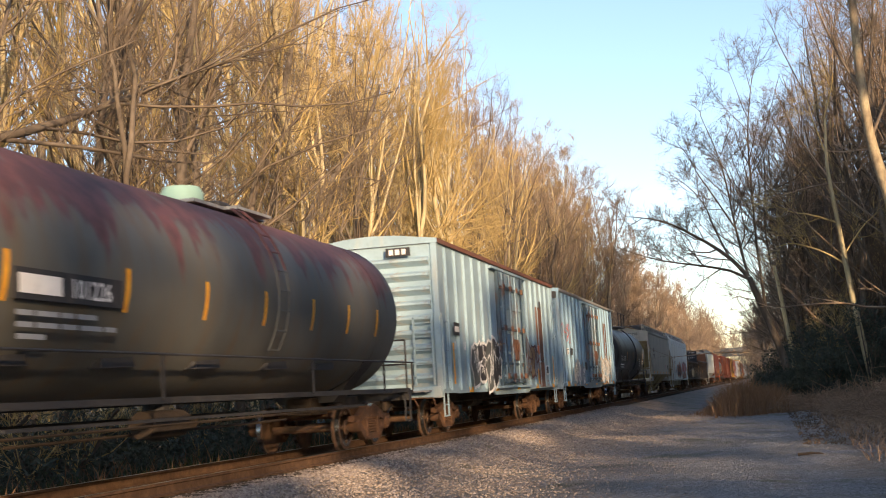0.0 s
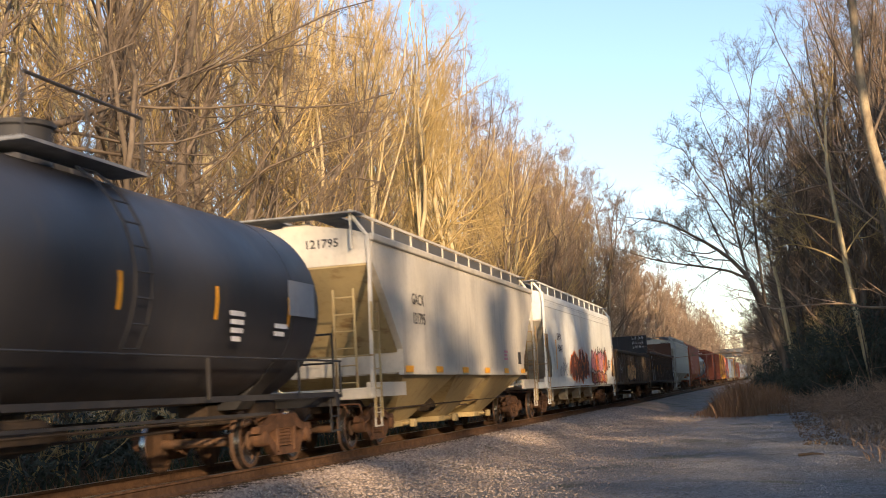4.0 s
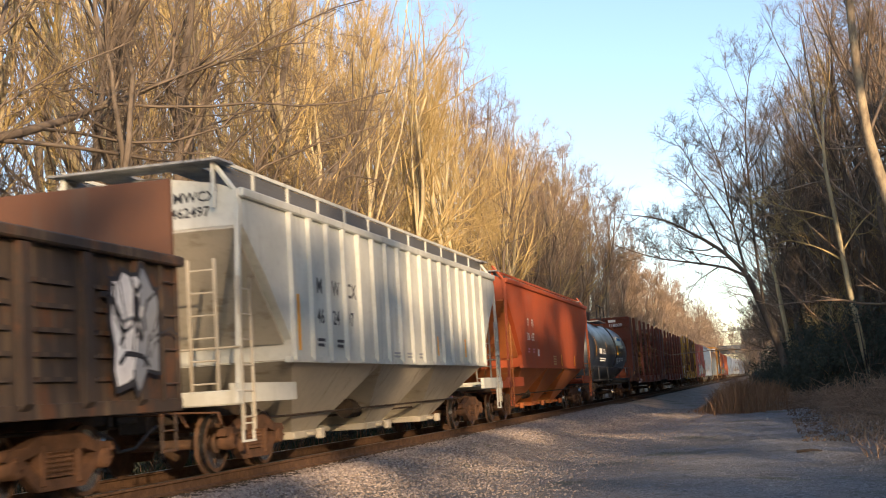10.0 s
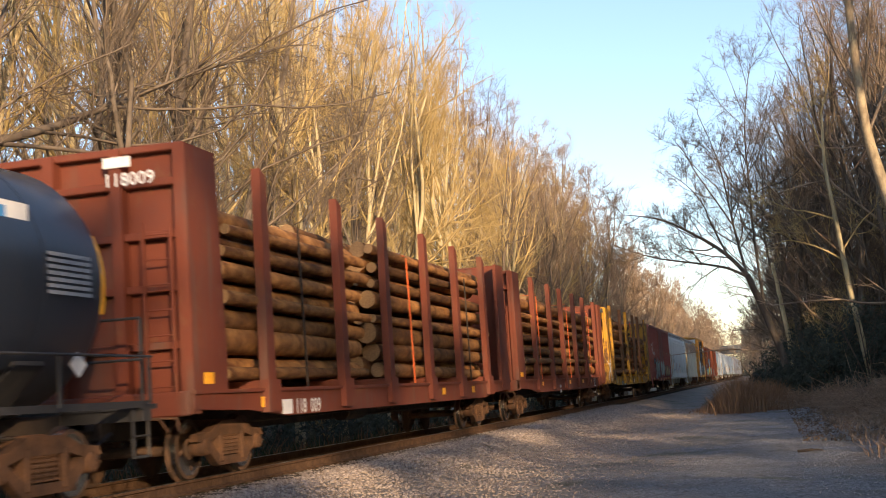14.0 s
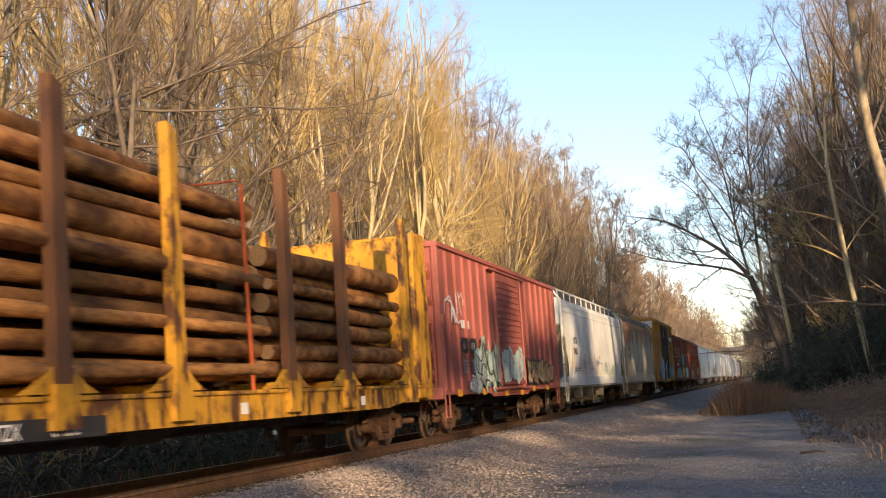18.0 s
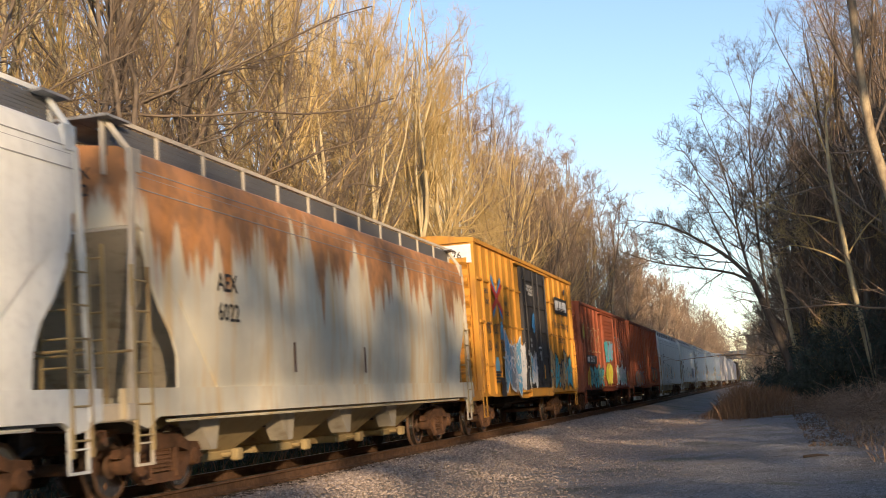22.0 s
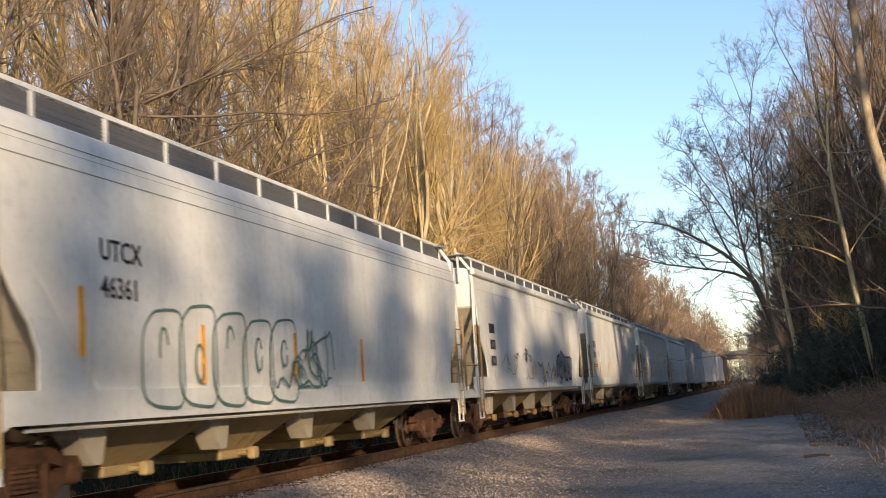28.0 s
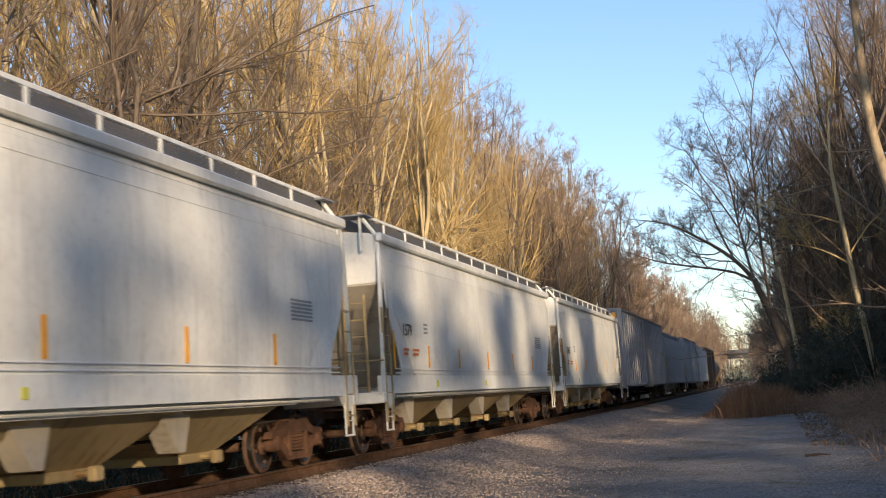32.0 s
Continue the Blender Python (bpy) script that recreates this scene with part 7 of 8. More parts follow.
tr = random.Random(12)
LEFT = "bare woodland trees beyond the track"
for row, (x, n, y0, y1) in enumerate(((-14.3, 27, 17, 120), (-17.0, 28, 19, 135), (-20.5, 30, 22, 150), (-25, 26, 28, 165), (-31, 24, 38, 185), (-38, 20, 50, 200))):
    for i in range(n):
        y = y0 + (y1 - y0) * (i + tr.uniform(-0.4, 0.4)) / n
        xx = x + tr.uniform(-1.5, 1.5)
        if row < 2:
            k = KINDS[tr.randrange(7)] if tr.random() < (0.5 if y < 34 else 0.8) else DARK[tr.randrange(4)]
        else:
            k = BACK[tr.randrange(5)]
        # past y = 78 most trees take the copies coloured as shaded
        if tr.random() < (0.7 if y > 78 else 0.35 if row > 2 else 0):
            k = MID[tr.randrange(3)]
        tall = 0.058 * abs(xx) + tr.uniform(-0.08, 0.1)
        plant(k, "bare_tree", "tall slender leafless tree with pale bark", LEFT, xx, y, min(1.12, tall), tr.uniform(0, 360), (tr.uniform(-3, 3), tr.uniform(-3, 3)))
for i in range(78):
    y = 112 + 330 * (i / 78) ** 1.3
    plant(FAR[tr.randrange(4)], "distant_tree", "distant leafless tree in low golden light", "distant bare trees along the line", -13.2 - tr.uniform(0, 12), y, tr.uniform(0.85, 1.12), tr.uniform(0, 360))
for i in range(30):
    y = 112 + 330 * (i / 30) ** 1.2
    plant(FAR[tr.randrange(4)], "distant_tree", "distant leafless tree in low golden light", "distant bare trees along the line", -0.6 - 0.009 * y + 9 * tr.random() ** 1.5, y, tr.uniform(0.75, 1.0), tr.uniform(0, 360))
for i in range(44):
    plant(FAR[tr.randrange(4)], "distant_tree", "distant leafless tree beyond the overpass", "woods beyond the overpass", -52 + 1.7 * i + tr.uniform(-1, 1), tr.uniform(420, 540), tr.uniform(0.9, 1.25), tr.uniform(0, 360))
RIGHT = "bare trees on the bank beside the road"
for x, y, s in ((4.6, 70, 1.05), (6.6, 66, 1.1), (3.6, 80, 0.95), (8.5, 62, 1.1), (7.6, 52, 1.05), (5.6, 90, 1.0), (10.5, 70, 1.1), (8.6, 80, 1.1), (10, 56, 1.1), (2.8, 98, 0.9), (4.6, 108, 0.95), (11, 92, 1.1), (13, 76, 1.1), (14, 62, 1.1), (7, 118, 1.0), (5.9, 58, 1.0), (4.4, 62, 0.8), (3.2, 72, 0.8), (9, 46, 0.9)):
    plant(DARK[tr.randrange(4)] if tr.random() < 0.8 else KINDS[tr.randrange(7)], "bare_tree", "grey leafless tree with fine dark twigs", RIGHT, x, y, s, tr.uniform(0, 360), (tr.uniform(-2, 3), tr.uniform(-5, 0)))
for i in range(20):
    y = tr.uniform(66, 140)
    plant(DIM[tr.randrange(3)], "bare_tree", "leafless tree deep in the wood, tinted grey-brown as shaded", RIGHT, 4.2 + 0.02 * (y - 66) + tr.uniform(0, 20), y, tr.uniform(0.85, 1.15), tr.uniform(0, 360))
for x, y, s in ((3.2, 64, 0.9), (4.2, 60, 1.0), (5.2, 66, 1.1), (6.2, 61, 1.1), (3.4, 76, 0.95), (4.8, 80, 1.05), (7.2, 58, 1.1), (6.6, 74, 1.15), (8.2, 66, 1.15), (5.8, 92, 1.1), (8.4, 84, 1.15), (4.0, 98, 1.0), (9.4, 74, 1.2), (7.4, 102, 1.15), (10.6, 86, 1.2)):
    plant(SIDE[tr.randrange(3)], "bare_tree", "broad leafless tree with a dense haze of brown twigs", RIGHT, x, y, s, tr.uniform(0, 360), (tr.uniform(-2, 3), tr.uniform(-4, 0)))
for x, y, s in ((1.6, 70, 0.8), (2.2, 74, 0.9), (2.6, 67, 0.8), (1.9, 82, 0.9), (3.0, 78, 0.9), (2.4, 88, 0.95), (1.4, 92, 0.9), (3.4, 84, 1.0)):
    plant((SIDE + DARK)[tr.randrange(7)], "bare_tree", "leafless tree with crooked brown twigs at the edge of the wood", RIGHT, x, y, s, tr.uniform(0, 360), (0, tr.uniform(-5, 0)))
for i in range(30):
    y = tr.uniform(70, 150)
    plant((SIDE + DIM)[tr.randrange(6)], "bare_tree", "leafless tree deep in the wood, tinted grey-brown as shaded", RIGHT, 5.0 + 0.03 * (y - 66) + tr.uniform(0, 24), y, tr.uniform(0.8, 1.1), tr.uniform(0, 360))
for i in range(80):
    y = tr.uniform(60, 120)
    plant(BRUSH[tr.randrange(4)], "shrub", "bare shrub with many thin brown stems", "bare shrubs under the trees", 2.6 + 0.012 * (y - 50) + tr.uniform(0, 8), y, tr.uniform(0.9, 1.7), tr.uniform(0, 360), cat="shrub")
for i in range(64):
    plant(BRUSH[tr.randrange(4)], "shrub", "bare shrub with many thin brown stems", "bare shrubs beyond the track", -13.2 - 14 * tr.random() ** 1.4, 17 + 100 * tr.random() ** 1.5, tr.uniform(0.9, 1.9), tr.uniform(0, 360), cat="shrub")


def shaped_tree(label, group, base, stem, limbs, bark, twig, seed, r0, r1, subs=(5, 4, 4), cat="tree", thick=1.15):
    """A tree whose stem and main limbs follow given bends; stem and limbs are points past the base."""
    g = np.random.default_rng(seed)
    t = thing("bare_tree", label, cat, group)
    t.location = base

    def bend(pts, n):
        pts = np.asarray(pts, float)
        u = np.linspace(0, 1, len(pts))
        q = np.linspace(0, 1, n)
        c = np.stack([np.interp(q, u, pts[:, k]) for k in range(3)], -1)
        c[1:-1] = (c[:-2] + 2 * c[1:-1] + c[2:]) / 4
        return c + np.cumsum(g.normal(0, 0.012, c.shape), 0)
    S = bend(stem, 14)
    part("trunk", np_mesh("trunk", *tubes(S[None], np.linspace(r0, r1, 14)[None], 8), bark, True), None, t)
    pieces = []
    for pts, a in limbs:
        c = bend(pts, 12)
        pieces.append(tubes(c[None], np.linspace(a, 0.014, 12)[None], 6))
        length = np.linalg.norm(np.diff(c, axis=0), axis=1).sum()
        br, L, R = branch(g, c[None], np.array([length]), np.array([a]), max(4, int(length * 1.5)), (0.12, 1.0), (28, 65), (0.22, 0.5), 7, 0.3, 0.13, 0.9)
        R = np.clip(R, 0.012, 0.04)
        pieces.append(tubes(br, R[:, None] * np.linspace(1, 0.35, 7)[None], 4))
        pieces += twiggy(g, br, L, R, subs, thick, 0.3)
    part("crown", np_mesh("crown", *joined(*pieces), twig), None, t)


gz = lambda x, y: float(lift(x, y)) - 0.05
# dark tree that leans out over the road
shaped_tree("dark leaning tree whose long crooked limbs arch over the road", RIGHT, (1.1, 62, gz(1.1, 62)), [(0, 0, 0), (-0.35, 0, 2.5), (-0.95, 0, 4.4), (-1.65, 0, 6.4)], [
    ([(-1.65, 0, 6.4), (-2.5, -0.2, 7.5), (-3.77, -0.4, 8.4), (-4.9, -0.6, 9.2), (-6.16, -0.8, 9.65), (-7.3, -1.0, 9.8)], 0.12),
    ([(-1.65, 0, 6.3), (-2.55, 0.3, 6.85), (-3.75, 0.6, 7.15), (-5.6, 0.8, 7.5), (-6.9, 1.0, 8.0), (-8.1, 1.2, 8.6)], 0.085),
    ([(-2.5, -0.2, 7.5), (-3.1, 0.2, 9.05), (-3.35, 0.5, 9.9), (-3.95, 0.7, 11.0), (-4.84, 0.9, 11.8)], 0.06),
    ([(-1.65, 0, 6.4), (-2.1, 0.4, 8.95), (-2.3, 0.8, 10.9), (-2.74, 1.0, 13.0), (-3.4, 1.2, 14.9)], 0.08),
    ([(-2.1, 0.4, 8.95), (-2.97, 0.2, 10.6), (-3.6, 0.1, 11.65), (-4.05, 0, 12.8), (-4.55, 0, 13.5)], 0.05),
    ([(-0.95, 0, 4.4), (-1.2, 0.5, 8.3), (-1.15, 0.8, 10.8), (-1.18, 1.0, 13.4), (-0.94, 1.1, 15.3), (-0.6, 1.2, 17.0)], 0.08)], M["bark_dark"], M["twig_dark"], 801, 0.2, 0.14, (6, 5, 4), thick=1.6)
# pale lit tree beside it and a thick pale trunk nearer by
shaped_tree("slim pale-barked tree catching the low sun", RIGHT, (4.5, 58, gz(4.5, 58)), [(0, 0, 0), (-0.25, 0, 1.6), (-0.6, 0, 4.2), (-0.8, 0, 6.2), (-0.95, 0, 7.7), (-1.2, 0, 9.7), (-1.2, 0, 11.0), (-1.1, 0, 12.5)], [
    ([(-0.95, 0, 7.7), (-1.9, -0.2, 8.1), (-2.9, -0.3, 8.3), (-3.6, -0.4, 8.7)], 0.05),
    ([(-0.72, 0, 5.8), (-1.9, 0.2, 6.6), (-3.0, 0.4, 7.0), (-3.8, 0.5, 6.9)], 0.055),
    ([(-0.8, 0, 6.2), (0.2, 0.3, 7.6), (1.2, 0.5, 8.3), (2.2, 0.6, 8.6)], 0.04),
    ([(-1.2, 0, 11.0), (-1.6, 0.2, 12.6), (-1.8, 0.3, 14.0)], 0.04),
    ([(-1.1, 0, 12.5), (-0.6, 0.2, 14.0), (-0.4, 0.3, 15.6)], 0.035)], M["bark"], M["twig"], 802, 0.16, 0.05)
shaped_tree("thick pale trunk with mottled lit bark", RIGHT, (5.1, 42, gz(5.1, 42)), [(0.3, 0, 0), (0, 0, 3.0), (-0.5, 0, 5.4), (-0.85, 0, 7.1), (-1.2, 0, 8.7), (-1.3, 0, 10.1), (-1.36, 0, 13.0), (-1.3, 0, 16.5)], [
    ([(-1.3, 0, 10.4), (-2.0, 0.3, 12.0), (-2.6, 0.6, 14.2), (-2.9, 0.8, 16.0)], 0.05),
    ([(-1.2, 0, 9.0), (-0.4, 0.2, 10.6), (0.4, 0.4, 12.5), (0.7, 0.5, 14.8)], 0.06),
    ([(-1.36, 0, 13.0), (-1.7, 0.3, 14.6), (-1.9, 0.5, 16.8)], 0.045)], M["bark_mottled"], M["twig_dark"], 803, 0.23, 0.11)
shaped_tree("grey trunk rising from the thicket", RIGHT, (1.4, 66, gz(1.4, 66)), [(0, 0, 0), (-0.2, 0, 2.6), (-0.5, 0, 5.2), (-0.8, 0, 7.2)], [
    ([(-0.5, 0, 5.2), (0.2, 0.4, 8.0), (0.6, 0.8, 11.0), (0.5, 1.0, 14.0)], 0.07), ([(-0.8, 0, 7.2), (-1.0, 0.3, 9.5), (-0.7, 0.5, 12.5), (-0.9, 0.6, 15.0)], 0.06)], M["bark"], M["twig_dark"], 804, 0.15, 0.08)
# dark trees at the edge of the wood beyond the track
shaped_tree("dark straight tree at the edge of the wood", LEFT, (-14.0, 28.2, gz(-14, 28.2)), [(0, 0, 0), (0, 0.1, 4.0), (0, 0.4, 8.0), (0, 0.5, 9.5), (0, 1.1, 11.2), (0, 1.7, 13.0), (0.1, 2.0, 15.5)], [
    ([(0, 0.4, 8.0), (0.3, 1.6, 9.8), (0.5, 2.6, 12.0), (0.6, 3.2, 14.2)], 0.06), ([(0, 0.45, 8.6), (0.2, -0.8, 10.2), (0.3, -1.6, 12.4), (0.2, -2.2, 14.5)], 0.06), ([(0, 0.1, 6.6), (0.4, 1.5, 7.6), (0.6, 2.6, 8.0)], 0.04)], M["bark_dark"], M["twig_dark"], 811, 0.19, 0.07)
shaped_tree("leaning tree with a long low limb along the track", LEFT, (-13.4, 14.0, gz(-13.4, 14)), [(0, 0, 0), (0.1, 1.0, 2.5), (0.2, 2.6, 4.8), (0.4, 4.6, 6.6)], [
    ([(0.4, 4.6, 6.6), (0.4, 7.6, 7.65), (0.4, 10.4, 8.8), (0.4, 13.0, 9.95), (0.3, 15.4, 10.85), (0.2, 18.6, 11.8)], 0.10), ([(0.3, 3.4, 5.6), (0.2, 5.2, 8.0), (0, 6.6, 10.6), (0, 7.6, 13.2)], 0.07),
    ([(0.4, 5.2, 6.8), (0.9, 8.0, 7.0), (1.1, 10.8, 7.2), (1.2, 13.0, 7.6)], 0.05)], M["bark_dark"], M["twig_dark"], 812, 0.2, 0.12)
shaped_tree("dark forked tree at the edge of the wood", LEFT, (-14.5, 32.5, gz(-14.5, 32.5)), [(0, 0, 0), (0, 0.5, 4.0), (0, 1.0, 6.8), (0, 1.9, 8.4), (0, 3.1, 10.0), (0, 5.0, 12.3), (0, 5.8, 14.2), (0, 6.3, 16)], [
    ([(0, 1.9, 8.4), (0.2, 3.6, 10.4), (0.4, 5.4, 11.4), (0.5, 7.6, 12.6)], 0.06), ([(0, 3.1, 10.0), (0.2, 2.6, 12.0), (0.3, 1.6, 14.4)], 0.05), ([(0, 1.2, 7.2), (0.5, 3.0, 8.2), (0.7, 5.2, 8.8)], 0.045)], M["bark_dark"], M["twig_dark"], 813, 0.17, 0.06)
shaped_tree("dark crooked tree at the edge of the wood", LEFT, (-15.0, 35.6, gz(-15, 35.6)), [(0, 0, 0), (0, 0.6, 4.0), (0, 0.9, 7.2), (0, 1.9, 9.5), (0, 2.8, 11.0), (0, 3.0, 12.6), (0, 2.2, 14.2)], [
    ([(0, 1.9, 9.5), (0.3, 4.0, 10.6), (0.4, 6.4, 11.0)], 0.05), ([(0, 2.8, 11.0), (0.2, 4.2, 13.2), (0.2, 5.0, 15.4)], 0.05)], M["bark_dark"], M["twig_dark"], 814, 0.16, 0.05)
shaped_tree("grey tree leaning far over towards the track", LEFT, (-14.0, 33.2, gz(-14, 33.2)), [(0, 0, 0), (0, 1.2, 4.0), (0, 3.4, 7.4), (0, 6.5, 9.3), (0, 8.6, 10.5), (0, 11.5, 12.6), (0, 13.0, 14.2)], [
    ([(0, 6.5, 9.3), (0.3, 8.6, 9.8), (0.5, 11.0, 10.0)], 0.05), ([(0, 8.6, 10.5), (0.2, 9.4, 12.4), (0.2, 9.8, 14.6)], 0.05)], M["bark_dark"], M["twig_dark"], 815, 0.15, 0.05)
shaped_tree("pale many-limbed tree glowing in the low sun", LEFT, (-14.5, 51.5, gz(-14.5, 51.5)), [(0, 0, 0), (0, 0.3, 4.0), (0, 0.8, 7.6), (0, 1.9, 9.8)], [
    ([(0, 1.9, 9.8), (0, 4.2, 12.4), (0, 6.0, 15.4), (0, 7.0, 17.6)], 0.09), ([(0, 1.0, 8.2), (0.3, 5.0, 9.8), (0.5, 9.0, 11.0), (0.6, 13.0, 11.6)], 0.08), ([(0, 1.4, 9.0), (-0.3, 0.6, 12.0), (-0.4, 0.8, 15.0), (-0.3, 1.6, 17.4)], 0.08), ([(0, 0.9, 7.8), (0.6, 4.0, 8.0), (0.9, 8.0, 8.6), (1.0, 12.0, 9.6)], 0.06), ([(0, 1.6, 9.4), (0.2, 3.0, 13.0), (0.2, 3.6, 17.0)], 0.07)], M["bark"], M["twig"], 816, 0.2, 0.13)


# ---- evergreen thicket, dead grass, brush ----
def leaf_cloud(count, centre, size, leaf, seed, flat=0.0):
    """Many small leaf blades scattered through lumpy volumes."""
    g = np.random.default_rng(seed)
    m = 26
    lumps = np.stack([g.uniform(-1, 1, m) * size[0], g.uniform(-1, 1, m) * size[1], g.uniform(0.1, 1, m) * size[2]], -1)
    lumps[:, 2] *= 1 - 0.4 * (np.abs(lumps[:, 0]) / size[0]) ** 2
    c = lumps[g.integers(0, m, count)]
    d = g.normal(0, 1, (count, 3))
    d /= np.linalg.norm(d, axis=1, keepdims=True)
    P = c + d * (g.uniform(0.3, 1, count) ** 0.5)[:, None] * np.array([0.62, 0.62, 0.5]) * (0.35 + 0.25 * size[2])
    P[:, 2] = np.abs(P[:, 2])
    A, B = g.normal(0, 1, (count, 3)), g.normal(0, 1, (count, 3))
    A *= (leaf * g.uniform(0.6, 1.4, count) / np.linalg.norm(A, axis=1))[:, None]
    B *= (leaf * 0.35 / np.linalg.norm(B, axis=1))[:, None]
    V = np.stack([P - A, P + B, P + A, P - B], 1) + np.asarray(centre)
    return V.reshape(-1, 3), np.arange(count * 4).reshape(-1, 4)


def evergreen(x, y, size, count, seed, label, group):
    t = thing("evergreen_bush", label, "bush", group)
    t.location = (x, y, float(lift(x, y)) - 0.05)
    g = np.random.default_rng(seed)
    n = 9
    P = np.zeros((n, 4, 3))
    k = np.linspace(0, 1, 4)
    P[:, :, 0], P[:, :, 1] = np.outer(g.uniform(-0.9, 0.9, n) * size[0], k), np.outer(g.uniform(-0.9, 0.9, n) * size[1], k)
    P[:, :, 2] = np.outer(g.uniform(0.6, 1, n) * size[2], k)
    part("stem", np_mesh("stem", *tubes(P, np.tile(np.linspace(0.05, 0.012, 4), (n, 1)), 5), M["bark_dark"]), None, t)
    part("leaves", np_mesh("leaves", *leaf_cloud(count, (0, 0, 0), size, 0.085, seed), M["evergreen"]), None, t)


for i, (x, y, sx, sz) in enumerate(((1.1, 60.5, 0.9, 1.5), (2.6, 59, 1.4, 2.6), (4.4, 58, 1.8, 3.1), (6.2, 57, 1.9, 3.1), (8.2, 56, 2.0, 3.2), (10.2, 54, 2.0, 3.2), (1.8, 65, 1.7, 3.2), (3.6, 64, 1.9, 3.5), (5.6, 63, 2.0, 3.5), (7.6, 62, 2.1, 3.6), (2.8, 72, 1.9, 3.6), (5.0, 70, 2.2, 3.8))):
    evergreen(x, y, (sx, 1.7, sz * 1.18), 7500, 500 + i, "dense dark evergreen bush at the edge of the wood", "evergreen thicket")


# openings between the boughs through which the low sun comes: where each one's light falls along the
# train's side (metres along the track, height), its half width and half height, and how clear it is
GAPS = ((9.2, 2.6, 1.9, 2.9, 1.0), (13.6, 3.4, 0.8, 0.45, 1.0), (15.1, 3.05, 0.95, 0.5, 1.0), (14.8, 1.8, 0.85, 0.8, 1.0), (12.6, 1.5, 1.3, 0.8, 0.75), (17.6, 2.95, 0.6, 0.4, 1.0),
        (17.4, 1.4, 1.6, 0.5, 0.6), (18.8, 4.0, 1.9, 0.38, 1.0), (21.5, 3.15, 0.85, 0.9, 1.0), (21.2, 1.5, 0.9, 0.6, 0.7), (25.4, 3.4, 1.2, 1.0, 1.0), (25.2, 1.7, 0.9, 0.6, 0.9), (30.0, 3.2, 2.0, 1.1, 1.0),
        (31.4, 1.6, 1.1, 0.9, 1.0), (35.8, 2.5, 1.2, 1.6, 1.0), (40.5, 3.3, 1.0, 0.7, 0.9), (46.0, 2.5, 1.7, 1.4, 1.0), (56.0, 2.8, 5.0, 1.9, 1.0),
        (19.6, -0.6, 1.6, 0.75, 1.0), (33.4, -0.6, 2.6, 0.55, 1.0), (23.6, -1.95, 1.2, 0.6, 1.0), (31.6, -3.2, 3.4, 0.32, 0.97), (36.6, -3.95, 3.2, 0.3, 0.97), (46.0, -2.9, 2.0, 0.45, 0.8), (57.7, -2.2, 3.2, 0.5, 0.9), (70.0, -0.6, 6.0, 0.5, 1.0),
        (26.0, 0.55, 22.0, 0.65, 0.93), (32.0, -2.6, 28.0, 2.0, 0.84), (16.0, 2.6, 9.0, 2.0, 0.15), (98.0, 11.5, 32.0, 6.0, 0.75))


def sheltered(g, Q):
    """Which boughs stand outside the openings."""
    s = (Q[:, 0] - TX - 1.53) / sun_dir.x
    u, v = Q[:, 1] - s * sun_dir.y, Q[:, 2] - s * sun_dir.z
    keep = np.ones(len(Q), bool)
    for a, b, ru, rv, clear in GAPS:
        inside = ((u - a) / ru) ** 2 + ((v - b) / rv) ** 2 < g.uniform(0.8, 1.35, len(Q))
        keep &= ~(inside & (g.random(len(Q)) < clear))
    return keep


def evergreen_tree(x, y, h, r, seed, group, bare=0.3, full=0.45, leaf=1.3, lumps=30, n=2800):
    """A ragged conifer: trunk, and boughs of needles in lumps with gaps between."""
    g = np.random.default_rng(seed)
    t = thing("evergreen_tree", "ragged dark evergreen tree with gaps between its boughs", "tree", group)
    t.location = (x, y, float(lift(x, y)) - 0.1)
    k = np.linspace(0, 1, 8)
    P = np.stack([0.15 * np.sin(k * 4 + seed), 0.15 * np.cos(k * 3 + seed) - 0.15, k * h], -1)
    part("trunk", np_mesh("trunk", *tubes(P[None], (0.16 * (1 - k) + 0.02)[None], 7), M["bark_dark"], True), None, t)
    m = lumps
    z = g.uniform(bare, 0.97, m)
    a = np.arange(m) * 2.4
    d = r * (1.05 - full * (z - bare) / (1 - bare)) * g.uniform(0.2, 1.0, m)
    C = np.stack([d * np.cos(a), d * np.sin(a), z * h], -1)
    c = C[g.integers(0, m, n)]
    v = g.normal(0, 1, (n, 3))
    v *= (g.uniform(0, 1, n) ** 0.4 / np.linalg.norm(v, axis=1))[:, None]
    Q = c + v * np.array([0.75, 0.75, 0.42]) * (0.5 + 0.16 * r)
    A, B = g.normal(0, 1, (n, 3)), g.normal(0, 1, (n, 3))
    A *= (0.17 * leaf * g.uniform(0.6, 1.4, n) / np.linalg.norm(A, axis=1))[:, None]
    B *= (0.07 * leaf / np.linalg.norm(B, axis=1))[:, None]
    keep = sheltered(g, Q + np.array(t.location))
    Q, A, B, n = Q[keep], A[keep], B[keep], int(keep.sum())
    part("boughs", np_mesh("boughs", np.stack([Q - A, Q + B, Q + A, Q - B], 1).reshape(-1, 3), np.arange(n * 4).reshape(-1, 4), M["evergreen"]), None, t)


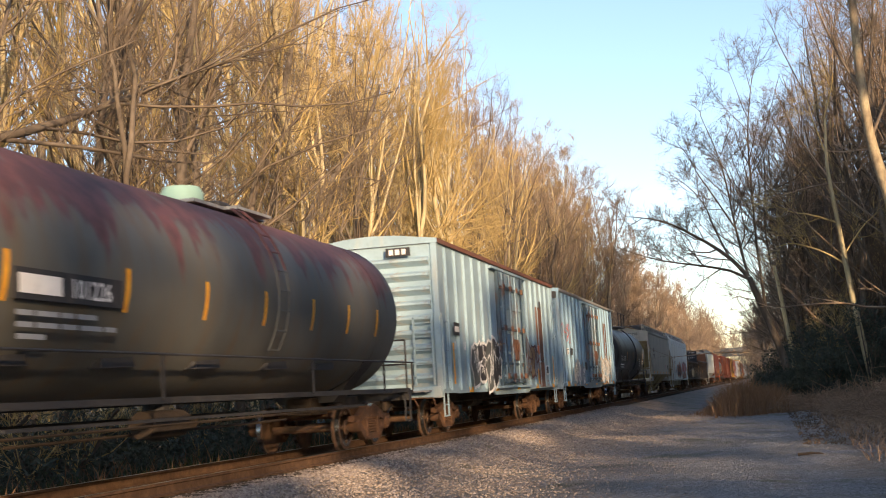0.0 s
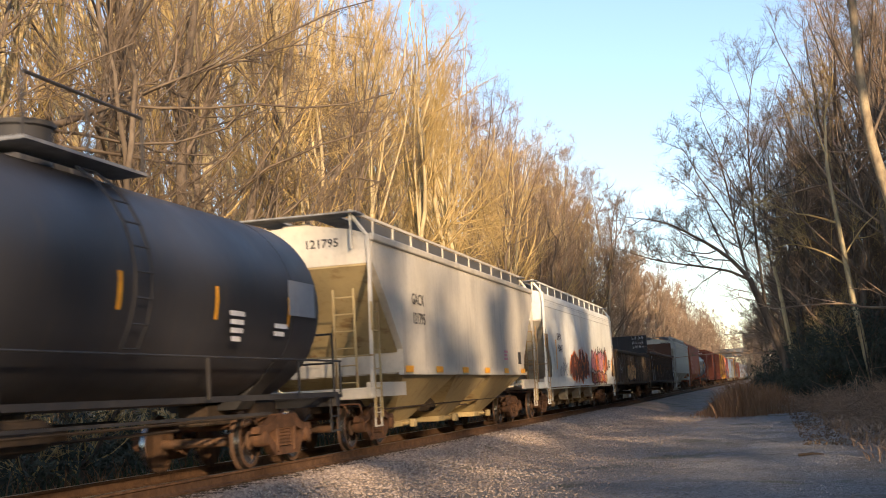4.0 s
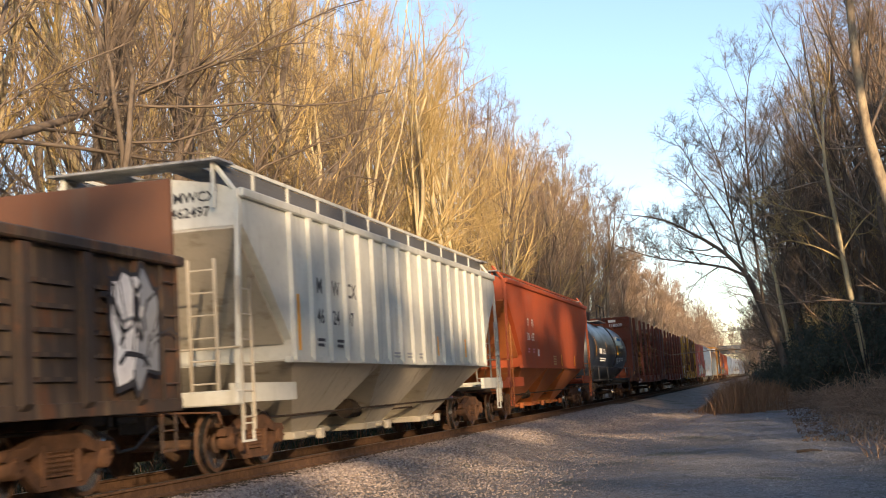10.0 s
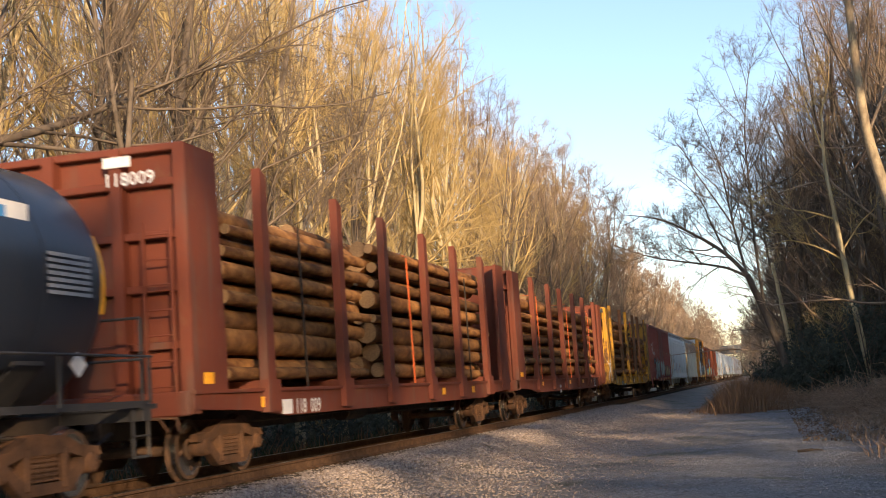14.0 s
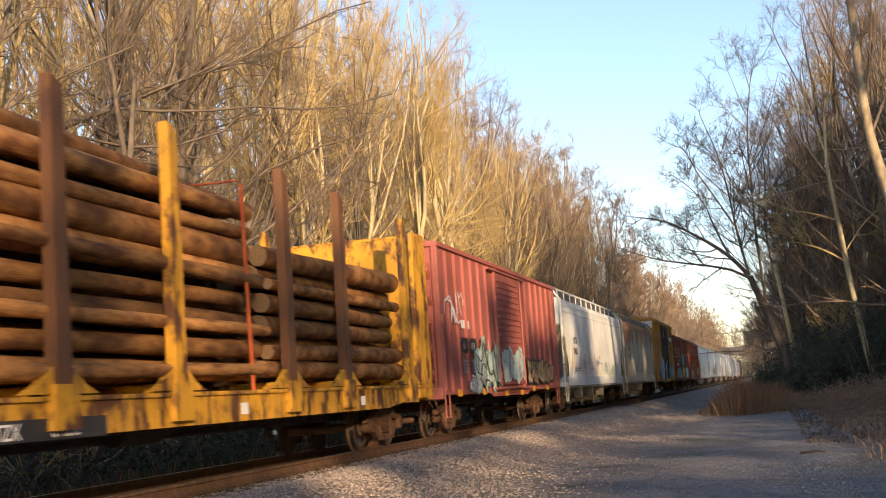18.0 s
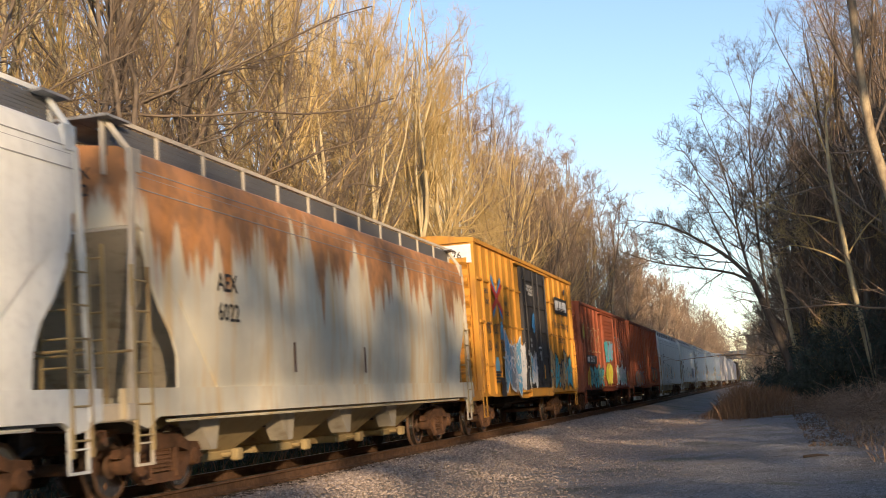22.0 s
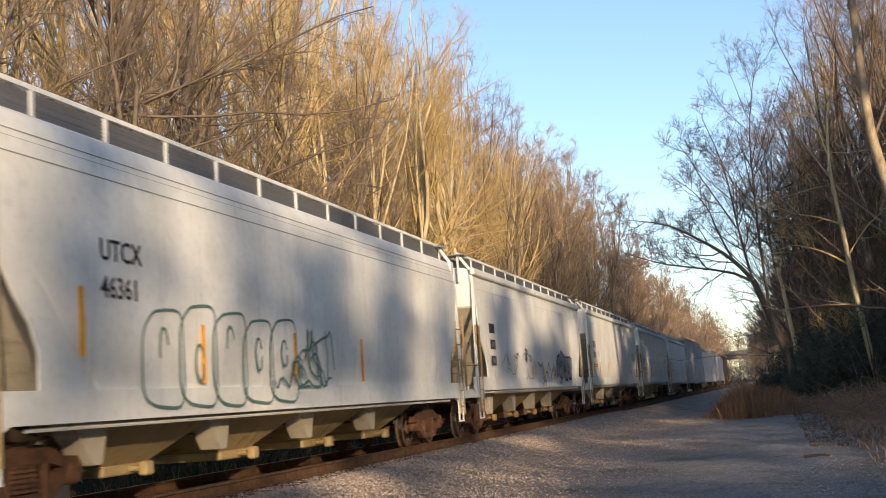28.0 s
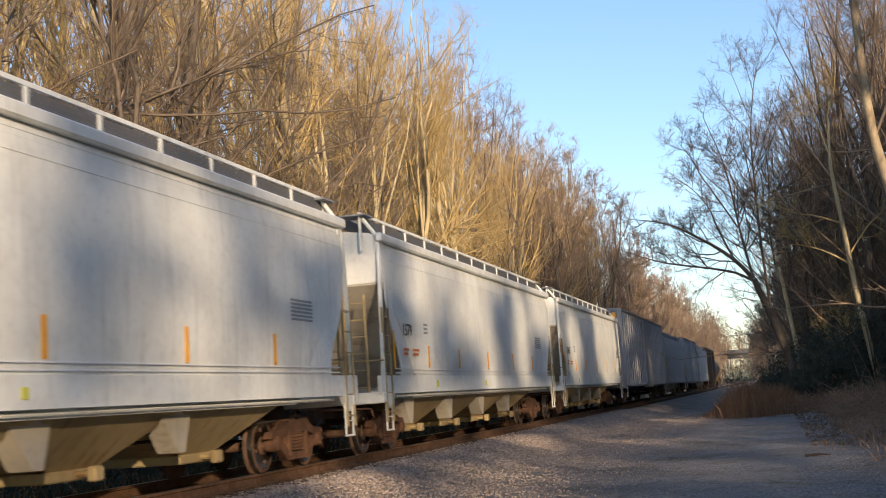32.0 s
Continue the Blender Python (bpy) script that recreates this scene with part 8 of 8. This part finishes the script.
# evergreens on the rise behind the yard, out of view, through which the low sun comes in patches
SHADE = "evergreen belt behind the yard"
er = random.Random(5)
for i in range(28):
    evergreen_tree(20.0 + er.uniform(-1.2, 1.2), -46 + 2.5 * i + er.uniform(-0.6, 0.6), er.uniform(15.6, 16.8), er.uniform(2.0, 2.5), 900 + i, SHADE, 0.36, 0.2, 1.85, 70)
for i in range(29):
    y = -4 + 2.5 * i
    evergreen_tree(19.5 + er.uniform(-2, 2), y + 21.5 + er.uniform(-1, 1), er.uniform(18, 21) + (min(10.0, 3.0 * i) if i < 5 or i > 17 else 0.5), er.uniform(2.6, 3.6), 930 + i, SHADE, 0.15, 0.6, 2.3)
for i in range(28):
    y = -62 + 4.4 * i
    evergreen_tree(25.0 + er.uniform(-1.5, 1.5), y + 18, er.uniform(10.9, 12.0) if y < -16 else er.uniform(13, 16), er.uniform(2.8, 3.6), 960 + i, SHADE, 0.05, leaf=2.1)


for i in range(9):
    y = -34 + 8.4 * i
    evergreen_tree(28.5 + er.uniform(-1.5, 1.5), y, er.uniform(11.4, 12.6) if y < 2 else er.uniform(14, 17), er.uniform(3.0, 3.8), 990 + i, SHADE, 0.05, leaf=2.4)
for i in range(16):
    y = 20 + 4.6 * i
    evergreen_tree(23.5 + er.uniform(-1, 1), y, er.uniform(21, 26) if y > 64 else er.uniform(17, 20), er.uniform(3.0, 3.8), 1010 + i, SHADE, 0.12, 0.6, 2.5)

for i in range(20):
    y = 94 + 5.2 * i
    evergreen_tree(23.5 + er.uniform(-1.5, 1.5), y, er.uniform(22, 27), er.uniform(3.2, 4.0), 1040 + i, SHADE, 0.12, 0.6, 2.6)


for i in range(36):
    evergreen_tree(23.0 + er.uniform(-1.5, 1.5), 196 + 6.2 * i, er.uniform(17, 20), er.uniform(3.4, 4.2), 1070 + i, SHADE, 0.1, 0.4, 3.6, 34, 2200)


def undergrowth(name, label, count, xr, yr, h, mat, seed, leaf=0.07):
    """A low tangle of leaves and stems over a strip of ground."""
    g = np.random.default_rng(seed)
    x, y = g.uniform(*xr, count), yr[0] + (yr[1] - yr[0]) * g.uniform(0, 1, count) ** 1.2
    lump = 0.55 + 0.45 * np.sin(y * 0.9 + 2 * np.sin(x * 1.1)) * np.sin(x * 1.7 + y * 0.35)
    P = np.stack([x, y, lift(x, y) + h * lump * g.uniform(0, 1, count) ** 0.7], -1)
    A, B = g.normal(0, 1, (count, 3)), g.normal(0, 1, (count, 3))
    A *= (leaf * (1 + 0.012 * y) * g.uniform(0.6, 1.4, count) / np.linalg.norm(A, axis=1))[:, None]
    B *= (leaf * 0.4 / np.linalg.norm(B, axis=1))[:, None]
    ob = new(name, np_mesh(name, np.stack([P - A, P + B, P + A, P - B], 1).reshape(-1, 3), np.arange(count * 4).reshape(-1, 4), mat))
    return tagged(ob, label, "undergrowth", kind="stuff")


undergrowth("undergrowth", "low dark green undergrowth beyond the rails", 40000, (-15.0, -12.0), (6, 80), 2.3, M["evergreen"], 620)
undergrowth("undergrowth", "dark green undergrowth deep in the wood", 26000, (-20.0, -14.5), (8, 60), 2.6, M["evergreen"], 622, 0.1)
undergrowth("undergrowth", "dark tangled undergrowth along the wood", 14000, (-1.2, 7.0), (74, 150), 2.6, M["evergreen"], 621, 0.1)


# the far wood's shade is put into its colour by the dark leaf material
undergrowth("far_wood", "dense wood that closes the view beyond the overpass, coloured dark as shaded", 26000, (-80, 45), (425, 470), 11.0, M["evergreen"], 625, 0.16)
undergrowth("leaf_litter", "brown fallen leaves along the foot of the bank", 9000, (0.6, 9.0), (27, 60), 0.07, M["litter"], 623, 0.05)
undergrowth("leaf_litter", "brown fallen leaves beyond the rails", 6000, (-16.0, -11.0), (9, 45), 0.1, M["litter"], 624, 0.05)


def blades(name, label, count, xr, yr, h, mat, seed, centre=None, cat="grass", lean=0.3):
    g = np.random.default_rng(seed)
    x, y = g.uniform(*xr, count), g.uniform(*yr, count)
    if centre:
        x, y = g.normal(centre[0], xr[1], count), g.normal(centre[1], yr[1], count)
    H = h * g.uniform(0.4, 1.1, count)
    if centre:
        H *= np.exp(-((x - centre[0]) / xr[1]) ** 2 * 0.35)
    a = g.uniform(0, 6.28, count)
    w = 0.012 + 0.004 * g.random(count)
    B = np.stack([x, y, lift(x, y) - 0.02], -1)
    side = np.stack([np.cos(a), np.sin(a), 0 * a], -1) * w[:, None]
    tip = np.stack([g.normal(0, lean, count) * H, g.normal(0, lean, count) * H, H], -1)
    mid = tip * 0.55
    mid[:, :2] *= 0.6
    V = np.stack([B - side, B + side, B + mid + side * 0.7, B + tip + side * 0.15, B + tip - side * 0.15, B + mid - side * 0.7], 1)
    f = np.array([(0, 1, 2, 5), (5, 2, 3, 4)])
    F = f[None] + 6 * np.arange(count)[:, None, None]
    return tagged(new(name, np_mesh(name, V, F.reshape(-1, 4), mat)), label, cat, kind="stuff")


blades("dead_grass", "clump of tall dry reddish-brown grass", 4200, (0, 0.8), (0, 1.6), 1.45, M["dead_grass"], 600, (-1.2, 55.0))
blades("dead_grass", "clump of tall dry reddish-brown grass", 2600, (0, 0.7), (0, 1.8), 1.2, M["dead_grass"], 601, (0.0, 56.0))
blades("weeds", "dark green weeds beyond the rails", 9000, (TX - 6, TX - 2.6), (8, 45), 0.5, M["green_grass"], 602)
blades("dead_grass", "dry grass beyond the rails", 7000, (TX - 7, TX - 2.4), (8, 60), 0.55, M["dead_grass"], 603)
blades("dead_grass", "sparse dry grass at the foot of the bank", 5000, (1.5, 9), (22, 50), 0.28, M["brush"], 604, lean=0.8)


def twig_heap(name, label, count, centre, size, seed):
    g = np.random.default_rng(seed)
    P0 = g.normal(0, 1, (count, 3)) * np.array(size) * 0.5
    P0[:, 2] = np.abs(P0[:, 2])
    D = g.normal(0, 1, (count, 3))
    D[:, 2] = D[:, 2] * 0.45 + 0.15
    D *= (g.uniform(0.3, 0.9, count) / np.linalg.norm(D, axis=1))[:, None]
    k = np.linspace(0, 1, 2)
    P = P0[:, None] + D[:, None] * k[None, :, None] + g.normal(0, 0.03, (count, 2, 3))
    P += np.array([centre[0], centre[1], 0])
    P[:, :, 2] += lift(P[:, :, 0], P[:, :, 1])
    ob = new(name, np_mesh(name, *tubes(P, np.tile(np.array([0.012, 0.006]), (count, 1)), 3), M["brush"]))
    return tagged(ob, label, "brush", kind="stuff")


for i, (x, y, s) in enumerate(((4.7, 39, (1.8, 3.0, 0.5)), (3.9, 44, (1.8, 2.4, 0.55)), (5.4, 36, (1.8, 2.4, 0.45)), (1.6, 54, (2.0, 2.0, 0.35)), (4.6, 49, (2.4, 2.6, 0.75)), (6.0, 44, (2.2, 2.4, 0.7)))):
    twig_heap("brush_pile", "tangled pile of dead brown brush and vines", 2600, (x, y), s, 700 + i)


# ---- stick and litter on the road ----
b = thing("fallen_branch", "short dark fallen branch lying on the gravel", "branch")
bx, by = 0.62, 24.2
b.location = (bx, by, float(lift(bx, by)))
part("stem", Shape().rod((-0.22, 0, 0.03), (0.05, 0.03, 0.045), 0.028, 6).rod((0.05, 0.03, 0.045), (0.24, -0.01, 0.03), 0.022, 6, r2=0.012), M["under"], b)
part("twig", Shape().rod((0.0, 0.02, 0.04), (0.12, 0.16, 0.05), 0.01, 5, r2=0.004), M["under"], b)


# ---- what moves ----
def motions():
    ts = [i * 1.0 for i in range(33)]
    for c, off in cars:
        walk(c, [(t, pose(TX, off - run(t), 0)) for t in ts])
    turn = 75 / 360 * 2 * math.pi * 0.42
    for w, car in car_wheels:
        off = next(o for c, o in cars if c == car)
        at = off + w.parent.location.y + w.location.y
        base = w.location.copy()
        rows, t, n = [(0.0, pose(*base))], 0.0, 0
        while t < 32.0:
            y = at - run(t)
            t += 1 / 30
            if 6 < y < 34:
                s = run(t)
                k = int(s / turn)
                if k > n:
                    n0 = n
                    n = k if n0 == 0 else n + 1
                    a = 75.0 * (len(rows))
                    rows.append((t, pose(*base, a % 360, 0, 0)))
        rows.append((32.0, rows[-1][1])) if rows[-1][0] < 31.97 else None
        if len(rows) > 1:
            walk(w, rows)


motions()
